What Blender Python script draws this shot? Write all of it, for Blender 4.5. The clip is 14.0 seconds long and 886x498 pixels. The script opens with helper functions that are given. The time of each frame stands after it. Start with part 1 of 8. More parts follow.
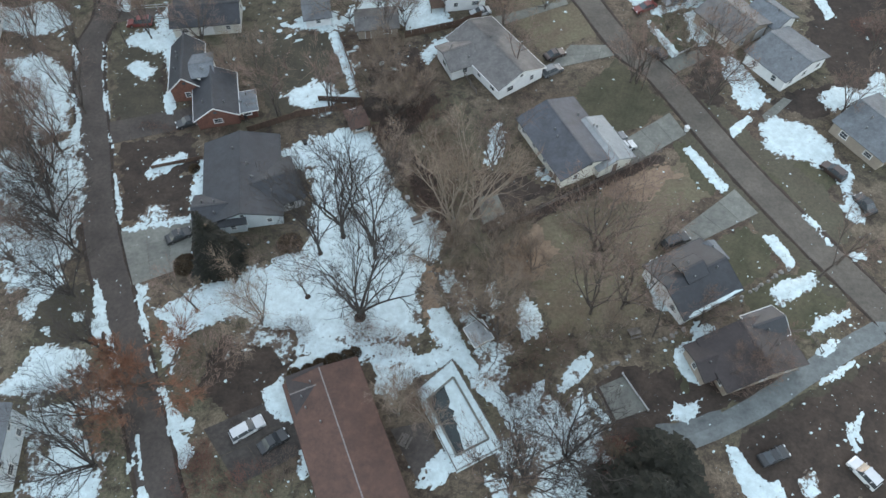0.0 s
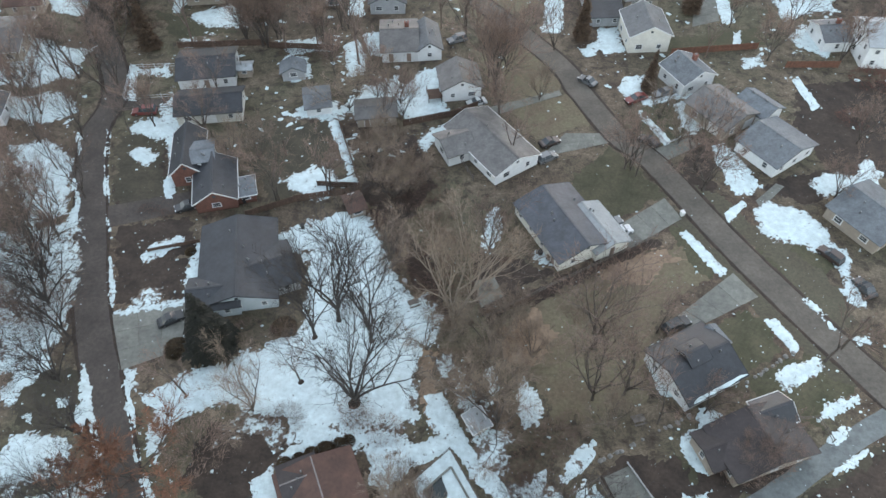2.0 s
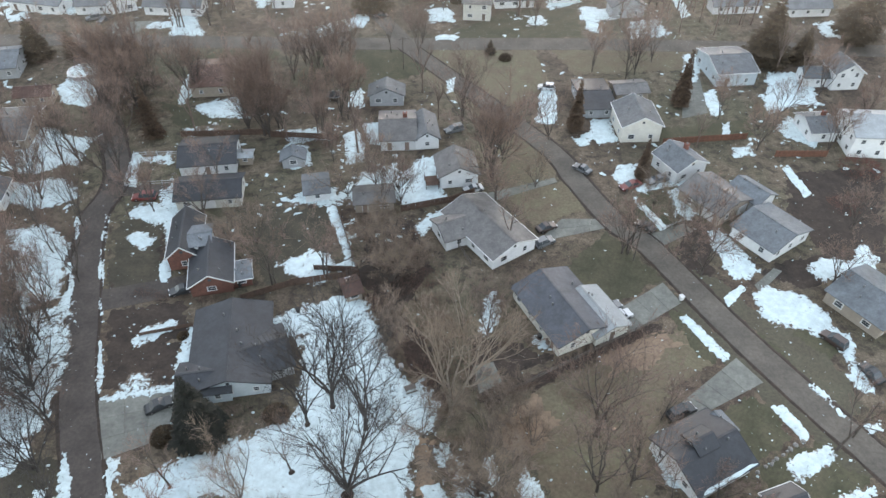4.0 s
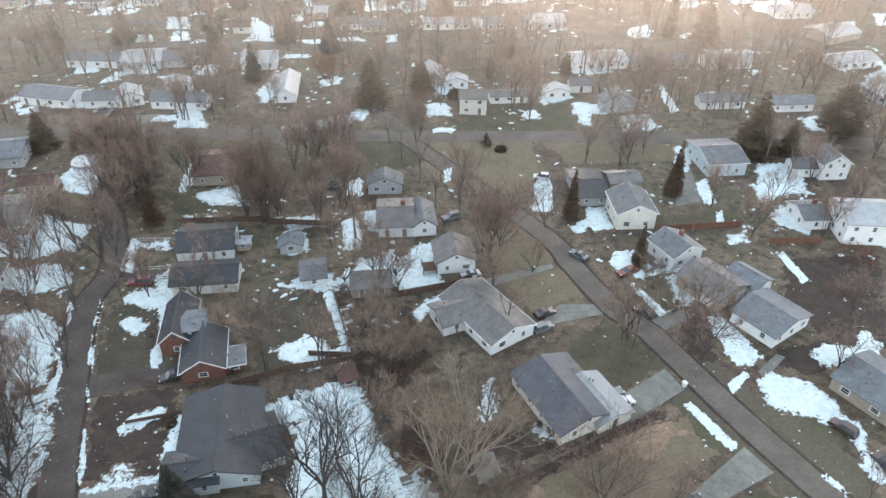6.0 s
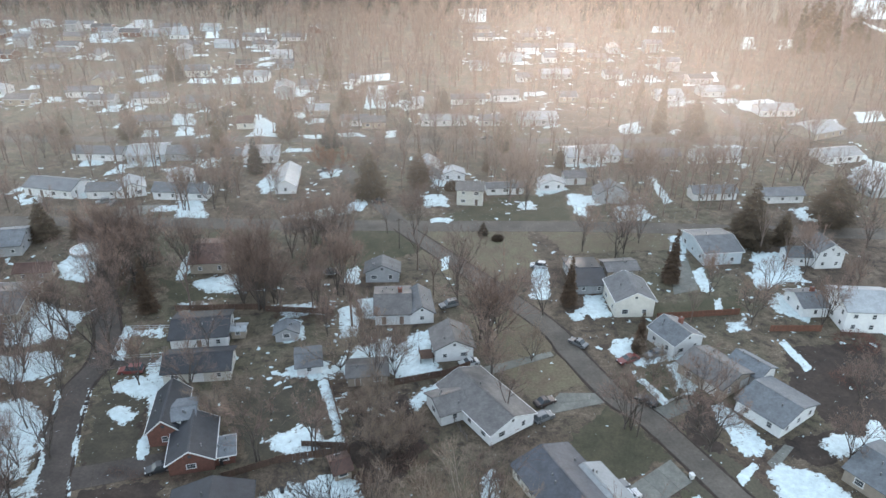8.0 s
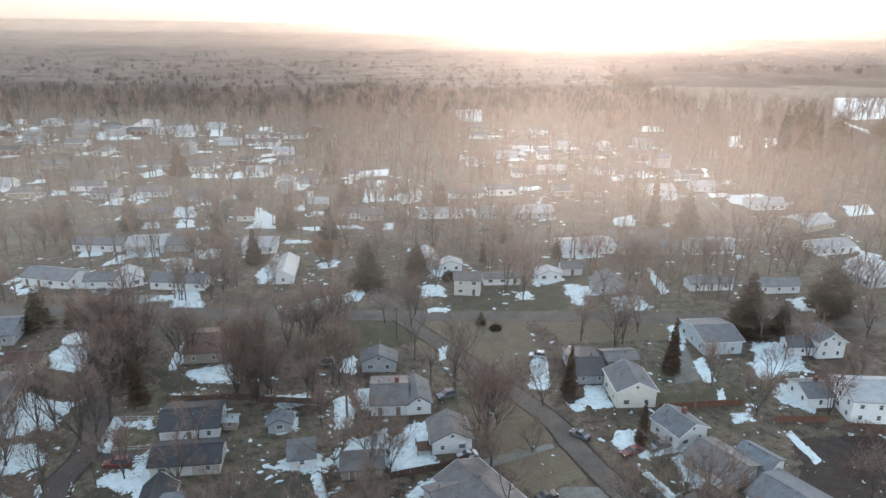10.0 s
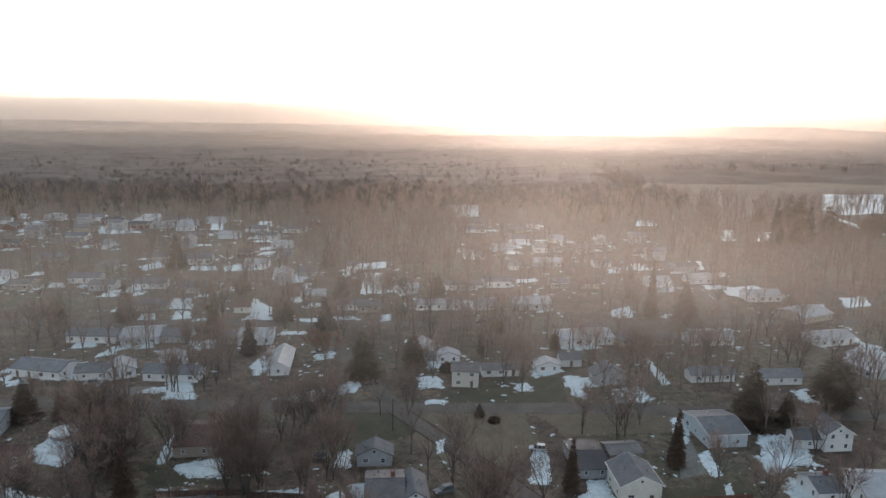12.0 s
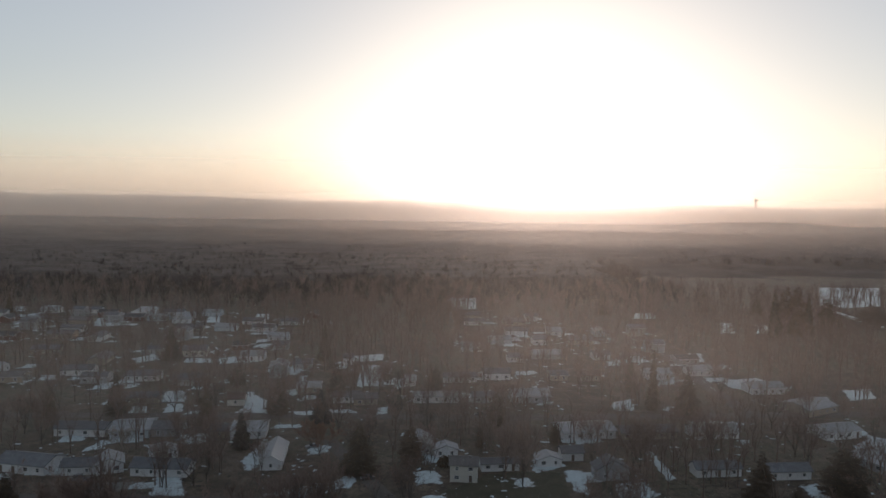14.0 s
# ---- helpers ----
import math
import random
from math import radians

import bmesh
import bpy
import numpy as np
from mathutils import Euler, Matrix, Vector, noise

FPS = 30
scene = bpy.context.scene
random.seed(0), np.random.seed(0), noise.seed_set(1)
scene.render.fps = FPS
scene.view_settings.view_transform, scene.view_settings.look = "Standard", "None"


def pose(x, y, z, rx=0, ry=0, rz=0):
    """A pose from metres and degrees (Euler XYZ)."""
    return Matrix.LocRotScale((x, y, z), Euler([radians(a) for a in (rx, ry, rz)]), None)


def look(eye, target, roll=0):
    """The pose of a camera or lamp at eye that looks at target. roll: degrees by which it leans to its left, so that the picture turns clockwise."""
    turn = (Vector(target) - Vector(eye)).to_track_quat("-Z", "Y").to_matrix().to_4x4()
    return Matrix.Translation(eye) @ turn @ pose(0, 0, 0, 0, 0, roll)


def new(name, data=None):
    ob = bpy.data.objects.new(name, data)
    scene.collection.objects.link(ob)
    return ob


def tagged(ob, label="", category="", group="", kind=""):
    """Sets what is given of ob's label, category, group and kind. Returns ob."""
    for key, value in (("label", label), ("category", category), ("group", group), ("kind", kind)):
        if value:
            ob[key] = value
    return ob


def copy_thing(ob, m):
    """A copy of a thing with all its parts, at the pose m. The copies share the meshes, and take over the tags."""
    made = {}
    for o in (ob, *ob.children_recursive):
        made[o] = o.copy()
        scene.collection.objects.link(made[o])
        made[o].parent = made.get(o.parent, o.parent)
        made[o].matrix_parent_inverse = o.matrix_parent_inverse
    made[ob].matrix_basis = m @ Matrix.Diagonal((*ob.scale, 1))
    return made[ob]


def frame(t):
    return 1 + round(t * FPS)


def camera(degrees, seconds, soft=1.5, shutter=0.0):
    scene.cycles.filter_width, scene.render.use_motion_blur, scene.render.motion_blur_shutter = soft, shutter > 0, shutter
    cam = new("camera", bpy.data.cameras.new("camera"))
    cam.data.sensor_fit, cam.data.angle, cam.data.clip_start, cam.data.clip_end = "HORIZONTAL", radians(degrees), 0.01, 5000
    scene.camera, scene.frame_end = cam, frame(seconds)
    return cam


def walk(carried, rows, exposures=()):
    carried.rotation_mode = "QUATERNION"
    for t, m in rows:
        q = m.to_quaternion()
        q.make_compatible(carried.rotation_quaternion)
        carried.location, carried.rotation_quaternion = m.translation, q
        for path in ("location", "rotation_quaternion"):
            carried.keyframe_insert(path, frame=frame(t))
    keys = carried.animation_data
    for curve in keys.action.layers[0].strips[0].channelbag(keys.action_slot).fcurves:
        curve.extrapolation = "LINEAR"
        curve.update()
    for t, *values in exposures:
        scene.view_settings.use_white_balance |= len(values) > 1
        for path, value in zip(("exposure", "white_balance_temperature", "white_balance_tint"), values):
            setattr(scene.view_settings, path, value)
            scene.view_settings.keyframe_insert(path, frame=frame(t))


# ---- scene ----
cam = camera(65.92, 14.0, soft=1.5)
PATH = [
    (0.0, (0.00, 0.00, 92.00), (-0.00, 52.30, 6.77), -0.75),
    (0.5, (-0.05, -0.05, 91.64), (0.13, 55.01, 8.16), -0.57),
    (1.0, (-0.10, -0.10, 91.26), (0.27, 57.66, 9.63), -0.41),
    (1.5, (-0.15, -0.17, 90.86), (0.40, 60.25, 11.18), -0.27),
    (2.0, (-0.20, -0.24, 90.45), (0.53, 62.78, 12.82), -0.14),
    (2.5, (-0.25, -0.33, 90.03), (0.66, 65.25, 14.54), -0.02),
    (3.0, (-0.30, -0.41, 89.60), (0.78, 67.66, 16.36), 0.08),
    (5.5, (-0.57, -0.91, 87.42), (1.35, 78.56, 26.75), 0.46),
    (6.0, (-0.62, -1.02, 86.98), (1.45, 80.48, 29.09), 0.51),
    (6.5, (-0.67, -1.14, 86.55), (1.54, 82.32, 31.51), 0.56),
    (7.0, (-0.72, -1.25, 86.13), (1.63, 84.06, 34.00), 0.60),
    (7.5, (-0.77, -1.37, 85.71), (1.72, 85.69, 36.58), 0.63),
    (8.0, (-0.82, -1.49, 85.30), (1.80, 87.22, 39.23), 0.66),
    (10.5, (-1.03, -2.19, 83.30), (2.15, 93.16, 53.35), 0.76),
    (11.0, (-1.07, -2.36, 82.91), (2.21, 93.98, 56.31), 0.77),
    (11.5, (-1.10, -2.54, 82.52), (2.26, 94.67, 59.30), 0.78),
    (12.0, (-1.13, -2.73, 82.12), (2.31, 95.23, 62.31), 0.79),
    (12.5, (-1.16, -2.93, 81.72), (2.35, 95.65, 65.33), 0.79),
    (13.0, (-1.18, -3.16, 81.32), (2.39, 95.93, 68.36), 0.80),
    (13.5, (-1.21, -3.40, 80.90), (2.42, 96.08, 71.39), 0.81),
    (14.0, (-1.22, -3.67, 80.47), (2.44, 96.08, 74.40), 0.81),
]
EXPOSURES = [(0.0, 3.52, 6800, 10), (1.5, 3.58, 6850, 11), (3.0, 3.66, 6900, 12), (5.5, 3.8, 6950, 13), (6.5, 3.82, 6900, 12), (8.0, 3.58, 6550, 11), (11.0, 3.02, 6650, 13), (12.5, 2.05, 6700, 14), (14.0, 0.98, 6500, 14)]
walk(cam, [(t, look(eye, target, roll)) for t, eye, target, roll in PATH], EXPOSURES)

# ---- world, sun ----
SUN_AZ = radians(10.1)      # clockwise from +y
world = bpy.data.worlds.new("sky")
scene.world = world
world.use_nodes = True
wn = world.node_tree
sky = wn.nodes.new("ShaderNodeTexSky")
sky.sky_type = "NISHITA"
sky.sun_disc = False
sky.sun_elevation = radians(5.0)
sky.sun_rotation = SUN_AZ
sky.air_density = 1.0
sky.dust_density = 1.0
sky.ozone_density = 2.0
pale = wn.nodes.new("ShaderNodeHueSaturation")   # thin high cloud pales the sky
pale.inputs["Saturation"].default_value = 0.72
wn.links.new(sky.outputs[0], pale.inputs["Color"])
even = wn.nodes.new("ShaderNodeGamma")
even.inputs["Gamma"].default_value = 0.62
wn.links.new(pale.outputs[0], even.inputs["Color"])
wn.links.new(even.outputs[0], wn.nodes["Background"].inputs[0])
wn.nodes["Background"].inputs[1].default_value = 0.15
sun = new("sun", bpy.data.lights.new("sun", "SUN"))
sun.data.energy, sun.data.angle, sun.data.color = 0.5, radians(12.0), (1.0, 0.98, 0.97)
sun.matrix_world = look((0, 0, 300), (-400 * math.sin(SUN_AZ), -400 * math.cos(SUN_AZ), 300 - 400 * math.tan(radians(5.0))))

# ---- materials ----
# brightness balance of ground against sky, put into the base colours
ALBEDO_CUT = 0.7


def mat(name, base, rough=0.85, spread=0.25, scale=1.5, fine=14.0, bump=0.3, tint=None, metal=0.0, per_object=0.12, depth=0.03):
    """Two scales of grain over a base colour, with a shift from object to object. All colours are scaled down, to set
    the ground darker against the sky.
    """
    base, tint = tuple(c * ALBEDO_CUT for c in base), tint and tuple(c * ALBEDO_CUT for c in tint)
    m = bpy.data.materials.new(name)
    m.use_nodes = True
    nt = m.node_tree
    b = nt.nodes["Principled BSDF"]
    geo = nt.nodes.new("ShaderNodeNewGeometry")
    n1 = nt.nodes.new("ShaderNodeTexNoise")
    n1.inputs["Scale"].default_value, n1.inputs["Detail"].default_value, n1.inputs["Roughness"].default_value = scale, 7, 0.62
    n2 = nt.nodes.new("ShaderNodeTexNoise")
    n2.inputs["Scale"].default_value, n2.inputs["Detail"].default_value, n2.inputs["Roughness"].default_value = fine * 0.35, 7, 0.74
    for n in (n1, n2):
        nt.links.new(geo.outputs["Position"], n.inputs["Vector"])
    ramp = nt.nodes.new("ShaderNodeMix")
    ramp.data_type = "RGBA"
    other = tint or tuple(c * (1 + spread) for c in base)
    low = tuple(c * (1 - spread) for c in base)
    ramp.inputs["A"].default_value, ramp.inputs["B"].default_value = (*low, 1), (*other, 1)
    mid = nt.nodes.new("ShaderNodeMapRange")
    mid.inputs["From Min"].default_value, mid.inputs["From Max"].default_value = 0.32, 0.68
    nt.links.new(n1.outputs["Fac"], mid.inputs["Value"])
    nt.links.new(mid.outputs[0], ramp.inputs["Factor"])
    grain = nt.nodes.new("ShaderNodeMapRange")
    grain.inputs["From Min"].default_value, grain.inputs["From Max"].default_value = 0.3, 0.7
    grain.inputs["To Min"].default_value, grain.inputs["To Max"].default_value = 1 - spread, 1 + spread
    nt.links.new(n2.outputs["Fac"], grain.inputs["Value"])
    info = nt.nodes.new("ShaderNodeObjectInfo")
    shift = nt.nodes.new("ShaderNodeMapRange")
    shift.inputs["To Min"].default_value, shift.inputs["To Max"].default_value = 1 - per_object, 1 + per_object
    nt.links.new(info.outputs["Random"], shift.inputs["Value"])
    both = nt.nodes.new("ShaderNodeMath")
    both.operation = "MULTIPLY"
    nt.links.new(grain.outputs[0], both.inputs[0])
    nt.links.new(shift.outputs[0], both.inputs[1])
    out = nt.nodes.new("ShaderNodeVectorMath")
    out.operation = "SCALE"
    nt.links.new(ramp.outputs["Result"], out.inputs[0])
    nt.links.new(both.outputs[0], out.inputs["Scale"])
    nt.links.new(out.outputs[0], b.inputs["Base Color"])
    b.inputs["Roughness"].default_value, b.inputs["Metallic"].default_value = rough, metal
    if bump:
        bp = nt.nodes.new("ShaderNodeBump")
        bp.inputs["Strength"].default_value, bp.inputs["Distance"].default_value = bump, depth
        nt.links.new(n2.outputs["Fac"], bp.inputs["Height"])
        nt.links.new(bp.outputs[0], b.inputs["Normal"])
    return m


def ground_mat():
    """Winter turf: straw, brown earth and green lawns in broad uneven patches, with tufts, leaf litter and old snow crumbs."""
    m = bpy.data.materials.new("winter_turf")
    m.use_nodes = True
    nt = m.node_tree
    b = nt.nodes["Principled BSDF"]
    geo = nt.nodes.new("ShaderNodeNewGeometry")

    def noise_at(scale, detail, low, high, rough=0.55):
        n = nt.nodes.new("ShaderNodeTexNoise")
        n.inputs["Scale"].default_value, n.inputs["Detail"].default_value, n.inputs["Roughness"].default_value = scale, detail, rough
        nt.links.new(geo.outputs["Position"], n.inputs["Vector"])
        r = nt.nodes.new("ShaderNodeMapRange")
        r.inputs["From Min"].default_value, r.inputs["From Max"].default_value = low, high
        nt.links.new(n.outputs["Fac"], r.inputs["Value"])
        return r.outputs[0], n

    def blend(a, c, fac):
        x = nt.nodes.new("ShaderNodeMix")
        x.data_type = "RGBA"
        for slot, v in (("A", a), ("B", c)):
            if isinstance(v, tuple):
                x.inputs[slot].default_value = (*v, 1)
            else:
                nt.links.new(v, x.inputs[slot])
        nt.links.new(fac, x.inputs["Factor"])
        return x.outputs["Result"]

    broad, _ = noise_at(0.022, 4, 0.40, 0.58)
    patch, _ = noise_at(0.13, 5, 0.46, 0.66)
    litter, _ = noise_at(0.5, 6, 0.45, 0.7, 0.65)
    tuft, tn = noise_at(2.2, 6, 0.3, 0.75, 0.7)
    col = blend(EARTH, GREEN, broad)
    col = blend(col, STRAW, patch)
    col = blend(col, LITTER, litter)
    dark = nt.nodes.new("ShaderNodeMapRange")
    dark.inputs["To Min"].default_value, dark.inputs["To Max"].default_value = 0.45, 1.5
    nt.links.new(tuft, dark.inputs["Value"])
    sc = nt.nodes.new("ShaderNodeVectorMath")
    sc.operation = "SCALE"
    nt.links.new(col, sc.inputs[0])
    nt.links.new(dark.outputs[0], sc.inputs["Scale"])
    blade, _ = noise_at(7.0, 3, 0.3, 0.7, 0.7)
    fine = nt.nodes.new("ShaderNodeMapRange")
    fine.inputs["To Min"].default_value, fine.inputs["To Max"].default_value = 0.55, 1.45
    nt.links.new(blade, fine.inputs["Value"])
    both = nt.nodes.new("ShaderNodeVectorMath")
    both.operation = "SCALE"
    nt.links.new(sc.outputs[0], both.inputs[0])
    nt.links.new(fine.outputs[0], both.inputs["Scale"])
    sc = both
    crumb, _ = noise_at(1.1, 6, 0.70, 0.73, 0.62)
    end = blend(sc.outputs[0], (0.34, 0.37, 0.39), crumb)
    nt.links.new(end, b.inputs["Base Color"])
    b.inputs["Roughness"].default_value = 0.95
    bp = nt.nodes.new("ShaderNodeBump")
    bp.inputs["Strength"].default_value, bp.inputs["Distance"].default_value = 0.5, 0.12
    nt.links.new(tn.outputs["Fac"], bp.inputs["Height"])
    nt.links.new(bp.outputs[0], b.inputs["Normal"])
    return m


EARTH, GREEN, STRAW, LITTER = (0.078, 0.055, 0.039), (0.096, 0.088, 0.056), (0.150, 0.117, 0.083), (0.022, 0.014, 0.010)
TURF = ground_mat()
ASPHALT = mat("worn_asphalt", (0.080, 0.066, 0.058), 0.9, 0.3, 0.18, 5.0, 0.2, per_object=0.03)
PALE_ASPHALT = mat("pale_worn_asphalt", (0.120, 0.105, 0.088), 0.9, 0.28, 0.16, 5.0, 0.2, per_object=0.03)
GRAVEL = mat("packed_gravel", (0.072, 0.062, 0.055), 0.95, 0.35, 0.6, 6.0, 0.4)
FROSTED = mat("frosted_concrete", (0.15, 0.165, 0.166), 0.9, 0.25, 0.4, 5.0, 0.2)
CONCRETE = mat("old_concrete", (0.19, 0.192, 0.172), 0.9, 0.22, 0.5, 5.0, 0.2)
SNOW_CLEAN = mat("old_snow", (0.64, 0.76, 0.78), 0.75, 0.13, 0.6, 5.0, 0.6, per_object=0.03, depth=0.12)


def thin_snow(name, low, high, edge):
    """Old snow worn through in places, with straw and earth showing."""
    m = mat(name, (0.64, 0.76, 0.785), 0.75, 0.15, 0.6, 5.0, 0.6, per_object=0.03, depth=0.12)
    nt = m.node_tree
    b = nt.nodes["Principled BSDF"]
    old = b.inputs["Base Color"].links[0].from_socket
    geo = nt.nodes.new("ShaderNodeNewGeometry")
    n = nt.nodes.new("ShaderNodeTexNoise")
    n.inputs["Scale"].default_value, n.inputs["Detail"].default_value, n.inputs["Roughness"].default_value = 0.55, 9, 0.68
    nt.links.new(geo.outputs["Position"], n.inputs["Vector"])
    r = nt.nodes.new("ShaderNodeMapRange")
    r.inputs["From Min"].default_value, r.inputs["From Max"].default_value = low, high
    fine = nt.nodes.new("ShaderNodeTexNoise")
    fine.inputs["Scale"].default_value, fine.inputs["Detail"].default_value, fine.inputs["Roughness"].default_value = 2.1, 4, 0.6
    nt.links.new(geo.outputs["Position"], fine.inputs["Vector"])
    depth = nt.nodes.new("ShaderNodeAttribute")
    depth.attribute_name = "thin"
    both = nt.nodes.new("ShaderNodeMix")
    both.inputs["Factor"].default_value = 0.45
    nt.links.new(n.outputs["Fac"], both.inputs["A"])
    nt.links.new(fine.outputs["Fac"], both.inputs["B"])
    worn = nt.nodes.new("ShaderNodeMath")
    worn.operation = "MULTIPLY_ADD"
    worn.inputs[1].default_value = edge
    nt.links.new(depth.outputs["Fac"], worn.inputs[0])
    nt.links.new(both.outputs["Result"], worn.inputs[2])
    nt.links.new(worn.outputs[0], r.inputs["Value"])
    x = nt.nodes.new("ShaderNodeMix")
    x.data_type = "RGBA"
    nt.links.new(r.outputs[0], x.inputs["Factor"])
    nt.links.new(old, x.inputs["A"])
    x.inputs["B"].default_value = (0.085, 0.062, 0.046, 1)
    nt.links.new(x.outputs["Result"], b.inputs["Base Color"])
    return m


SNOW_M = thin_snow("old_snow_worn", 0.60, 0.66, 0.15)
SNOW_THIN = thin_snow("thin_speckled_snow", 0.49, 0.56, 0.10)
BARK = mat("grey_brown_bark", (0.098, 0.080, 0.069), 0.95, 0.3, 2.0, 16.0, 0.4)
TWIG = mat("fine_brown_twigs", (0.25, 0.172, 0.140), 0.95, 0.2, 0.8, 8.0, 0, per_object=0.3)
BRUSH = mat("dark_brush", (0.138, 0.080, 0.060), 0.95, 0.25, 0.5, 8.0, 0)
FAR_CROWN = mat("far_bare_crowns", (0.28, 0.195, 0.160), 0.95, 0.25, 0.3, 4.0, 0)
SUBURB_TWIG = mat("suburb_bare_crowns", (0.185, 0.135, 0.112), 0.95, 0.25, 0.3, 4.0, 0)
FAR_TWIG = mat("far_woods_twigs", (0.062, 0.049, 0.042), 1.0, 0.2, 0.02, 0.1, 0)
PALE_BARK = mat("pale_tan_bark", (0.29, 0.235, 0.19), 0.95, 0.3, 2.0, 16.0, 0.4)
PALE_TWIG = mat("tan_twigs", (0.265, 0.20, 0.155), 0.95, 0.2, 0.8, 8.0, 0, per_object=0.2)
RED_TWIG = mat("red_brown_twigs", (0.17, 0.072, 0.055), 0.95, 0.25, 0.8, 8.0, 0)
OAK_LEAF = mat("dry_oak_leaves", (0.235, 0.112, 0.068), 0.9, 0.35, 1.5, 9.0, 0)
RUSTY_NEEDLE = mat("rusty_winter_needles", (0.105, 0.066, 0.040), 0.9, 0.35, 1.0, 7.0, 0)
DARK_BARK = mat("dark_wet_bark", (0.056, 0.047, 0.043), 0.9, 0.3, 2.0, 16.0, 0.4)
DARK_NEEDLE = mat("dark_yew_needles", (0.019, 0.019, 0.012), 0.9, 0.4, 1.0, 7.0, 0)
# evergreen needles with the warm brown tint of distant haze mixed into their colour
HAZED_NEEDLE = mat("haze_browned_needles", (0.085, 0.058, 0.032), 0.9, 0.4, 1.0, 7.0, 0, per_object=0.25)
WALLS = {
    "w": mat("white_siding", (0.84, 0.86, 0.87), 0.6, 0.07, 0.7, 6.0, 0.1),
    "c": mat("cream_siding", (0.74, 0.72, 0.65), 0.6, 0.08, 0.7, 6.0, 0.1),
    "br": mat("red_brick", (0.175, 0.078, 0.058), 0.9, 0.22, 1.2, 9.0, 0.4),
    "gy": mat("grey_siding", (0.42, 0.435, 0.45), 0.6, 0.1, 0.7, 6.0, 0.1),
    "tn": mat("tan_siding", (0.40, 0.34, 0.28), 0.65, 0.1, 0.7, 6.0, 0.1),
    "bl": mat("pale_blue_siding", (0.60, 0.68, 0.73), 0.6, 0.08, 0.7, 6.0, 0.1),
}
ROOFS = {
    "brown": mat("brown_shingles", (0.088, 0.042, 0.029), 0.64, 0.27, 0.5, 6.0, 0.35),
    "grey": mat("grey_shingles", (0.12, 0.128, 0.138), 0.64, 0.27, 0.5, 6.0, 0.35),
    "dark": mat("dark_shingles", (0.034, 0.037, 0.044), 0.64, 0.27, 0.5, 6.0, 0.35),
    "navy": mat("blue_grey_shingles", (0.072, 0.080, 0.097), 0.64, 0.27, 0.5, 6.0, 0.35),
    "greybrown": mat("faded_brown_shingles", (0.14, 0.133, 0.130), 0.64, 0.27, 0.5, 6.0, 0.35),
    "purple": mat("purple_brown_shingles", (0.044, 0.034, 0.034), 0.64, 0.27, 0.5, 6.0, 0.35),
    "slate": mat("slate_grey_shingles", (0.14, 0.156, 0.172), 0.64, 0.27, 0.5, 6.0, 0.35),
    # pale copy for a roof slope, with the sky's sheen put into the colour
    "mist": mat("sheen_pale_shingles", (0.27, 0.29, 0.30), 0.55, 0.14, 0.5, 6.0, 0.3),
    "pale": mat("pale_grey_shingles", (0.34, 0.365, 0.38), 0.55, 0.16, 0.5, 6.0, 0.3),
}
TRIM = mat("white_trim_paint", (0.80, 0.81, 0.81), 0.5, 0.06, 1.0, 8.0, 0)
GLASS = mat("dark_window_glass", (0.085, 0.095, 0.105), 0.12, 0.1, 0.5, 2.0, 0, per_object=0.4)
DOOR = mat("painted_door", (0.22, 0.16, 0.13), 0.5, 0.15, 1.0, 8.0, 0, per_object=0.4)
BRICK_RED = mat("chimney_brick", (0.24, 0.10, 0.075), 0.9, 0.25, 2.0, 11.0, 0.3)
METAL = mat("dull_metal", (0.35, 0.35, 0.35), 0.45, 0.12, 2.0, 9.0, 0, metal=0.8)
RUBBER = mat("tyre_rubber", (0.025, 0.025, 0.026), 0.8, 0.15, 3.0, 20.0, 0)
PAINTS = {k: mat(k + "_car_paint", c, 0.3, 0.05, 0.6, 5.0, 0) for k, c in {
    "white": (0.66, 0.68, 0.70), "dark": (0.035, 0.037, 0.04), "grey": (0.20, 0.21, 0.22), "brown": (0.07, 0.048, 0.042), "red": (0.20, 0.045, 0.04)}.items()}
BOARDS = {"brownboard": mat("weathered_brown_boards", (0.12, 0.075, 0.055), 0.9, 0.25, 1.5, 12.0, 0.3),
          "redboard": mat("red_cedar_boards", (0.19, 0.088, 0.058), 0.9, 0.2, 1.5, 12.0, 0.3),
          "greypost": mat("grey_fence_wood", (0.15, 0.13, 0.115), 0.9, 0.25, 1.5, 12.0, 0.3),
          "whitepost": mat("white_fence_paint", (0.5, 0.51, 0.52), 0.7, 0.15, 1.5, 12.0, 0.2)}
LAWNS = {"straw": mat("straw_lawn", (0.215, 0.160, 0.110), 0.95, 0.36, 0.25, 5.0, 0.3, tint=(0.165, 0.148, 0.092), depth=0.05),
         "tan": mat("sandy_lawn", (0.26, 0.182, 0.126), 0.95, 0.3, 0.3, 5.0, 0.3, depth=0.05),
         "green": mat("faded_green_lawn", (0.080, 0.083, 0.042), 0.95, 0.36, 0.22, 5.0, 0.3, tint=(0.104, 0.092, 0.056), depth=0.05),
         "verge": mat("worn_olive_verge", (0.128, 0.107, 0.074), 0.95, 0.34, 0.25, 5.0, 0.3, tint=(0.100, 0.092, 0.062), depth=0.05),
         "olive": mat("dull_olive_lawn", (0.066, 0.060, 0.040), 0.95, 0.35, 0.25, 5.0, 0.3, tint=(0.084, 0.07, 0.047), depth=0.05),
         "dark": mat("dark_leafy_earth", (0.043, 0.030, 0.023), 0.95, 0.42, 0.4, 5.0, 0.3, tint=(0.070, 0.049, 0.037), depth=0.05)}
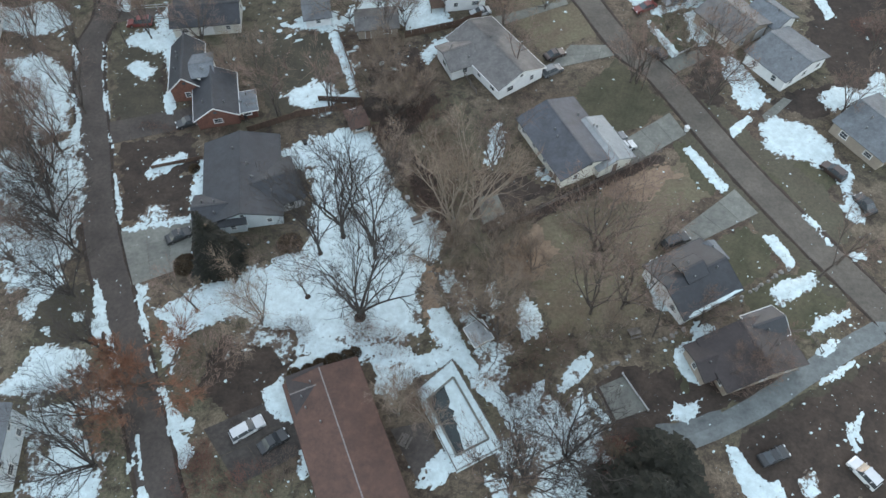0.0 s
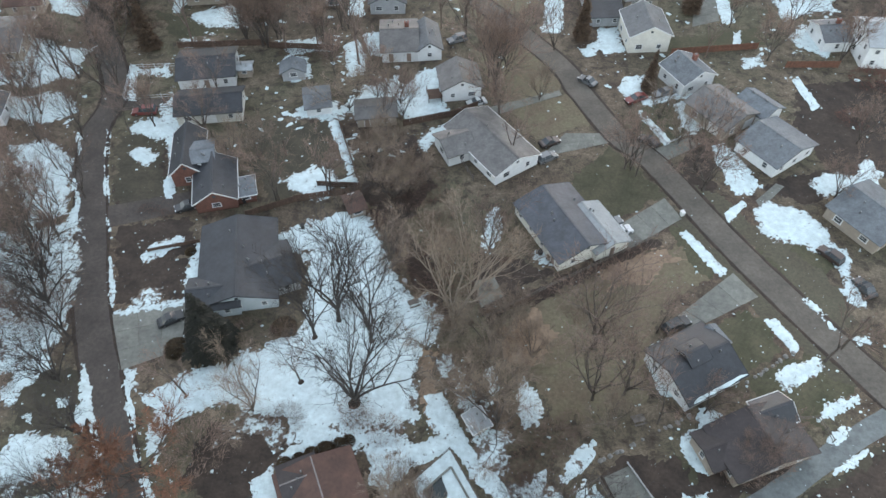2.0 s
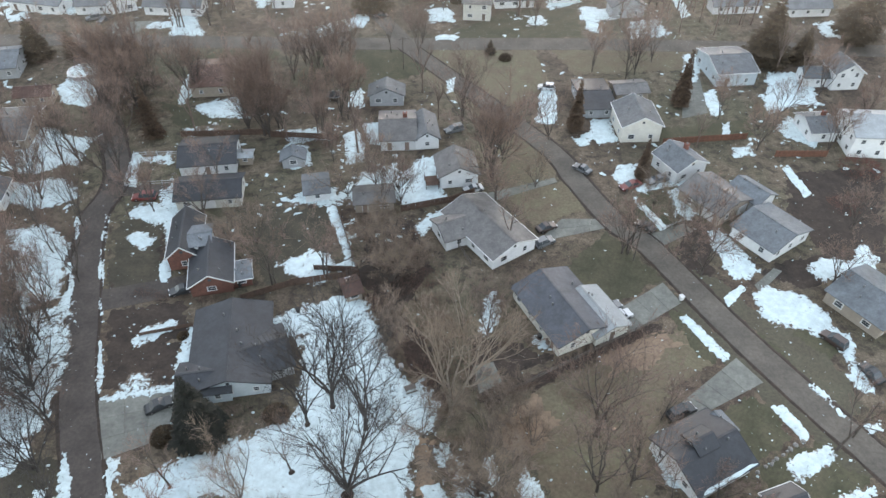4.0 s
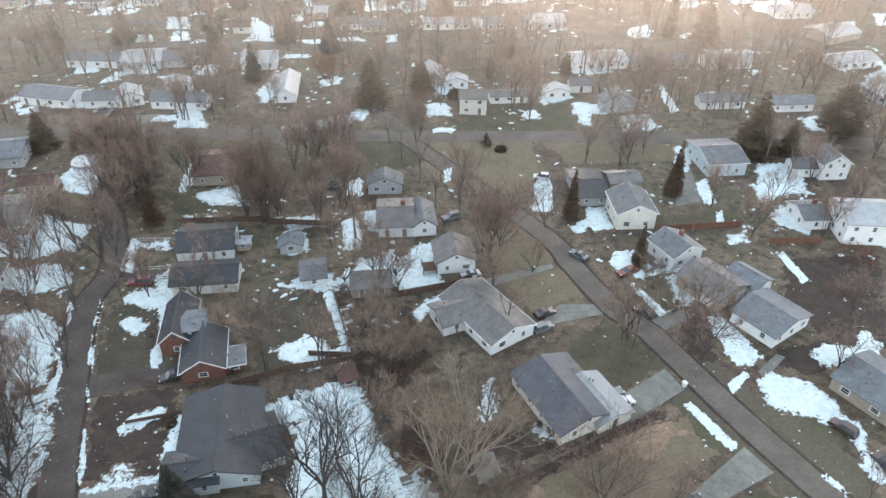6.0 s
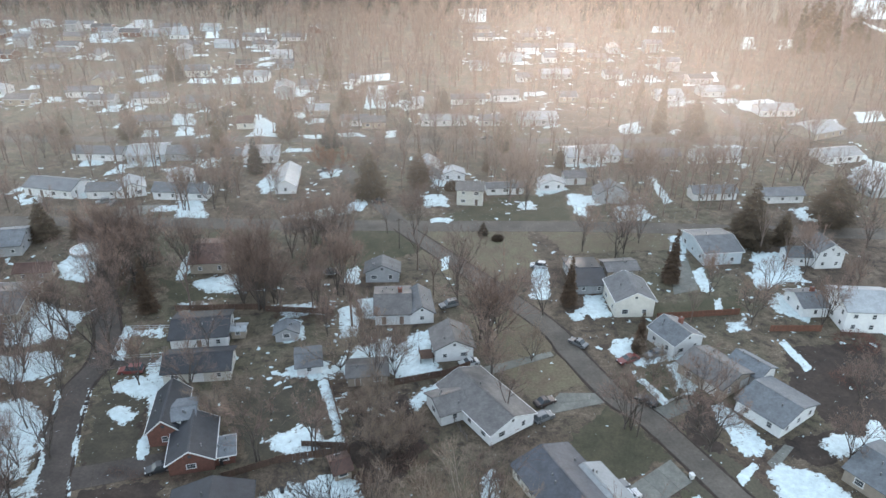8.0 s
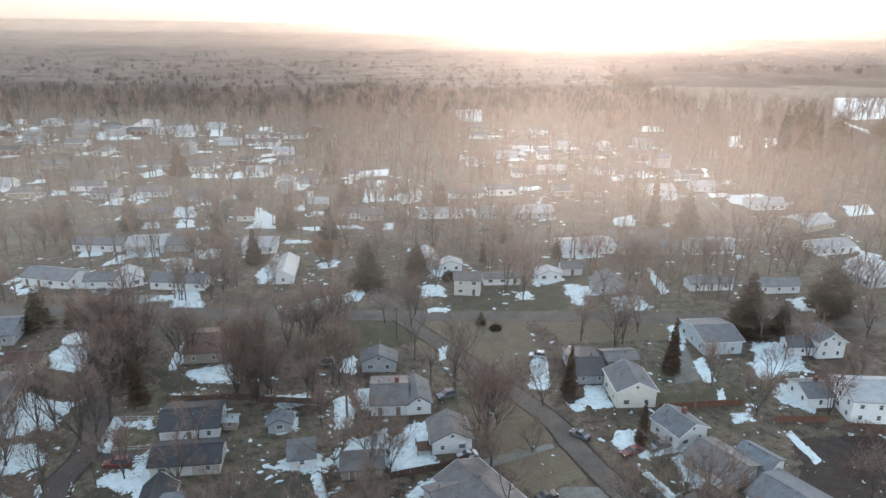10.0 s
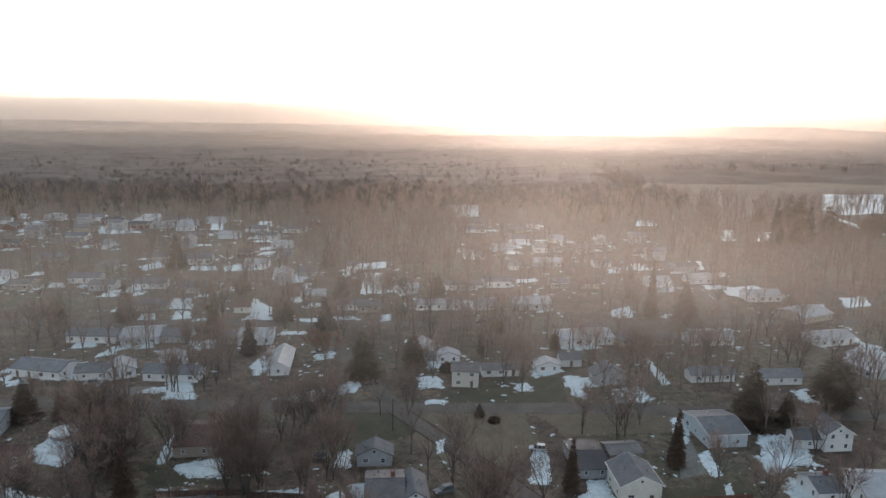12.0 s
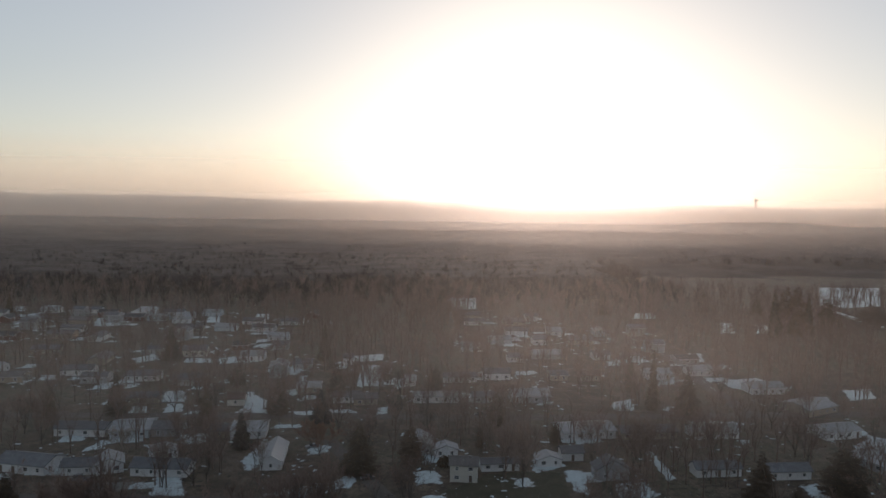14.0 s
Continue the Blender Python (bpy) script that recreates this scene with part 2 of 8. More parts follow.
WATER = mat("dark_pool_water", (0.012, 0.022, 0.022), 0.06, 0.2, 0.5, 3.0, 0)
RIDGE_METAL = mat("weathered_ridge_metal", (0.24, 0.21, 0.20), 0.55, 0.2, 2.0, 9.0, 0, metal=0.3)

# ---- mesh helpers ----


def mesh_of(name, verts, faces, material, smooth=False):
    me = bpy.data.meshes.new(name)
    me.from_pydata(verts, [], faces)
    me.materials.append(material)
    if smooth:
        me.polygons.foreach_set("use_smooth", [True] * len(me.polygons))
    me.update()
    return me


def under(name, me, parent, m=None, label=""):
    """Links a mesh as one part under a thing or a part, at the pose m within it."""
    ob = new(name, me)
    ob.parent = parent
    if m is not None:
        ob.matrix_basis = m
    return tagged(ob, label)


def thing(name, x, y, turn=0.0, label="", category="", group="", kind="", z=0.0):
    ob = new(name)
    ob.empty_display_size = 0.5
    ob.matrix_basis = pose(x, y, z, 0, 0, turn)
    return tagged(ob, label, category, group, kind)


BOX_FACES = [(0, 1, 3, 2), (4, 6, 7, 5), (0, 4, 5, 1), (2, 3, 7, 6), (0, 2, 6, 4), (1, 5, 7, 3)]


def box_data(x0, x1, y0, y1, z0, z1):
    return [(x, y, z) for x in (x0, x1) for y in (y0, y1) for z in (z0, z1)]


def boxes(name, spans, material):
    v, f = [], []
    for s in spans:
        k = len(v)
        v += box_data(*s)
        f += [tuple(k + i for i in q) for q in BOX_FACES]
    return mesh_of(name, v, f, material)


def bar(p, q, wide, high):
    """Eight corners of a bar from p to q, and its faces."""
    p, q = Vector(p), Vector(q)
    d = (q - p).normalized()
    s = d.cross(Vector((0, 0, 1)))
    s = (Vector((1, 0, 0)) if s.length < 1e-4 else s.normalized()) * wide / 2
    u = s.cross(d).normalized() * high / 2
    return [tuple(a + i * s + j * u) for a in (p, q) for i in (-1, 1) for j in (-1, 1)]


def bars(name, spans, material):
    v, f = [], []
    for s in spans:
        k = len(v)
        v += bar(*s)
        f += [tuple(k + i for i in q) for q in BOX_FACES]
    return mesh_of(name, v, f, material)


# ---- the ground and streets ----


def ground_z(x, y):
    r = min(max(0.0, math.hypot(x, y) - 900) / 1500, 1.0)
    return r * (6 + 22 * noise.noise((x / 900, y / 900, 3.1)))


def field_grid(name, material):
    """One ground sheet: fine near the walk, coarse to the horizon, gently rolling far off."""
    xs = np.unique(np.concatenate([np.arange(-260, 261, 20.0), np.linspace(-5200, -260, 26), np.linspace(260, 5200, 26)]))
    ys = np.unique(np.concatenate([np.arange(-120, 561, 20.0), np.linspace(-1600, -120, 8), np.linspace(560, 5200, 32)]))
    v, f = [], []
    for y in ys:
        for x in xs:
            v.append((x, y, ground_z(x, y)))
    n = len(xs)
    for j in range(len(ys) - 1):
        for i in range(n - 1):
            f.append((j * n + i, j * n + i + 1, (j + 1) * n + i + 1, (j + 1) * n + i))
    return mesh_of(name, v, f, material, True)


ground = tagged(new("ground", field_grid("ground", TURF)), "brown and faded green winter turf with leaf litter", "ground", kind="structure")


def strip(name, points, width, material, z, label, ragged=0.25):
    """A paved strip along a smoothed line, with worn uneven edges and a real thickness."""
    pts = [Vector((*p, 0)) for p in points]
    line = []
    for i in range(len(pts) - 1):
        a, b, c, d = pts[max(i - 1, 0)], pts[i], pts[i + 1], pts[min(i + 2, len(pts) - 1)]
        n = max(2, int((c - b).length / 2.0))
        for k in range(n):
            s = k / n
            line.append(0.5 * ((2 * b) + (c - a) * s + (2 * a - 5 * b + 4 * c - d) * s * s + (3 * b - a - 3 * c + d) * s ** 3))
    line.append(pts[-1])
    v, f = [], []
    for i, p in enumerate(line):
        d = (line[min(i + 1, len(line) - 1)] - line[max(i - 1, 0)]).normalized()
        s = Vector((d.y, -d.x, 0))
        l = p - s * (width / 2 + ragged * noise.noise((p.x * 0.4, p.y * 0.4, 1)))
        r = p + s * (width / 2 + ragged * noise.noise((p.x * 0.4, p.y * 0.4, 7)))
        v += [(l.x, l.y, -0.1), (l.x, l.y, z), (p.x, p.y, z + 0.06), (r.x, r.y, z), (r.x, r.y, -0.1)]
        if i:
            k = 5 * i
            f += [(k - 5 + j, k - 4 + j, k + 1 + j, k + j) for j in range(4)]
    return tagged(new(name, mesh_of(name, v, f, material)), label, name, kind="structure")


def slab(label, corners, material):
    """A driveway of separate cast slabs with open joints between them."""
    a, b, c, d = (Vector((*p, 0)) for p in corners)
    ob = thing("driveway", a.x, a.y, 0, label, "driveway", kind="structure")
    o = Vector((a.x, a.y, 0))
    long_n = max(1, round(max((b - a).length, (c - d).length) / 4.0))
    wide_n = max(1, round(max((d - a).length, (c - b).length) / 4.0))
    for i in range(long_n):
        for j in range(wide_n):
            def at(s, t):
                p = a.lerp(b, s).lerp(d.lerp(c, s), t) - o
                return p
            g = 0.014
            q = [at((i + u) / long_n, (j + w) / wide_n) for u, w in ((g / 2, g / 2), (1 - g / 2, g / 2), (1 - g / 2, 1 - g / 2), (g / 2, 1 - g / 2))]
            h = 0.05 + 0.01 * random.random()
            v = [(p.x, p.y, -0.05) for p in q] + [(p.x, p.y, h) for p in q]
            under("paving_slab", mesh_of("paving_slab", v, [(4, 5, 6, 7), (0, 1, 5, 4), (1, 2, 6, 5), (2, 3, 7, 6), (3, 0, 4, 7)], material), ob)
    return ob


def turf_patch(corners, kind, rough=0.8):
    """A lawn or bare earth of its own colour, with an uneven border that sinks into the turf round it."""
    words = {"straw": "straw-coloured winter lawn", "tan": "sandy worn patch of lawn", "green": "faded green winter lawn", "olive": "dull olive winter lawn", "verge": "worn olive-brown grass verge", "dark": "dark bare earth with leaf litter"}
    ob = snow_patch(corners, rough, 0.5)
    if ob:
        z = np.zeros(3 * len(ob.data.vertices))
        ob.data.vertices.foreach_get("co", z)
        turf_patch.n = (turf_patch.n + 1) % 6
        z[2::3] = np.clip(z[2::3] * 0.4, -0.1, 0.008 + 0.005 * turf_patch.n)
        ob.data.vertices.foreach_set("co", z)
        ob.data.materials[0] = LAWNS[kind]
        ob.name = "lawn"
        tagged(ob, words[kind] + " between houses", "lawn", "lawns", "stuff")
    return ob


turf_patch.n = 0


def snow_patch(corners, rough, res=0.45):
    """Old snow: thick in the middle, thinning into a ragged melted edge that dips under the turf."""
    P = np.array(corners, float)
    lo, hi = P.min(0) - 2.5, P.max(0) + 2.5
    res = max(res, math.sqrt((hi[0] - lo[0]) * (hi[1] - lo[1]) / 16000))
    xs, ys = np.arange(lo[0], hi[0] + res, res), np.arange(lo[1], hi[1] + res, res)
    gx, gy = np.meshgrid(xs, ys)
    dist, inside = np.full(gx.shape, 1e9), np.zeros(gx.shape, bool)
    for (ax, ay), (bx, by) in zip(P, np.roll(P, -1, 0)):
        ex, ey = bx - ax, by - ay
        t = np.clip(((gx - ax) * ex + (gy - ay) * ey) / max(ex * ex + ey * ey, 1e-9), 0, 1)
        dist = np.minimum(dist, np.hypot(gx - ax - t * ex, gy - ay - t * ey))
        cross = (ay > gy) != (by > gy)
        inside ^= cross & (gx < (bx - ax) * (gy - ay) / (by - ay if by != ay else 1e-9) + ax)
    field = np.where(inside, dist, -dist)
    bumps = np.array([[1.5 * noise.noise((x * 0.22, y * 0.22, 2)) + 1.1 * noise.noise((x * 0.62, y * 0.62, 5)) for x in xs] for y in ys])
    fray = np.array([[0.9 * noise.noise((x * 1.5, y * 1.5, 9)) + 0.7 * noise.noise((x * 3.1, y * 3.1, 4)) for x in xs] for y in ys])
    field = np.minimum(field, 2.2) + bumps * rough + fray * max(rough, min(0.75, 0.1 + 1.6 * rough)) + 0.15
    z = np.where(field > 0, 0.02 + np.minimum(field * 0.11, 0.2), np.maximum(field * 0.25, -0.3)) + 0.02 * (bumps + fray) * (field > 0.3)
    keep = np.zeros(field.shape, bool)
    up = field > 0
    cell = up[:-1, :-1] | up[1:, :-1] | up[:-1, 1:] | up[1:, 1:]
    idx = np.full(field.shape, -1)
    for dj, di in ((0, 0), (1, 0), (0, 1), (1, 1)):
        keep[dj:dj + cell.shape[0], di:di + cell.shape[1]] |= cell
    idx[keep] = np.arange(keep.sum())
    if not cell.any():
        return None
    snow_patch.n = (snow_patch.n + 1) % 7
    z = z + 0.007 * snow_patch.n * (field > 0)
    cx, cy = P.mean(0)
    v = np.stack([gx[keep] - cx, gy[keep] - cy, z[keep]], 1).tolist()
    js, is_ = np.nonzero(cell)
    f = np.stack([idx[js, is_], idx[js, is_ + 1], idx[js + 1, is_ + 1], idx[js + 1, is_]], 1).tolist()
    me = mesh_of("snow_patch", v, f, SNOW_M if rough < 1.15 else SNOW_THIN, True)
    thin = me.attributes.new("thin", "FLOAT", "POINT")
    thin.data.foreach_set("value", (np.clip(1 - field[keep] / 1.4, 0, 1.3) * min(1.0, 0.1 + 1.3 * rough)).astype(np.float32))
    ob = new("snow_patch", me)
    ob.location = (cx, cy, 0)
    return tagged(ob, "patch of old snow with a ragged melted edge", "snow", "snow patches", "stuff")


snow_patch.n = 0


# ---- houses ----
WINDOW_FRAME = boxes("window_frame", [(-0.62, 0.62, -0.05, 0.03, 0.62, 0.74), (-0.66, 0.66, -0.09, 0.03, -0.76, -0.62), (-0.62, -0.5, -0.05, 0.03, -0.62, 0.62), (0.5, 0.62, -0.05, 0.03, -0.62, 0.62), (-0.5, 0.5, -0.04, 0.02, -0.035, 0.035)], TRIM)
WINDOW_PANE = boxes("pane", [(-0.5, 0.5, -0.02, 0.01, -0.62, 0.62)], GLASS)
DOOR_LEAF = boxes("door_leaf", [(-0.48, 0.48, -0.05, 0.02, 0, 2.05)], DOOR)
DOOR_FRAME = boxes("door_frame", [(-0.58, -0.48, -0.07, 0.03, 0, 2.13), (0.48, 0.58, -0.07, 0.03, 0, 2.13), (-0.48, 0.48, -0.07, 0.03, 2.05, 2.13)], TRIM)
GARAGE_DOOR = boxes("garage_door", [(-1.3, 1.3, -0.05 - 0.02 * (k % 2), 0.02, 0.03 + k * 0.53, 0.54 + k * 0.53) for k in range(4)], TRIM)
VENT_PIPE = boxes("vent_pipe", [(-0.09, 0.09, -0.09, 0.09, -0.3, 0.55)], METAL)


def block(parent, w, d, m, eave, rise, ridge, wall, roof, detail, name_wall="wall"):
    """One gabled block of a house within its parent: w across, d deep, ridge along 'x' or 'y'."""
    if ridge == "x":
        m, w, d = m @ pose(0, 0, 0, 0, 0, 90), d, w
    a, b, o, k = w / 2, d / 2, 0.4, 0.16
    v = [(-a, -b, -0.3), (a, -b, -0.3), (a, b, -0.3), (-a, b, -0.3), (-a, -b, eave), (a, -b, eave), (a, b, eave), (-a, b, eave), (0, -b, eave + rise), (0, b, eave + rise)]
    under(name_wall, mesh_of(name_wall, v, [(0, 1, 5, 8, 4), (2, 3, 7, 9, 6), (1, 2, 6, 5), (3, 0, 4, 7)], wall), parent, m)
    s = rise / a
    e, top = eave - s * o + 0.03, eave + rise + 0.03
    edge = TRIM if random.random() < 0.18 or wall is WALLS["br"] else roof
    rv, rf = [], []
    for side in (-1, 1):
        n = len(rv)
        for y in (-b - o, b + o):
            rv += [(side * (a + o), y, e), (side * (a + o), y, e + k), (0, y, top), (0, y, top + k)]
        rf += [(n + 1, n + 5, n + 7, n + 3), (n, n + 2, n + 6, n + 4), (n, n + 4, n + 5, n + 1), (n, n + 1, n + 3, n + 2), (n + 4, n + 6, n + 7, n + 5)]
    roof_ob = under("roof", mesh_of("roof", rv, rf, roof), parent, m)
    under("ridge_cap", bars("ridge_cap", [((0, -b - o, top + k), (0, b + o, top + k), 0.34, 0.06)], roof), roof_ob)
    for y in (-b - o - 0.03, b + o + 0.03):
        under("rake_board", bars("rake_board", [((side * (a + o), y, e + 0.07), (0, y, top + 0.07), 0.05, 0.22) for side in (-1, 1)], edge), roof_ob)
    for side in (-1, 1):
        under("gutter", bars("gutter", [((side * (a + o + 0.06), -b - o, e + 0.08), (side * (a + o + 0.06), b + o, e + 0.08), 0.12, 0.13)], edge), roof_ob)
    floors = (1.45, 4.1) if eave > 4.4 else (1.5,)
    for turn, run, off in ((0, w, b), (90, d, a), (180, w, b), (270, d, a)):
        n = max(1, int(run / 3.6))
        for i in range(n):
            for zf in floors:
                u = (i + 0.5) / n - 0.5
                base = m @ pose(0, 0, 0, 0, 0, turn) @ pose(u * run, -off - 0.01, zf)
                if random.random() < 0.14 and zf < 2:
                    at = m @ pose(0, 0, 0, 0, 0, turn) @ pose(u * run, -off - 0.01, 0.12)
                    if detail > 1 and random.random() < 0.45 and run / n > 3.0:
                        under("garage_door", GARAGE_DOOR, parent, at)
                    else:
                        fr = under("door", DOOR_FRAME, parent, at)
                        under("door_leaf", DOOR_LEAF, fr)
                    continue
                if detail == 0 and turn in (90, 180):
                    continue
                win = under("window", WINDOW_FRAME, parent, base @ Matrix.Diagonal((random.choice((0.75, 0.85, 1.3)), 1, random.choice((0.7, 0.8, 0.85)), 1)))
                under("pane", WINDOW_PANE, win)
    if rise > 1.5 and detail > 0:
        under("attic_vent", WINDOW_PANE, parent, m @ pose(0, -b - 0.012, eave + rise * 0.42) @ Matrix.Diagonal((0.55, 1, 0.42, 1)))
    if detail > 0:
        for i in range(random.randint(1, 3)):
            x, y = random.uniform(-0.7, 0.7) * a, random.uniform(-0.7, 0.7) * b
            under("vent_pipe", VENT_PIPE, roof_ob, pose(x, y, eave + rise * (1 - abs(x) / a) + 0.2))
    return roof_ob


def house(name, category, label, rows, detail=1, chimney=False):
    """rows: x, y, width, depth, turn, eave height, roof rise, ridge, wall, roof."""
    x, y, turn = rows[0][0], rows[0][1], rows[0][4]
    home = thing(name, x, y, turn, label, category, category + "s of the suburb")
    inv = pose(x, y, 0, 0, 0, turn).inverted()
    for bx, by, w, d, r, eave, rise, ridge, wall, roof in rows:
        block(home, w, d, inv @ pose(bx, by, 0, 0, 0, r), eave, rise, ridge, WALLS[wall], ROOFS[roof], detail)
    if chimney:
        bx, by, w, d, r, eave, rise = rows[0][:7]
        cx = 0.22 * w
        stack = under("chimney", boxes("chimney", [(-0.45, 0.45, -0.35, 0.35, 0, 2.0), (-0.52, 0.52, -0.42, 0.42, 2.0, 2.14)], BRICK_RED), home, pose(cx, 0.1 * d, eave + rise * 0.25))
        under("flue", boxes("flue", [(-0.16, 0.16, -0.16, 0.16, 2.14, 2.4)], METAL), stack)
    return home


# ---- trees ----


def tube(v, f, p, q, r0, r1, sides=5):
    d = (q - p).normalized()
    s = d.cross(Vector((0.31, 0.17, 0.93)) if abs(d.z) < 0.9 else Vector((1, 0, 0))).normalized()
    u = d.cross(s)
    k = len(v)
    for c, r in ((p, r0), (q, r1)):
        for i in range(sides):
            a = 2 * math.pi * i / sides
            v.append(tuple(c + s * (r * math.cos(a)) + u * (r * math.sin(a))))
    for i in range(sides):
        j = (i + 1) % sides
        f.append((k + i, k + j, k + sides + j, k + sides + i))


def bare_tree(height, stems, spread, levels, twigs, seed, thick=0.012, lean=0.0, bole=0.27, girth=0.024, side=0.75, rise=0.10, bend=0.23):
    """Trunk with long ascending limbs that branch along their length, and a crown of fine twigs. Returns both meshes' data."""
    rng = random.Random(seed)
    tv, tf, cv, cf = [], [], [], []

    def rnd(k):
        return Vector((rng.uniform(-k, k), rng.uniform(-k, k), rng.uniform(-k, k)))

    def aside(d, tilt):
        s = d.cross(rnd(1)).normalized()
        return (d * math.cos(tilt) + s * math.sin(tilt) + Vector((0, 0, rise))).normalized()

    def spray(p, d, n, length):
        for _ in range(n):
            w = aside(d, rng.uniform(0.1, 0.8))
            l = length * rng.uniform(0.55, 1.2)
            s = w.cross(rnd(1)).normalized() * thick
            e = p + w * l * 0.5 + rnd(0.05 * l)
            g = p + w * l + rnd(0.12 * l) + Vector((0, 0, 0.06 * l))
            k = len(cv)
            cv.extend([tuple(p - s), tuple(p + s), tuple(e + s * 0.8), tuple(e - s * 0.8), tuple(g)])
            cf.extend([(k, k + 1, k + 2, k + 3), (k + 3, k + 2, k + 4)])
            for _ in range(2):
                h = e + aside(w, rng.uniform(0.4, 0.9)) * l * rng.uniform(0.35, 0.6)
                k = len(cv)
                cv.extend([tuple(e - s * 0.7), tuple(e + s * 0.7), tuple(h)])
                cf.append((k, k + 1, k + 2))

    def grow(p, d, length, r, level):
        n = (5, 5, 4, 3, 2)[min(level, 4)]
        sides = (7, 5, 4, 3, 3)[min(level, 4)]
        for i in range(n):
            q = p + d * (length / n)
            r0, r1 = r * (1 - 0.68 * i / n), r * (1 - 0.68 * (i + 1) / n)
            tube(tv, tf, p, q, r0, r1, sides)
            p = q
            d = (d + rnd(bend) + Vector((0, 0, rise * 0.7))).normalized()
            if i == 0 and level < 2:
                continue
            for _ in range(1 if level < 2 or rng.random() < 0.5 else 2):
                out = aside(d, side * rng.uniform(0.6, 1.15))
                far = length * rng.uniform(0.42, 0.72) * (1.08 - 0.6 * i / n)
                if level < levels:
                    grow(p, out, far, r1 * 0.78, level + 1)
                else:
                    spray(p, out, twigs, far * 1.5)
        if level >= levels:
            spray(p, d, twigs, length * 0.6)

    up = Vector((lean, 0, 1)).normalized()
    p = Vector((0, 0, -0.3))
    d = up
    base = height * girth
    for i in range(3):
        q = p + d * height * bole / 3
        tube(tv, tf, p, q, base * (1.25 - 0.12 * i), base * (1.13 - 0.12 * i), 7)
        p, d = q, (d + rnd(0.05)).normalized()
    a0 = rng.uniform(0, 6.28)
    for i in range(stems):
        a = a0 + 6.283 * i / stems + rng.uniform(-0.5, 0.5)
        tilt = spread * (rng.uniform(0.45, 1.15) if i else 0.2)
        w = (d * math.cos(tilt) + Vector((math.cos(a), math.sin(a), 0)) * math.sin(tilt)).normalized()
        grow(p, w, height * (1 - bole) * rng.uniform(0.72, 1.0), base * rng.uniform(0.5, 0.75), 1)
    return tv, tf, cv, cf


def tree_kind(label, data, twig, group, bark=None):
    tv, tf, cv, cf = data
    ob = thing("tree", 0, 0, 0, label, "tree", group)
    under("trunk", mesh_of("trunk", tv, tf, bark or BARK, True), ob)
    under("crown", mesh_of("crown", cv, cf, twig), ob)
    return ob


def top_of(data):
    return max(p[2] for p in data[2])


def conifer(seed, height=10.0, wide=2.6, tiers=26, fans=16, needle=None, blunt=1.1):
    """Spruce: a straight trunk with drooping whorls of ragged needle sprays."""
    rng = random.Random(seed)
    tv, tf, cv, cf = [], [], [], []
    tube(tv, tf, Vector((0, 0, -0.3)), Vector((0, 0, height * 0.97)), height * 0.018, 0.02, 6)
    for i in range(tiers):
        h = height * (0.08 + 0.9 * i / tiers)
        reach = wide * (1 - (i / tiers) ** (1.1 if blunt > 1 else 3.0)) * (1 if blunt > 1 else min(1.0, blunt + 2.0 * i / tiers)) * rng.uniform(0.8, 1.12) + 0.15
        for j in range(fans if i < tiers * 0.7 else fans // 2):
            a = rng.uniform(0, 6.283)
            d = Vector((math.cos(a), math.sin(a), rng.uniform(-0.32, 0.05)))
            s = Vector((-math.sin(a), math.cos(a), 0))
            l = reach * rng.uniform(0.65, 1.1)
            p = Vector((0, 0, h + rng.uniform(-0.2, 0.2)))
            for u in (0.3, 0.5, 0.7, 0.9):
                c = p + d * l * u
                for side in (-1, 1):
                    k = len(cv)
                    w = l * 0.42 * (1.15 - u) * rng.uniform(0.7, 1.3) + 0.12
                    e = c + s * side * w + d * w * 0.9 + Vector((0, 0, -0.22 * w + rng.uniform(-0.1, 0.1)))
                    g = c + d * w * 0.7 + Vector((0, 0, rng.uniform(-0.05, 0.12)))
                    cv.extend([tuple(c - d * 0.22 * l), tuple(e), tuple(g)])
                    cf.append((k, k + 1, k + 2))
    ob = thing("conifer", 0, 0, 0, "evergreen with a full rounded crown" if blunt < 1 else "rusty brown winter cypress, tall and narrow" if needle is RUSTY_NEEDLE else "dark green spruce with drooping ragged branches", "conifer", "evergreen trees")
    under("trunk", mesh_of("trunk", tv, tf, BARK, True), ob)
    under("crown", mesh_of("crown", cv, cf, needle or HAZED_NEEDLE), ob)
    return ob


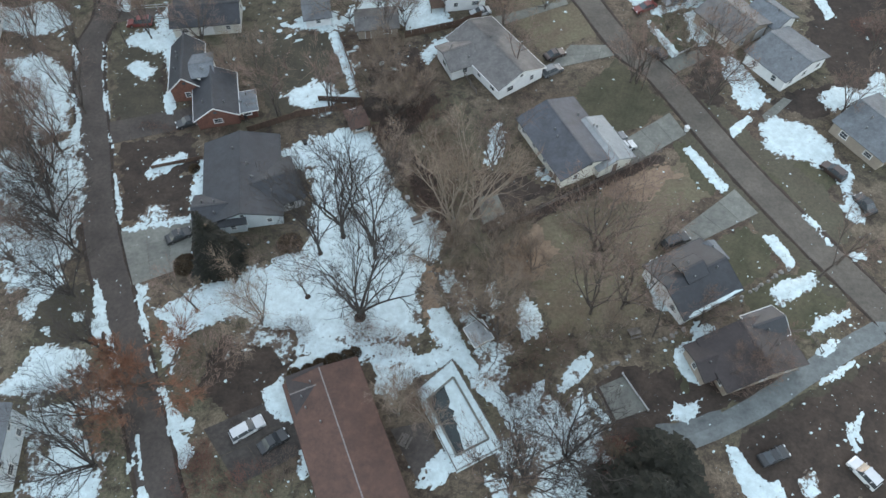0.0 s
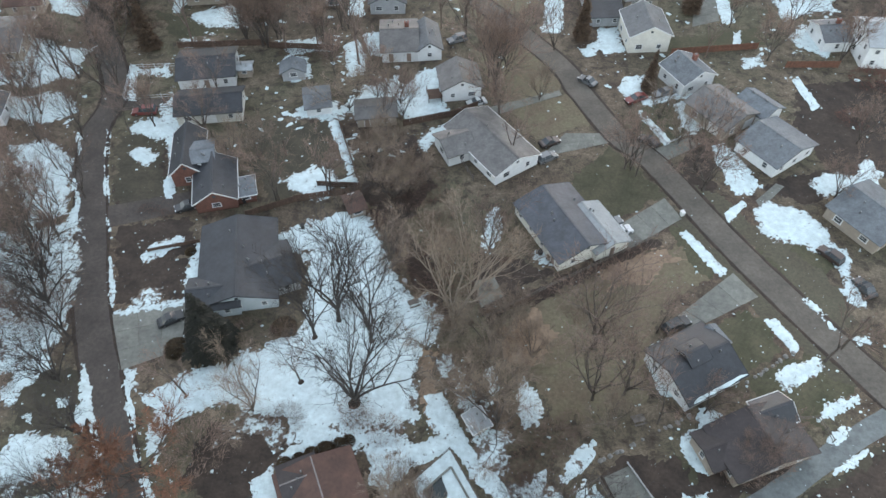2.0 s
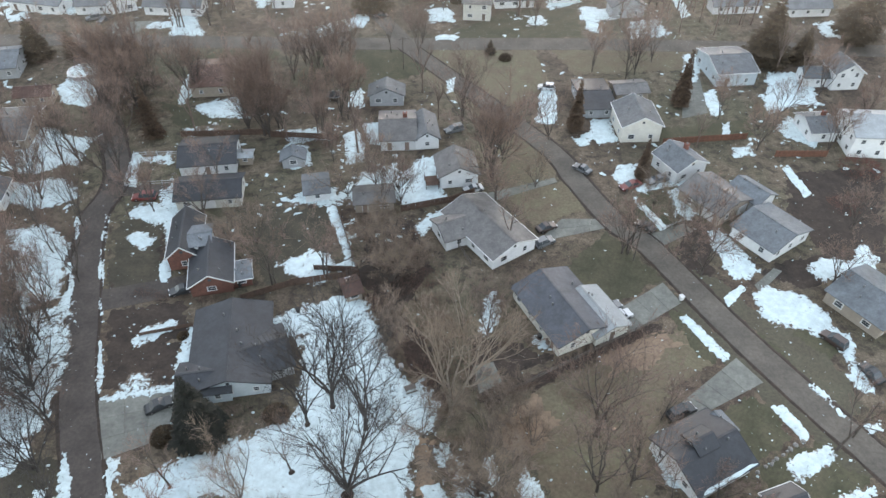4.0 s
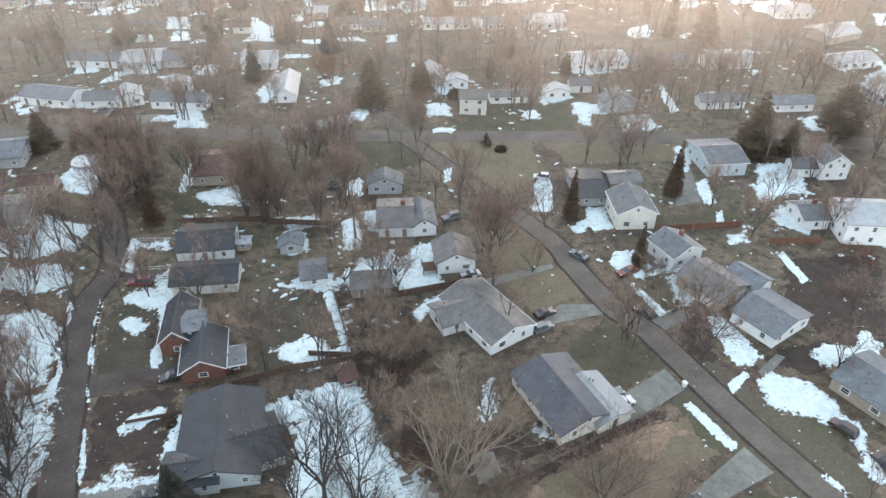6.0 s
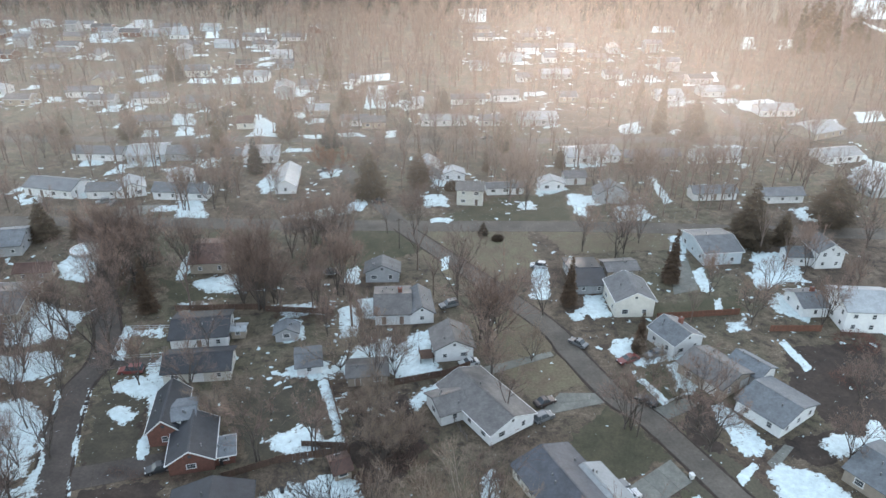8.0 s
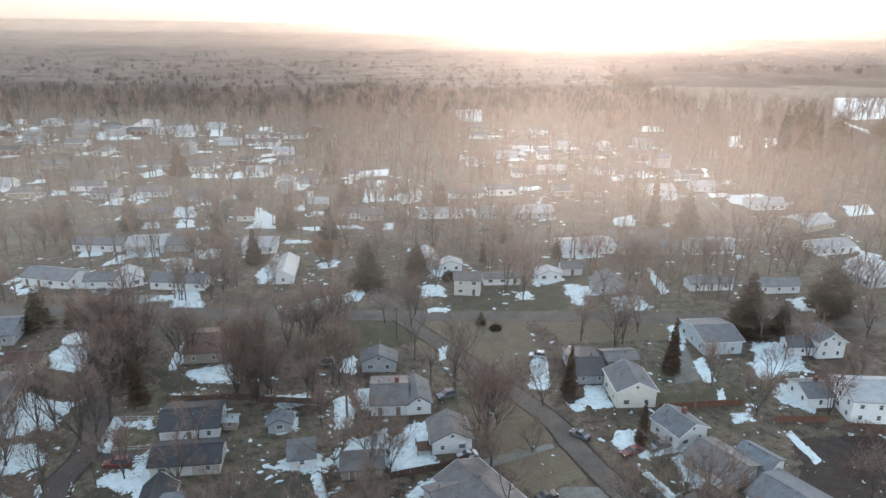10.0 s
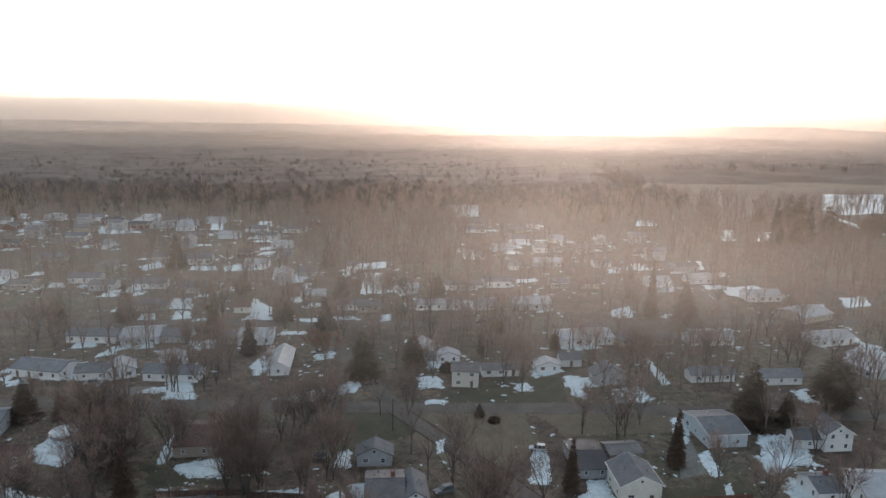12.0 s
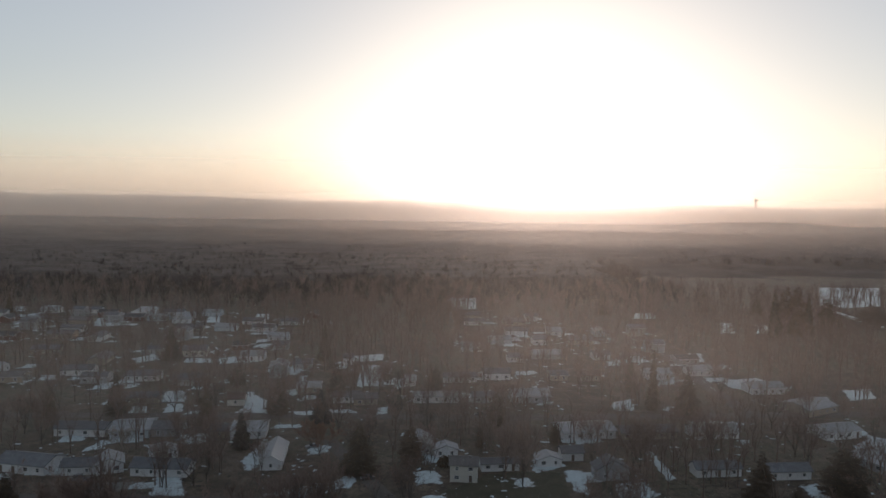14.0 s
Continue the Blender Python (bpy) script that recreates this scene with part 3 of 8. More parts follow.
def bush(name, label, category, radius, height, material, seed, n=420, leaf=0.0, stems=14):
    """Many thin stems fanning from the ground, with twigs; leaf > 0 adds small leaves."""
    rng = random.Random(seed)
    tv, tf, cv, cf = [], [], [], []
    for _ in range(stems):
        a, r = rng.uniform(0, 6.283), radius * math.sqrt(rng.random()) * 0.6
        p = Vector((r * math.cos(a) * 0.5, r * math.sin(a) * 0.5, -0.1))
        tip = Vector((r * math.cos(a) * 1.4, r * math.sin(a) * 1.4, height * rng.uniform(0.55, 0.9)))
        tube(tv, tf, p, tip, 0.035, 0.012, 3)
    for _ in range(n):
        a, r = rng.uniform(0, 6.283), radius * math.sqrt(rng.random())
        lim = height * math.sqrt(max(0.05, 1 - (r / radius) ** 2)) * rng.uniform(0.75, 1.15)
        p = Vector((r * math.cos(a), r * math.sin(a), lim * rng.uniform(0.15, 0.9)))
        d = Vector((math.cos(a) * 0.6 + rng.uniform(-0.6, 0.6), math.sin(a) * 0.6 + rng.uniform(-0.6, 0.6), rng.uniform(0.1, 1.0))).normalized()
        if leaf:
            s = d.cross(Vector((rng.uniform(-1, 1), rng.uniform(-1, 1), rng.uniform(-1, 1)))).normalized() * leaf
            k = len(cv)
            cv.extend([tuple(p - s), tuple(p + d * leaf), tuple(p + s), tuple(p - d * leaf * 1.3)])
            cf.append((k, k + 1, k + 2, k + 3))
        else:
            l = rng.uniform(0.4, 1.1) * min(1.0, height / 2)
            s = d.cross(Vector((0.3, 0.8, 0.2))).normalized() * 0.016
            k = len(cv)
            q = p + d * l
            cv.extend([tuple(p - s), tuple(p + s), tuple(q)])
            cf.append((k, k + 1, k + 2))
            for _ in range(2):
                g = p.lerp(q, 0.5) + Vector((rng.uniform(-0.3, 0.3), rng.uniform(-0.3, 0.3), rng.uniform(0, 0.35)))
                k = len(cv)
                h = p.lerp(q, 0.5)
                cv.extend([tuple(h - s), tuple(h + s), tuple(g)])
                cf.append((k, k + 1, k + 2))
    ob = thing(name, 0, 0, 0, label, category, "shrubs")
    under("woody_base", mesh_of("woody_base", tv, tf, BARK), ob)
    under("crown", mesh_of("crown", cv, cf, material), ob)
    return ob


def place(kind, x, y, scale, turn=None, up=None):
    s = up or scale
    turn = random.uniform(0, 360) if turn is None else turn
    return copy_thing(kind, pose(x, y, 0, 0, 0, turn) @ Matrix.Diagonal((scale, scale, s, 1)))


# ---- vehicles ----
TYRE = None


def wheel_meshes():
    v, f = [], []
    tube(v, f, Vector((0, -0.11, 0)), Vector((0, 0.11, 0)), 0.33, 0.33, 14)
    f += [tuple(range(14)), tuple(range(27, 13, -1))]
    tyre = mesh_of("tyre", v, f, RUBBER)
    v, f = [], []
    tube(v, f, Vector((0, -0.12, 0)), Vector((0, 0.12, 0)), 0.2, 0.2, 10)
    f += [tuple(range(10)), tuple(range(19, 9, -1))]
    return tyre, mesh_of("rim", v, f, METAL)


TYRE, RIM = wheel_meshes()


def hull(name, profile, half, tuck, material):
    """A body swept across from a side profile, its upper corners drawn in."""
    n = len(profile)
    top = max(z for _, z in profile)
    low = min(z for _, z in profile)
    v = []
    for side in (-1, 1):
        for x, z in profile:
            v.append((x, side * (half - tuck * ((z - low) / max(top - low, 0.01)) ** 1.5), z))
    f = [tuple(range(n)), tuple(range(2 * n - 1, n - 1, -1))]
    f += [(i, i + n, (i + 1) % n + n, (i + 1) % n) for i in range(n)]
    return mesh_of(name, v, f, material)


def vehicle(x, y, turn, length, colour, kind, label):
    ob = thing("car", x, y, turn, label, "car", "parked cars")
    L, paint = length / 2, PAINTS[colour]
    suv = kind == "suv"
    shoulder, roof = (0.95, 1.7) if suv else (0.85, 1.42)
    low = [(-L, 0.35), (-L + 0.06, shoulder - 0.12), (-L + 0.35, shoulder), (L * 0.45, shoulder + 0.02), (L - 0.25, shoulder - 0.14), (L, 0.6), (L - 0.04, 0.3), (L * 0.7, 0.24), (-L * 0.7, 0.24)]
    under("body", hull("body", low, 0.9, 0.08, paint), ob)
    rear = -L + (0.12 if suv else 0.75)
    cab = [(rear, shoulder - 0.03), (rear + (0.22 if suv else 0.65), roof - 0.06), (rear + (0.6 if suv else 1.0), roof), (L * 0.08, roof - 0.03), (L * 0.46, shoulder - 0.02)]
    glass = under("cabin_glass", hull("cabin_glass", cab, 0.84, 0.16, GLASS), ob, None, "dark window glass")
    under("roof_panel", boxes("roof_panel", [(rear + (0.26 if suv else 0.75), L * 0.1, -0.66, 0.66, roof - 0.05, roof + 0.035)], paint), ob)
    for px in (rear + 0.9, L * 0.0):
        for side in (-0.735, 0.735):
            under("pillar", boxes("pillar", [(px - 0.05, px + 0.05, side - 0.055, side + 0.055, shoulder - 0.05, roof - 0.02)], paint), glass)
    for side in (-1, 1):
        under("headlight", boxes("headlight", [(L - 0.16, L - 0.02, side * 0.62 - 0.16, side * 0.62 + 0.16, 0.6, 0.74)], TRIM), ob)
        under("mirror", boxes("mirror", [(L * 0.3, L * 0.3 + 0.16, side * 0.96 - 0.1, side * 0.96 + 0.1, shoulder, shoulder + 0.14)], paint), ob)
        for wx in (-L * 0.62, L * 0.62):
            w = under("wheel", TYRE, ob, pose(wx, side * 0.8, 0.33))
            under("rim", RIM, w)
    for bx in (-L + 0.015, L - 0.015):
        under("bumper", boxes("bumper", [(bx - 0.065, bx + 0.065, -0.8, 0.8, 0.34, 0.53)], RUBBER), ob)
    return ob


# ---- fences and small things ----
FENCE_MESH = {}


def fence(x0, y0, x1, y1, high, kind):
    run = math.hypot(x1 - x0, y1 - y0)
    turn = math.degrees(math.atan2(y1 - y0, x1 - x0))
    words = {"brownboard": "weathered brown board fence between gardens", "redboard": "reddish cedar board fence between gardens", "greypost": "low grey post and rail fence along a lot", "whitepost": "low pale post and rail fence with snow"}
    ob = thing("fence", x0, y0, turn, words[kind], "fence", "garden fences")
    m = BOARDS[kind]
    n = max(1, round(run / 2.4))
    key = (kind, high)
    if key not in FENCE_MESH:
        FENCE_MESH[key] = (boxes("post", [(-0.06, 0.06, -0.06, 0.06, -0.2, high + 0.1)], m), boxes("slat", [(-0.19, 0.19, -0.02, 0.02, 0.06, high)], m), boxes("rail", [(0, 2.4, -0.035, 0.035, high * 0.4 - 0.05, high * 0.4 + 0.05)], m), boxes("rail", [(0, 2.4, -0.035, 0.035, high * 0.85 - 0.05, high * 0.85 + 0.05)], m))
    post, slat, rail, rail2 = FENCE_MESH[key]
    for i in range(n + 1):
        under("post", post, ob, pose(run * i / n, 0, 0))
        if i < n:
            stretch = Matrix.Diagonal((run / n / 2.4, 1, 1, 1))
            under("rail", rail, ob, pose(run * i / n, 0, 0) @ stretch)
            under("rail", rail2, ob, pose(run * i / n, 0, 0) @ stretch)
            if "board" in kind:
                for j in range(6):
                    under("slat", slat, ob, pose(run * (i + (j + 0.5) / 6) / n, 0.05, random.uniform(-0.04, 0.03), 0, random.uniform(-0.8, 0.8), 0) @ stretch)
    return ob


def pole(x, y, high):
    ob = thing("utility_pole", x, y, 20, "weathered wooden utility pole with a crossarm", "utility pole")
    v, f = [], []
    tube(v, f, Vector((0, 0, -0.3)), Vector((0, 0, high)), 0.15, 0.1, 8)
    under("shaft", mesh_of("shaft", v, f, BARK), ob)
    under("crossarm", boxes("crossarm", [(-1.1, 1.1, -0.05, 0.05, high - 0.6, high - 0.48)], BARK), ob)
    for u in (-0.9, 0, 0.9):
        under("insulator", boxes("insulator", [(u - 0.05, u + 0.05, -0.05, 0.05, high - 0.48, high - 0.3)], METAL), ob)
    return ob



def pool(a, b, c, d):
    """A sunken pool, half under snowy ice, in a plank deck with a low rail; corners of the deck in order."""
    P = [Vector((*p, 0)) for p in (a, b, c, d)]
    mid = sum(P, Vector()) / 4
    ob = thing("swimming_pool", mid.x, mid.y, 0, "in-ground pool half covered by snowy ice inside a snow-laid deck", "pool")
    Q = [p - mid for p in P]
    inner = [q * 0.7 for q in Q]
    for i in range(4):
        j = (i + 1) % 4
        v = [(*Q[i].xy, -0.1), (*Q[j].xy, -0.1), (*inner[j].xy, -0.1), (*inner[i].xy, -0.1), (*Q[i].xy, 0.28), (*Q[j].xy, 0.28), (*inner[j].xy, 0.28), (*inner[i].xy, 0.28)]
        under("deck_side", mesh_of("deck_side", v, [(4, 5, 6, 7), (0, 1, 5, 4), (1, 2, 6, 5), (2, 3, 7, 6), (3, 0, 4, 7)], SNOW_M), ob, None, "deck under trodden snow")
        n = max(2, round((Q[j] - Q[i]).length / 1.6))
        for k in range(n):
            p = Q[i].lerp(Q[j], k / n)
            under("rail_post", boxes("rail_post", [(-0.05, 0.05, -0.05, 0.05, 0, 1.15)], BOARDS["greypost"]), ob, pose(p.x * 0.985, p.y * 0.985, 0.2))
        for h in (0.75, 1.28):
            under("rail", bars("rail", [(tuple(Q[i] * 0.985 + Vector((0, 0, h))), tuple(Q[j] * 0.985 + Vector((0, 0, h))), 0.07, 0.07)], BOARDS["greypost"]), ob)
        under("coping", bars("coping", [(tuple(inner[i] + Vector((0, 0, 0.3))), tuple(inner[j] + Vector((0, 0, 0.3))), 0.3, 0.1)], CONCRETE), ob)
    under("water", mesh_of("water", [(*q.xy, 0.1) for q in inner], [(0, 1, 2, 3)], WATER), ob, None, "dark open water")
    ice = [inner[0] * 0.98, inner[1] * 0.98, inner[1].lerp(inner[2], 0.75), inner[0].lerp(inner[3], 0.35)]
    top = []
    for i in range(13):
        for k in range(9):
            p = ice[0].lerp(ice[1], i / 12).lerp(ice[3].lerp(ice[2], i / 12), k / 8)
            edge = k == 8
            top.append((p.x + (0.5 * noise.noise((i * 0.9, 1, 2)) if edge else 0), p.y + (0.5 * noise.noise((i * 0.9, 5, 2)) if edge else 0), 0.11 if edge else 0.16 + 0.05 * noise.noise((p.x, p.y, 0))))
    f = [(i * 9 + k, (i + 1) * 9 + k, (i + 1) * 9 + k + 1, i * 9 + k + 1) for i in range(12) for k in range(8)]
    under("ice", mesh_of("ice", top, f, SNOW_CLEAN, True), ob, None, "snow-covered ice sheet")
    return ob



def mulch(x, y, r):
    """A low mound of brown mulch and roots where the snow has melted round a trunk."""
    v, f = [(0, 0, 0.42)], []
    for ring, (q, z) in enumerate(((0.5, 0.36), (1.0, 0.1))):
        for i in range(14):
            a = 6.283 * i / 14
            k = q * r * (1 + 0.3 * noise.noise((math.cos(a) + x, math.sin(a) + y, ring)))
            v.append((k * math.cos(a), k * math.sin(a), z))
    for i in range(14):
        j = (i + 1) % 14
        f += [(0, 1 + i, 1 + j), (1 + i, 15 + i, 15 + j, 1 + j)]
    ob = new("mulch_mound", mesh_of("mulch_mound", v, f, LAWNS["dark"], True))
    ob.location = (x, y, 0)
    return tagged(ob, "brown mulch mound melted free round a tree trunk", "mulch", "mulch mounds")


def water_tower(x, y, z, high):
    ob = thing("water_tower", x, y, 0, "pale distant water tower on a slender column", "water tower", z=z)
    v, f = [], []
    tube(v, f, Vector((0, 0, -80)), Vector((0, 0, high - 8)), 2.6, 2.2, 12)
    under("column", mesh_of("column", v, f, TRIM), ob)
    v, f = [], []
    for r0, z0, r1_, z1 in ((2.2, high - 10, 7.5, high - 5), (7.5, high - 5, 8.0, high - 1), (8.0, high - 1, 4.5, high + 2.5), (4.5, high + 2.5, 0.4, high + 3.5)):
        tube(v, f, Vector((0, 0, z0)), Vector((0, 0, z1)), r0, r1_, 16)
    under("tank", mesh_of("tank", v, f, TRIM, True), ob)
    return ob



def stone_row(x0, y0, x1, y1):
    """A garden border of separate field stones."""
    run = math.hypot(x1 - x0, y1 - y0)
    ob = thing("stone_border", x0, y0, math.degrees(math.atan2(y1 - y0, x1 - x0)), "border of separate pale field stones along a lawn", "stone border")
    shapes = []
    for s in range(4):
        r = random.Random(300 + s)
        v, f = [(0, 0, 0.34)], []
        for q, z in ((0.7, 0.26), (1.0, 0.02), (0.9, -0.1)):
            v += [(0.36 * q * r.uniform(0.8, 1.2) * math.cos(1.047 * i), 0.27 * q * r.uniform(0.8, 1.2) * math.sin(1.047 * i), z * r.uniform(0.9, 1.15)) for i in range(6)]
        for i in range(6):
            j = (i + 1) % 6
            f += [(0, 1 + i, 1 + j), (1 + i, 7 + i, 7 + j, 1 + j), (7 + i, 13 + i, 13 + j, 7 + j)]
        shapes.append(mesh_of("stone", v, f, STONE, True))
    n = int(run / 0.95)
    for i in range(n):
        k = random.uniform(0.7, 1.3)
        under("stone", random.choice(shapes), ob, pose(run * (i + random.uniform(0.1, 0.9)) / n, random.uniform(-0.15, 0.15), 0, 0, 0, random.uniform(0, 360)) @ Matrix.Diagonal((k, k, k, 1)))
    return ob


STONE = mat("pale_field_stone", (0.26, 0.25, 0.235), 0.9, 0.3, 2.0, 9.0, 0.4)


def trampoline(x, y, r):
    ob = thing("trampoline", x, y, 0, "round garden trampoline with a dark mat and pale rim", "trampoline")
    for name, q0, q1, m in (("mat", 0.0, 0.86, RUBBER), ("rim", 0.86, 1.0, METAL)):
        v = [(q * r * math.cos(0.2618 * i), q * r * math.sin(0.2618 * i), 0.85 + 0.02 * (name == "rim")) for q in (q0 or 0.01, q1) for i in range(24)]
        under(name, mesh_of(name, v, [(i, (i + 1) % 24, 24 + (i + 1) % 24, 24 + i) for i in range(24)], m), ob)
    for i in range(6):
        under("leg", boxes("leg", [(-0.03, 0.03, -0.03, 0.03, 0, 0.86)], METAL), ob, pose(0.93 * r * math.cos(1.047 * i), 0.93 * r * math.sin(1.047 * i), 0))
    return ob


def picnic_table(x, y, turn):
    ob = thing("picnic_table", x, y, turn, "weathered wooden picnic table with two benches", "table")
    m = BOARDS["greypost"]
    for i in range(5):
        under("board", boxes("board", [(-0.9, 0.9, -0.37 + 0.15 * i, -0.24 + 0.15 * i, 0.72, 0.76)], m), ob)
    for side in (-1, 1):
        under("bench", boxes("bench", [(-0.9, 0.9, side * 0.68 - 0.13, side * 0.68 + 0.13, 0.42, 0.46)], m), ob)
        under("leg_frame", boxes("leg_frame", [(side * 0.65 - 0.04, side * 0.65 + 0.04, -0.75, 0.75, 0.34, 0.42), (side * 0.65 - 0.04, side * 0.65 + 0.04, -0.6, -0.5, 0, 0.4), (side * 0.65 - 0.04, side * 0.65 + 0.04, 0.5, 0.6, 0, 0.4), (side * 0.65 - 0.04, side * 0.65 + 0.04, -0.3, -0.2, 0.4, 0.72), (side * 0.65 - 0.04, side * 0.65 + 0.04, 0.2, 0.3, 0.4, 0.72)], m), ob)
    return ob


def garden_bin(x, y, m, label="dark wheeled bin standing outdoors"):
    ob = thing("garden_bin", x, y, 15, label, "bin")
    v = [(-0.26, -0.28, 0.05), (0.26, -0.28, 0.05), (0.26, 0.28, 0.05), (-0.26, 0.28, 0.05), (-0.33, -0.38, 1.0), (0.33, -0.38, 1.0), (0.33, 0.38, 1.0), (-0.33, 0.38, 1.0)]
    under("tub", mesh_of("tub", v, [(0, 3, 2, 1), (4, 5, 6, 7), (0, 1, 5, 4), (1, 2, 6, 5), (2, 3, 7, 6), (3, 0, 4, 7)], m), ob)
    under("lid", boxes("lid", [(-0.36, 0.36, -0.42, 0.42, 1.0, 1.07)], m), ob)
    for side in (-0.3, 0.3):
        under("wheel", boxes("wheel", [(side - 0.04, side + 0.04, 0.2, 0.42, 0, 0.22)], RUBBER), ob)
    return ob


def back_deck(x, y, turn, w, d, high):
    """A raised timber deck with boards, rail and a flight of steps."""
    ob = thing("wooden_deck", x, y, turn, "raised timber deck with rail and steps behind a house", "deck")
    m = BOARDS["brownboard"]
    n = int(d / 0.16)
    plank = boxes("plank", [(-w / 2, w / 2, -0.07, 0.07, high - 0.04, high)], m)
    for i in range(n):
        under("plank", plank, ob, pose(0, -d / 2 + 0.16 * (i + 0.5), 0))
    for px, py in ((-w / 2, -d / 2), (w / 2, -d / 2), (-w / 2, d / 2), (w / 2, d / 2)):
        under("post", boxes("post", [(-0.06, 0.06, -0.06, 0.06, 0, high + 0.95)], m), ob, pose(px, py, 0))
    for p, q in (((-w / 2, -d / 2), (w / 2, -d / 2)), ((-w / 2, -d / 2), (-w / 2, d / 2))):
        for h in (0.45, 0.9):
            under("rail", bars("rail", [((*p, high + h), (*q, high + h), 0.07, 0.06)], m), ob)
    for i in range(4):
        under("step", boxes("step", [(w / 2 + 0.28 * i, w / 2 + 0.28 * (i + 1), -0.5, 0.5, high * (1 - (i + 1) / 5) - 0.04, high * (1 - (i + 1) / 5))], m), ob)
    for s in (-0.5, 0.5):
        under("stringer", bars("stringer", [((w / 2, s, high - 0.15), (w / 2 + 1.25, s, 0.05), 0.05, 0.2)], m), ob)
    return ob



def round_pool(x, y, r, high):
    """An above-ground pool with a corrugated wall, a rim and a snow-laid cover."""
    ob = thing("round_pool", x, y, 0, "round above-ground pool with a snow-covered top", "pool")
    v = [(r * (1 + 0.012 * (i % 2)) * math.cos(0.1309 * i), r * (1 + 0.012 * (i % 2)) * math.sin(0.1309 * i), z) for z in (-0.1, high) for i in range(48)]
    under("wall", mesh_of("wall", v, [(i, (i + 1) % 48, 48 + (i + 1) % 48, 48 + i) for i in range(48)], WALLS["gy"]), ob)
    v = [(q * r * math.cos(0.1309 * i), q * r * math.sin(0.1309 * i), z) for q, z in ((1.05, high), (1.05, high + 0.08), (0.94, high + 0.08), (0.94, high)) for i in range(48)]
    under("rim", mesh_of("rim", v, [(48 * k + i, 48 * k + (i + 1) % 48, 48 * k + 48 + (i + 1) % 48, 48 * k + 48 + i) for k in range(3) for i in range(48)], TRIM), ob)
    v = [(0, 0, high - 0.05)] + [(0.95 * r * math.cos(0.1309 * i), 0.95 * r * math.sin(0.1309 * i), high - 0.12) for i in range(48)]
    under("cover", mesh_of("cover", v, [(0, 1 + i, 1 + (i + 1) % 48) for i in range(48)], SNOW_CLEAN, True), ob, None, "snow-covered top")
    return ob


def skylight(x, y, z, turn, tilt):
    """A small roof window: a raised frame, two panes and a kerb of snow above it."""
    ob = thing("skylight", x, y, turn, "raised roof window with a white frame and old snow", "skylight", z=z)
    m = pose(0, 0, 0, tilt, 0, 0)
    for k, span in enumerate(((-0.85, 0.85, -0.75, -0.6, 0, 0.22), (-0.85, 0.85, 0.6, 0.75, 0, 0.22), (-0.85, -0.7, -0.6, 0.6, 0, 0.22), (0.7, 0.85, -0.6, 0.6, 0, 0.22), (-0.06, 0.06, -0.6, 0.6, 0, 0.2))):
        under("frame_bar", boxes("frame_bar", [span], TRIM), ob, m)
    for u in (-0.38, 0.38):
        under("pane", boxes("pane", [(u - 0.32, u + 0.32, -0.6, 0.6, 0.05, 0.12)], GLASS), ob, m)
    return ob


def roof_snow(x, y, z, turn, w, d, tilt):
    """A thin ragged sheet in snow white, laid along an eave in place of a lit fascia."""
    v, f = [], []
    for i in range(9):
        for k in range(7):
            px, py = -w / 2 + w * i / 8, -d / 2 + d * k / 6
            edge = i in (0, 8) or k in (0, 6)
            v.append((px + 0.25 * noise.noise((px * 2 + x, py * 2, 1)), py + 0.25 * noise.noise((px * 2, py * 2 + y, 4)), 0.0 if edge else 0.1 + 0.03 * noise.noise((px * 3, py * 3, 2))))
    f = [(i * 7 + k, (i + 1) * 7 + k, (i + 1) * 7 + k + 1, i * 7 + k + 1) for i in range(8) for k in range(6)]
    ob = new("roof_snow", mesh_of("roof_snow", v, f, SNOW_CLEAN, True))
    ob.matrix_basis = pose(x, y, z, 0, 0, turn) @ pose(0, 0, 0, 0, tilt, 0)
    return tagged(ob, "pale strip along a front eave in place of a lit white fascia", "snow")


# ---- streets and drives ----
strip("road", [(-99.05, 179.51), (-69.47, 122.76), (-67.68, 102.24), (-60.79, 78.5), (-54.69, 59.52), (-44.67, 37.28), (-39.43, 25.16), (-36.29, 17.91), (-32.03, 10.59)], 5.2, ASPHALT, 0.050, 'narrow grey asphalt street with snow along its edges')
strip("road_edge", [(-96.57, 180.8), (-66.88, 123.81), (-64.93, 102.78), (-58.11, 79.31), (-52.08, 60.54), (-42.11, 38.42), (-36.86, 26.27), (-33.79, 19.18), (-29.61, 12.0)], 0.7, LAWNS["dark"], 0.03, "strip of dark dirt and leaves along the street edge", 0.3)
strip("road_edge", [(-101.53, 178.22), (-72.06, 121.71), (-70.43, 101.7), (-63.47, 77.69), (-57.3, 58.5), (-47.23, 36.14), (-42.0, 24.05), (-38.79, 16.64), (-34.45, 9.18)], 0.7, LAWNS["dark"], 0.03, "strip of dark dirt and leaves along the street edge", 0.3)
strip("road", [(-9.43, 179.28), (23.96, 129.55), (29.86, 115.35), (35.64, 100.91), (40.9, 93.8), (49.7, 74.05), (57.0, 59.8), (63.6, 48.0), (69.6, 37.0), (76.7, 24.1)], 5.1, PALE_ASPHALT, 0.050, 'worn grey asphalt street with a patched edge')
strip("road_edge", [(-7.23, 180.76), (26.22, 130.94), (32.31, 116.35), (38.0, 102.12), (43.25, 95.03), (52.1, 75.18), (59.34, 61.05), (65.92, 49.28), (71.92, 38.27), (79.02, 25.38)], 0.7, LAWNS["dark"], 0.03, "strip of dark dirt and leaves along the street edge", 0.3)
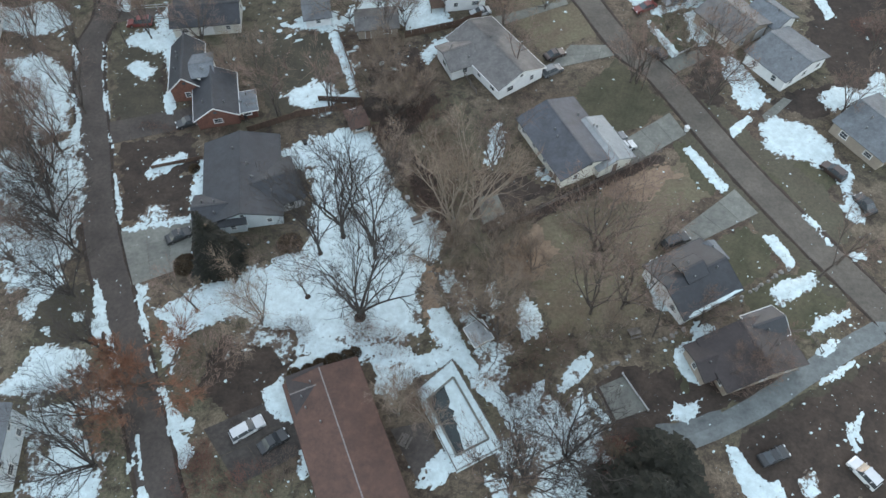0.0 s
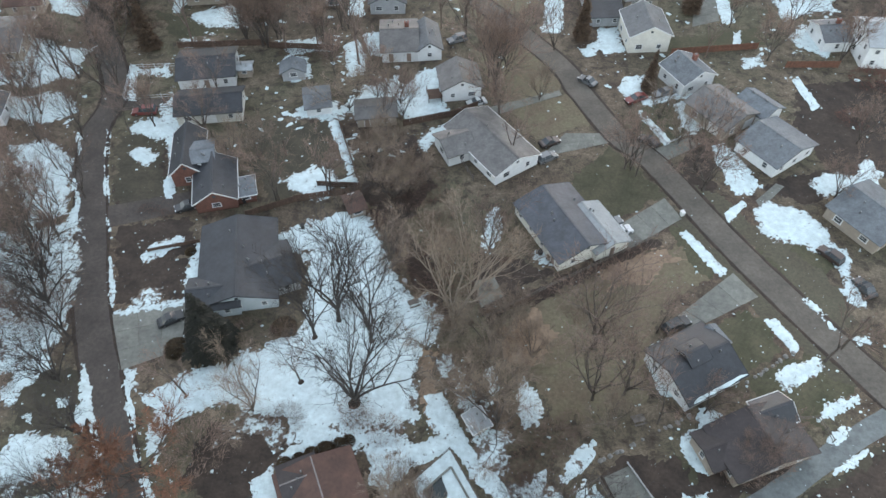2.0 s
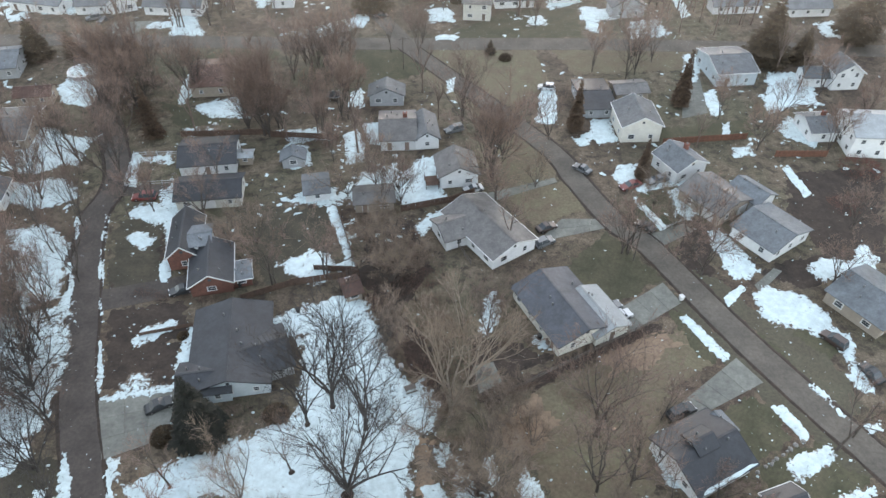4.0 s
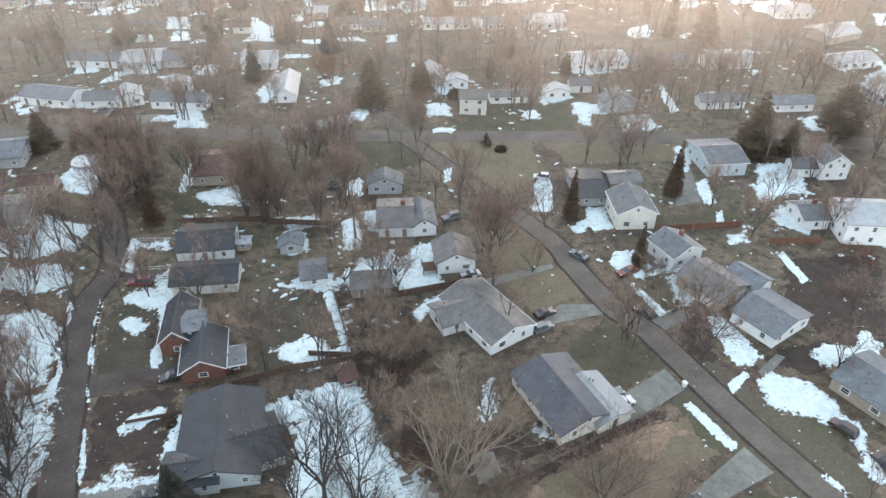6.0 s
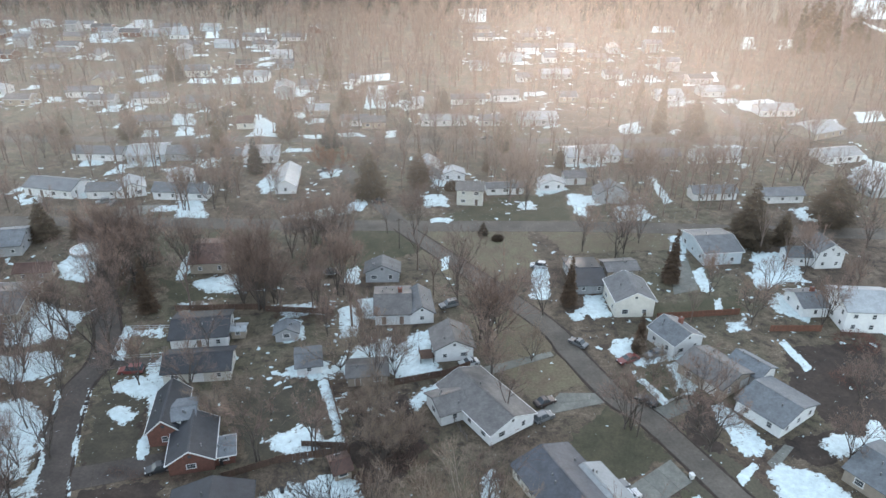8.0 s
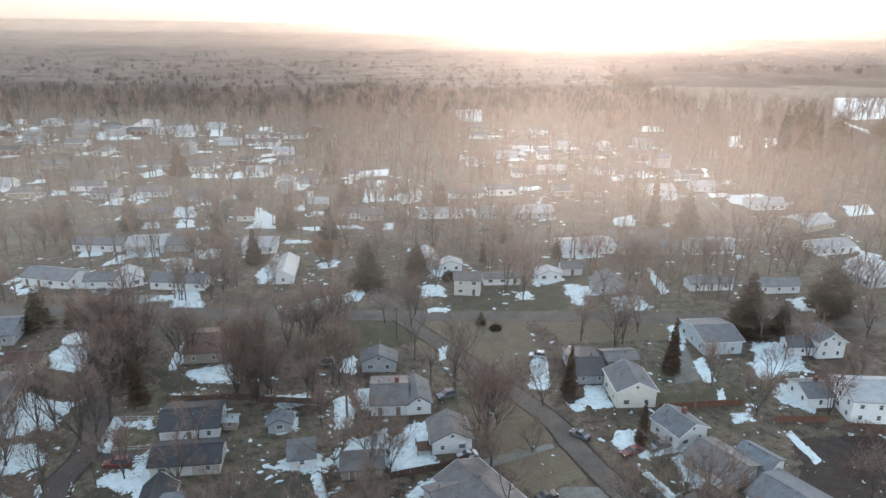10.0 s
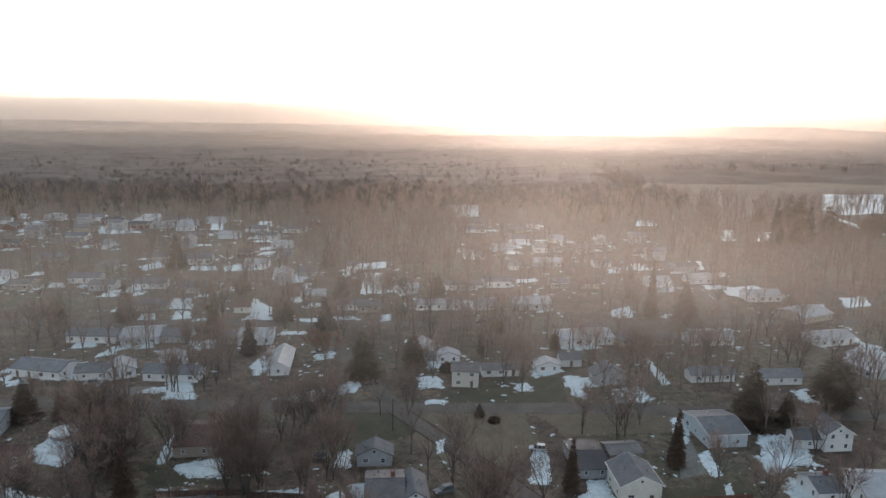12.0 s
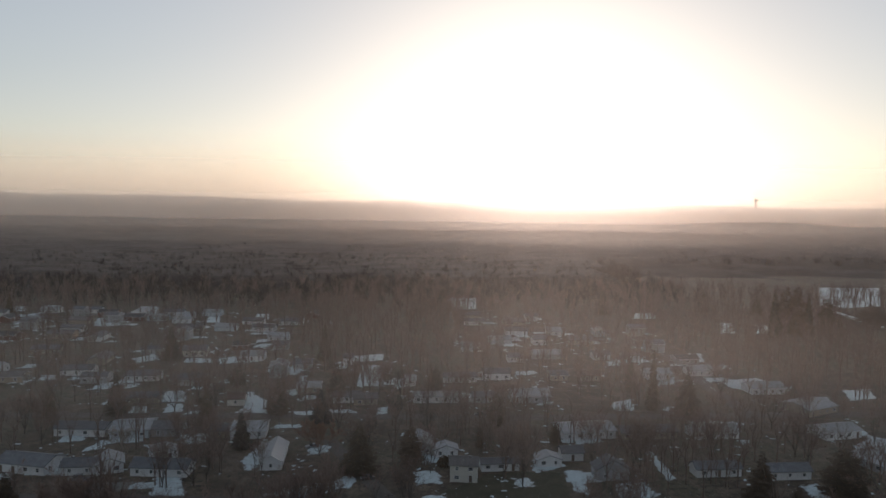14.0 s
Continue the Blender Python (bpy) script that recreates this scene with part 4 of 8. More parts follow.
strip("road_edge", [(-11.63, 177.8), (21.7, 128.16), (27.41, 114.35), (33.28, 99.7), (38.55, 92.57), (47.3, 72.92), (54.66, 58.55), (61.28, 46.72), (67.28, 35.73), (74.38, 22.82)], 0.7, LAWNS["dark"], 0.03, "strip of dark dirt and leaves along the street edge", 0.3)
strip("road", [(-202.18, 179.4), (-123.79, 180.72), (-74.8, 179.45), (-9.36, 177.37), (49.68, 176.44), (131.42, 171.33), (199.74, 167.45)], 7.0, PALE_ASPHALT, 0.050, 'wide cross street with worn asphalt')
strip("road", [(-269.02, 254.22), (-164.0, 254.91), (-47.46, 255.68), (20.8, 254.06), (129.43, 257.57), (265.72, 262.87)], 7.0, PALE_ASPHALT, 0.050, 'far residential street')
strip("road", [(139.1, 395.43), (134.58, 328.32), (131.92, 280.45), (130.58, 257.57)], 7.0, PALE_ASPHALT, 0.050, 'straight far street between rows of trees')
strip("road", [(-31.32, 228.69), (-19.39, 202.74), (-7.76, 178.51)], 5.0, PALE_ASPHALT, 0.050, 'lane beyond the cross street')
strip("road", [(28.95, 24.65), (36.15, 27.22), (43.05, 30.28), (50.5, 34.53), (58.23, 38.72), (64.97, 42.11), (70.4, 45.09)], 3.0, FROSTED, 0.045, 'pale concrete lane with frost')
strip("road", [(28.6, 26.2), (31.5, 26.3), (35.0, 27.2), (38.4, 28.4)], 3.4, FROSTED, 0.040, 'frosted end of a pale concrete lane', 0.5)
slab('cracked concrete driveway beside a street', [(-51.95, 60.56), (-40.33, 62.79), (-39.65, 54.06), (-47.92, 50.47)], CONCRETE)
slab('pale concrete driveway with parked cars', [(29.22, 76.59), (40.97, 84.51), (43.01, 79.43), (32.55, 72.8)], CONCRETE)
slab('wide pale concrete driveway', [(19.65, 95.52), (25.16, 102.28), (33.32, 102.13), (33.47, 99.34)], CONCRETE)
slab('stained concrete driveway leading to a small house', [(35.56, 57.6), (48.63, 67.41), (51.33, 62.46), (38.38, 55.98)], CONCRETE)
slab('packed gravel drive with two parked cars', [(-32.97, 28.13), (-22.71, 32.78), (-17.35, 25.63), (-27.25, 20.61)], GRAVEL)
slab('dark asphalt driveway beside a brick house', [(-60.08, 83.85), (-44.83, 87.6), (-43.23, 82.93), (-58.42, 78.72)], ASPHALT)
slab('dark driveway across from the brick house', [(-85.49, 93.67), (-68.75, 95.76), (-66.88, 90.39), (-83.51, 89.15)], ASPHALT)
slab('square concrete patio slab', [(5.81, 66.36), (9.13, 67.11), (10.3, 63.11), (6.52, 60.96)], CONCRETE)
slab('dark wet patio of slabs between a house and a pool', [(-7.55, 27.8), (-2.16, 28.9), (-0.82, 23.02), (-3.5, 20.45)], ASPHALT)
slab('concrete slab of a fenced court', [(21.63, 33.42), (25.44, 35.04), (28.21, 30.08), (23.32, 28.56)], CONCRETE)
slab('grey driveway on the brown lawn', [(9.12, 109.94), (25.62, 115.75), (26.02, 114.2), (10.13, 107.22)], CONCRETE)
slab('gravel drive by the long houses', [(-68.0, 113.78), (-53.49, 114.53), (-52.94, 112.27), (-66.83, 110.07)], ASPHALT)
slab('concrete drive lined with snow', [(67.57, 167.96), (70.97, 169.43), (66.14, 140.85), (59.2, 138.53)], CONCRETE)
slab('frosty concrete drive of a white ranch house', [(-93.27, 191.59), (-79.2, 192.86), (-88.56, 179.49), (-93.41, 179.5)], CONCRETE)
slab('concrete drive behind a low car', [(39.59, 96.64), (49.4, 100.61), (50.41, 98.11), (40.29, 92.37)], CONCRETE)
slab('short worn drive off the street', [(57.3, 83.6), (62.36, 87.85), (63.67, 87.09), (57.63, 81.51)], CONCRETE)

# ---- houses ----
pool_house = house('house', 'house', 'low ranch house with a broad brown shingle roof beside the pool', [
    (-12.65, 23.9, 9.85, 23.78, 21.84, 2.7, 1.1, 'y', 'tn', 'brown'),
    (-18.33, 32.54, 4.6, 5.2, 21.84, 2.78, 0.75, 'x', 'tn', 'purple')], 2, False)
for o in pool_house.children_recursive[:]:
    if o.name.startswith('ridge_cap'):
        o.data.materials[0] = RIDGE_METAL
        o.scale = (0.55, 1, 1)
house('house', 'house', 'dark-roofed ranch house with an L-shaped wing on the snowy yard', [
    (-32.73, 68.93, 11.83, 16.26, 8.38, 2.7, 1.9, 'y', 'bl', 'dark'),
    (-28.0, 67.6, 8.4, 8.4, 22.0, 2.6, 1.6, 'x', 'gy', 'dark'),
    (-35.49, 62.74, 7.5, 6.0, 8.38, 2.68, 1.35, 'x', 'bl', 'dark')], 2, False)
house('house', 'house', 'red brick house with white rake boards and a slate-dark roof', [
    (-40.26, 87.48, 7.17, 9.82, 11.32, 2.6, 2.2, 'y', 'br', 'dark'),
    (-46.5, 94.54, 5.48, 11.07, 8.45, 3.2, 2.4, 'y', 'br', 'dark'),
    (-43.16, 93.21, 3.6, 5.2, 11.32, 4.5, 0.5, 'x', 'w', 'slate')], 2, False)
house('house', 'house', 'cream house with a navy roof and a wing coloured pale for sky sheen, above a driveway', [
    (21.47, 76.87, 10.74, 14.42, 24.92, 2.6, 1.7, 'y', 'c', 'navy'),
    # east side of the navy roof, its sky sheen given as paler shingles
    (26.99, 75.76, 6.4, 9.5, 24.92, 2.35, 1.15, 'y', 'c', 'mist')], 2, False)
house('house', 'house', 'white ranch house with a brown-grey roof and a rear wing', [
    (10.15, 97.65, 9.95, 16.18, 33.37, 2.6, 1.7, 'y', 'w', 'greybrown'),
    (3.2, 97.32, 5.38, 6.58, 23.19, 2.6, 1.4, 'x', 'w', 'greybrown')], 2, False)
house('house', 'house', 'small house with a dark hipped roof and snow on the lawn', [
    (37.19, 49.23, 10.11, 9.45, 26.33, 2.6, 1.7, 'x', 'w', 'dark'),
    (36.6, 49.9, 3.0, 3.0, 26.33, 4.3, 0.7, 'x', 'w', 'dark'),
    (41.17, 53.52, 2.6, 3.0, 26.33, 2.5, 0.8, 'y', 'w', 'slate')], 2, False)
house('house', 'house', 'house with a weathered purple-brown roof behind bare shrubs', [
    (43.09, 37.33, 11.98, 7.61, 18.32, 2.6, 1.8, 'y', 'tn', 'purple'),
    (45.86, 41.25, 4.5, 4.0, 18.32, 2.9, 1.2, 'x', 'w', 'dark'),
    (36.97, 36.45, 4.0, 5.0, 18.32, 2.3, 0.7, 'x', 'tn', 'purple')], 2, False)
house('house', 'house', 'white-sided ranch house with a dark slope facing the street', [
    (64.19, 96.19, 11.1, 9.13, 33.09, 2.7, 1.6, 'y', 'w', 'slate')], 2, False)
house('house', 'house', 'brown-roofed split house with a lower wing', [
    (56.58, 106.39, 9.37, 10.23, 32.38, 2.8, 1.7, 'y', 'tn', 'greybrown'),
    (64.37, 107.52, 5.85, 6.94, 34.0, 2.6, 1.4, 'y', 'w', 'slate')], 2, False)
house('house', 'house', 'white gabled house with a dark grey roof beside a cypress', [
    (52.53, 118.25, 7.89, 7.67, 25.32, 3.2, 1.9, 'y', 'w', 'slate')], 2, True)
house('house', 'house', 'pale yellow gabled house with a grey roof', [
    (46.61, 133.84, 8.9, 9.97, 2.05, 4.2, 2.2, 'y', 'c', 'grey')], 2, False)
house('house', 'house', 'grey-roofed house with a tan front beside a snowy drive', [
    (75.35, 78.19, 11.16, 10.2, 31.33, 2.7, 1.7, 'y', 'tn', 'slate')], 2, False)
house('house', 'house', 'pale blue house with a shallow grey roof', [
    (76.13, 160.27, 10.3, 13.5, 5.27, 3.6, 1.6, 'x', 'bl', 'grey')], 2, False)
house('house', 'house', 'white two-part house with a tall grey gable', [
    (103.54, 154.63, 7.28, 6.65, 3.44, 4.6, 2.2, 'y', 'w', 'grey'),
    (97.26, 155.23, 7.08, 5.0, -0.76, 2.8, 1.5, 'x', 'w', 'grey')], 2, False)
house('house', 'house', 'white two-storey house with a light roof', [
    (97.97, 127.43, 11.84, 10.93, -4.8, 5.4, 2.2, 'x', 'w', 'pale')], 2, False)
house('house', 'house', 'small white cottage on a snowy lot', [
    (88.07, 132.41, 6.06, 8.24, 3.38, 2.6, 1.5, 'x', 'w', 'grey')], 2, True)
house('house', 'house', 'low house with a dark flat roof', [
    (38.82, 145.78, 7.55, 13.5, 2.86, 2.5, 0.9, 'x', 'gy', 'dark')], 2, False)
house('house', 'house', 'low shed-roofed house behind the pale gable', [
    (48.28, 149.03, 7.95, 5.99, 6.57, 2.5, 0.9, 'x', 'tn', 'greybrown')], 2, False)
house('house', 'house', 'long dark-roofed house with a pale front', [
    (-48.71, 122.49, 11.52, 9.98, 7.01, 2.8, 1.6, 'x', 'w', 'dark')], 2, False)
house('house', 'house', 'long cream house with a dark roof behind bare trees', [
    (-45.77, 110.16, 12.63, 7.57, 5.59, 2.6, 1.5, 'x', 'c', 'dark')], 2, False)
house('house', 'house', 'grey gabled house in an open brown lawn', [
    (-11.42, 147.47, 8.15, 5.0, 0.99, 2.9, 1.9, 'y', 'gy', 'grey')], 2, False)
house('house', 'house', 'white house with snow along its porch roof', [
    (-8.23, 132.05, 7.77, 11.81, 2.36, 2.8, 1.5, 'x', 'w', 'greybrown'),
    (-2.05, 131.31, 5.19, 9.49, 6.31, 2.8, 1.7, 'y', 'w', 'grey')], 2, True)
house('house', 'house', 'white gabled house with a back stair on the snow', [
    (4.65, 116.55, 7.89, 7.6, 7.43, 3.1, 2.0, 'y', 'w', 'greybrown')], 2, False)
house('house', 'house', 'tan house with a shaded porch among bare trees', [
    (-55.46, 156.46, 9.5, 13.5, 5.48, 3.0, 1.9, 'x', 'tn', 'brown')], 2, False)
house('house', 'house', 'grey house with a white dormer by a spruce', [
    (-111.34, 164.79, 7.8, 11.96, 9.44, 3.0, 1.9, 'x', 'gy', 'slate')], 2, False)
house('house', 'house', 'low house with a brown roof and pale fascia', [
    (-97.05, 148.47, 8.07, 5.0, 6.33, 2.6, 1.2, 'x', 'tn', 'brown')], 2, False)
house('house', 'house', 'house with a wide faded grey roof', [
    (-95.77, 133.85, 9.18, 13.5, 4.52, 2.7, 1.6, 'x', 'tn', 'greybrown')], 2, False)
house('house', 'house', 'white house at the edge of the road', [
    (-90.69, 109.07, 7.91, 6.81, 8.02, 2.7, 1.6, 'y', 'w', 'grey')], 2, True)
house('house', 'house', 'two-storey house with a pale grey window wall', [
    (-61.68, 24.68, 9.41, 9.83, 5.74, 5.0, 2.0, 'y', 'bl', 'slate')], 2, False)
house('house', 'house', 'white ranch house with dark shutters', [
    (-117.47, 203.18, 16.58, 9.35, -12.54, 2.8, 1.7, 'x', 'w', 'slate')], 0, False)
house('house', 'house', 'white ranch house with a crosswise garage gable', [
    (-100.96, 200.35, 9.77, 6.22, 5.21, 2.7, 1.5, 'x', 'w', 'grey'),
    (-93.75, 202.16, 7.57, 8.31, 24.58, 2.9, 1.8, 'y', 'w', 'pale')], 0, False)
house('house', 'house', 'grey ranch house with a long slate roof', [
    (-76.71, 199.42, 16.84, 6.59, -4.55, 2.7, 1.7, 'x', 'w', 'slate')], 0, False)
house('house', 'house', 'white garage with a pale gable', [
    (-81.0, 211.87, 8.08, 5.0, 14.18, 2.7, 1.5, 'y', 'w', 'pale')], 0, False)
house('house', 'house', 'long white ranch house with a grey roof', [
    (-116.79, 235.04, 17.54, 7.55, -3.58, 2.7, 1.5, 'x', 'w', 'grey')], 0, False)
house('house', 'house', 'pale blue ranch house with a pale roof', [
    (-100.15, 235.9, 12.53, 13.29, 8.07, 2.8, 1.6, 'x', 'bl', 'pale')], 0, False)
house('house', 'house', 'grey ranch house among bushes', [
    (-88.11, 236.3, 9.61, 9.29, 3.69, 2.6, 1.5, 'x', 'gy', 'grey')], 0, False)
house('house', 'house', 'white ranch house with a bright front', [
    (-59.5, 234.9, 11.76, 11.51, 5.8, 2.7, 1.6, 'x', 'w', 'pale')], 0, False)
house('house', 'house', 'tan ranch house with a grey roof', [
    (-69.13, 232.67, 6.66, 5.37, 5.17, 2.6, 1.5, 'x', 'tn', 'grey')], 0, False)
house('house', 'house', 'white house with a long pale roof and blue tarp', [
    (-45.76, 209.58, 6.38, 17.0, 4.16, 2.8, 1.8, 'y', 'w', 'pale')], 0, False)
house('house', 'house', 'grey gabled house with a pale roof', [
    (0.48, 219.38, 7.26, 11.13, 4.15, 3.0, 2.0, 'y', 'gy', 'pale')], 0, False)
house('house', 'house', 'white garage beside a gabled house', [
    (8.46, 214.29, 7.61, 5.0, 3.9, 2.6, 1.4, 'y', 'w', 'pale')], 0, False)
house('house', 'house', 'two-storey cream house with shuttered windows', [
    (13.21, 194.39, 8.04, 5.0, -6.23, 5.2, 1.7, 'x', 'c', 'greybrown')], 0, False)
house('house', 'house', 'single-storey white garage row', [
    (24.7, 202.9, 11.76, 5.0, 4.52, 2.4, 0.8, 'x', 'w', 'grey')], 0, False)
house('house', 'house', 'white garage with a low gable', [
    (40.44, 205.96, 7.66, 5.0, 3.58, 2.5, 1.3, 'y', 'w', 'pale')], 0, False)
house('house', 'house', 'small white house with a grey roof', [
    (48.95, 211.33, 6.92, 5.0, 4.18, 2.7, 1.4, 'x', 'w', 'grey')], 0, False)
house('house', 'house', 'long white ranch house with a snowy roof', [
    (59.05, 235.11, 19.28, 11.77, 8.86, 2.7, 1.5, 'x', 'w', 'pale')], 0, False)
house('house', 'house', 'long tan ranch house with a grey roof', [
    (80.76, 232.72, 20.34, 6.73, 5.12, 2.6, 1.5, 'x', 'tn', 'grey')], 0, False)
house('house', 'house', 'white ranch house with snow on its roof', [
    (105.0, 233.51, 16.64, 7.57, 4.23, 2.7, 1.5, 'x', 'w', 'pale')], 0, False)
house('house', 'house', 'steep gabled grey house with a grey roof', [
    (57.37, 195.76, 9.85, 5.2, 5.06, 3.6, 2.6, 'y', 'gy', 'grey')], 0, False)
house('house', 'house', 'long low house with a dark roof', [
    (90.76, 198.31, 14.14, 5.0, 3.62, 2.6, 1.5, 'x', 'w', 'slate')], 0, False)
house('house', 'house', 'white ranch house behind the spruces', [
    (111.32, 196.06, 13.79, 5.0, 3.64, 2.7, 1.6, 'x', 'w', 'slate')], 0, False)
house('house', 'house', 'tan house with a pale roof', [
    (158.34, 264.67, 17.43, 13.5, 24.63, 2.8, 1.6, 'x', 'tn', 'pale')], 0, False)
house('house', 'house', 'white-roofed house near the far street', [
    (150.42, 234.42, 15.35, 9.29, 13.49, 2.7, 1.5, 'x', 'w', 'pale')], 0, False)
house('house', 'house', 'house at the foot of a snowy slope', [
    (148.81, 204.8, 14.83, 12.34, 12.66, 2.7, 1.7, 'y', 'gy', 'pale')], 0, False)
house('house', 'house', 'white ranch house by the far street', [
    (-29.89, 275.51, 11.12, 5.0, 4.49, 2.7, 1.5, 'x', 'w', 'grey')], 0, False)
house('house', 'house', 'long white ranch house on the far street', [
    (7.07, 275.83, 18.8, 5.0, 2.87, 2.7, 1.5, 'x', 'w', 'pale')], 0, False)
house('house', 'house', 'grey ranch house on the far street', [
    (26.7, 276.0, 9.53, 5.0, 5.19, 2.7, 1.5, 'x', 'gy', 'grey')], 0, False)
house('house', 'house', 'large pale house on the far street', [
    (46.27, 278.25, 15.76, 9.15, 3.34, 3.0, 1.9, 'x', 'gy', 'pale')], 0, False)
house('house', 'house', 'bright white house past the far street', [
    (36.31, 313.57, 12.81, 5.0, 5.11, 3.4, 1.7, 'x', 'w', 'grey')], 0, False)
house('house', 'house', 'white house in a thin wood', [
    (18.97, 308.55, 15.13, 5.0, 4.31, 2.7, 1.5, 'x', 'w', 'grey')], 0, False)
house('house', 'house', 'tan house in a thin wood', [
    (-112.14, 273.27, 14.27, 5.0, 3.54, 2.7, 1.5, 'x', 'tn', 'grey')], 0, False)
house('house', 'house', 'grey ranch house behind pale bare trees', [
    (-102.7, 303.1, 13.4, 9, 4.0, 2.8, 1.8, 'x', 'gy', 'grey')], 0, False)
house('house', 'house', 'white ranch house behind the spruces of the far street', [
    (-125.8, 309.7, 14.7, 8, 4.0, 2.7, 1.6, 'x', 'w', 'grey')], 0, False)
house('house', 'house', 'cream house with dark windows beside snow', [
    (-118.3, 359.8, 12.1, 7, 4.0, 3.6, 2.0, 'x', 'c', 'slate')], 0, False)
house('house', 'house', 'low grey garage on a side lane', [
    (-142.8, 365.0, 11.1, 6, 4.0, 2.6, 1.4, 'x', 'gy', 'grey')], 0, False)
house('house', 'house', 'small cream house beside a snowy drive', [
    (-73.8, 272.0, 6.5, 7, 4.0, 2.7, 1.7, 'x', 'c', 'brown')], 0, False)
house('house', 'house', 'tan ranch house under tall bare trees', [
    (-198.3, 364.9, 13.5, 8, 4.0, 2.7, 1.6, 'x', 'tn', 'slate')], 0, False)
house('house', 'house', 'grey ranch house with scraps of snow', [
    (-145.3, 305.7, 11.4, 8, 4.0, 2.7, 1.5, 'x', 'gy', 'grey')], 0, False)
house('house', 'house', 'tan house with a faded brown roof', [
    (-182.2, 306.2, 10.4, 8, 4.0, 2.7, 1.6, 'x', 'tn', 'greybrown')], 0, False)
house('house', 'house', 'tan ranch house half hidden by bare trees', [
    (-22.0, 273.2, 9.4, 7, 4.0, 2.7, 1.5, 'x', 'tn', 'greybrown')], 0, False)
house('house', 'house', 'white garage at the edge of a wood', [
    (-15.6, 326.0, 4.7, 6, 4.0, 2.8, 1.6, 'x', 'w', 'grey')], 0, False)
house('house', 'house', 'tall white shed at the edge of a wood', [
    (-36.0, 343.0, 4.9, 6, 4.0, 3.6, 1.6, 'x', 'w', 'grey')], 0, False)
house('house', 'house', 'small white house with a pale roof', [
    (-4.3, 303.3, 5.2, 7, 4.0, 2.7, 1.5, 'x', 'w', 'pale')], 0, False)
house('house', 'house', 'white house with a dark roof in hazy light', [
    (71.6, 397.4, 8.7, 7, 4.0, 3.4, 1.8, 'x', 'w', 'slate')], 0, False)
house('house', 'house', 'long grey house with a pale roof', [
    (68.3, 360.0, 15.7, 8, 4.0, 2.7, 1.6, 'x', 'gy', 'pale')], 0, False)
house('house', 'house', 'white house among street trees', [
    (50.4, 351.5, 7.7, 6, 4.0, 2.7, 1.5, 'x', 'w', 'grey')], 0, False)
house('house', 'house', 'tan house with a pale roof and snow', [
    (-47.5, 291.0, 9.9, 8, 4.0, 2.7, 1.5, 'x', 'tn', 'pale')], 0, False)
house('house', 'house', 'low grey house beside the straight street', [
    (141.2, 350.5, 12.4, 8, 4.0, 2.7, 1.4, 'x', 'gy', 'dark')], 0, False)
house('house', 'house', 'broad white house behind snowy trees', [
    (154.0, 292.8, 15.4, 9, 4.0, 2.8, 1.8, 'x', 'w', 'pale')], 0, False)
house('house', 'house', 'white house with a grey roof in hazy light', [
    (114.1, 357.9, 9.0, 7, 4.0, 2.7, 1.6, 'x', 'w', 'grey')], 0, False)
house('house', 'house', 'white ranch house in hazy light', [
    (98.0, 358.9, 9.1, 7, 4.0, 2.7, 1.6, 'x', 'w', 'grey')], 0, False)
house('house', 'house', 'tan house with a brown roof behind the far street', [
    (80.7, 314.2, 9.0, 8, 4.0, 2.7, 1.6, 'x', 'tn', 'brown')], 0, False)
house('house', 'house', 'tan house with a grey roof behind the far street', [
    (65.6, 314.0, 8.0, 8, 4.0, 2.7, 1.6, 'x', 'tn', 'grey')], 0, False)
house('house', 'house', 'white house at the edge of the far woods', [
    (80.5, 482.2, 8.8, 7, 4.0, 3.4, 1.8, 'x', 'w', 'grey')], 0, False)
house('house', 'house', 'grey house among bare trees', [
    (-57.7, 334.8, 9.0, 8, 4.0, 2.7, 1.6, 'x', 'gy', 'grey')], 0, False)
house('house', 'house', 'brick house among bare trees', [
    (-99.3, 378.2, 7.6, 7, 4.0, 2.7, 1.7, 'x', 'br', 'dark')], 0, False)
house('house', 'house', 'grey house with a plain roof among bare trees', [
    (-77.4, 380.5, 8.3, 8, 4.0, 2.7, 1.6, 'x', 'gy', 'grey')], 0, False)
house('house', 'house', 'pale long building at the edge of the woods', [
    (-267.5, 501.6, 12.5, 9, 4.0, 2.8, 1.5, 'x', 'w', 'pale')], 0, False)
house('house', 'house', 'white long building at the edge of the woods', [
    (-237.7, 502.7, 10.9, 9, 4.0, 2.8, 1.5, 'x', 'w', 'grey')], 0, False)
house('shed', 'shed', 'small grey garden shed with a gable roof', [
    (-30.58, 121.67, 4.7, 3.45, 6.56, 2.2, 1.2, 'y', 'gy', 'slate')], 1, False)
house('shed', 'shed', 'pale garden shed on a snow patch', [
    (-24.39, 111.46, 4.81, 6.4, 9.95, 2.2, 0.8, 'x', 'w', 'grey')], 1, False)
house('shed', 'shed', 'small tan shed with a flat roof', [
    (-41.04, 122.36, 2.9, 2.5, 3.21, 2.1, 0.4, 'x', 'tn', 'pale')], 1, False)
house('shed', 'shed', 'low garage with a faded flat roof', [
    (-12.3, 107.66, 7.71, 5.42, 5.68, 2.3, 0.6, 'x', 'tn', 'greybrown')], 1, False)
house('shed', 'shed', 'lean-to shed with a dark metal roof', [
    (-34.96, 86.56, 3.4, 4.31, 13.48, 2.0, 0.4, 'x', 'br', 'slate')], 1, False)
house('shed', 'shed', 'dark wooden shed by the fence corner', [
    (-14.92, 82.5, 2.73, 3.93, 21.51, 2.0, 0.7, 'x', 'tn', 'brown')], 1, False)
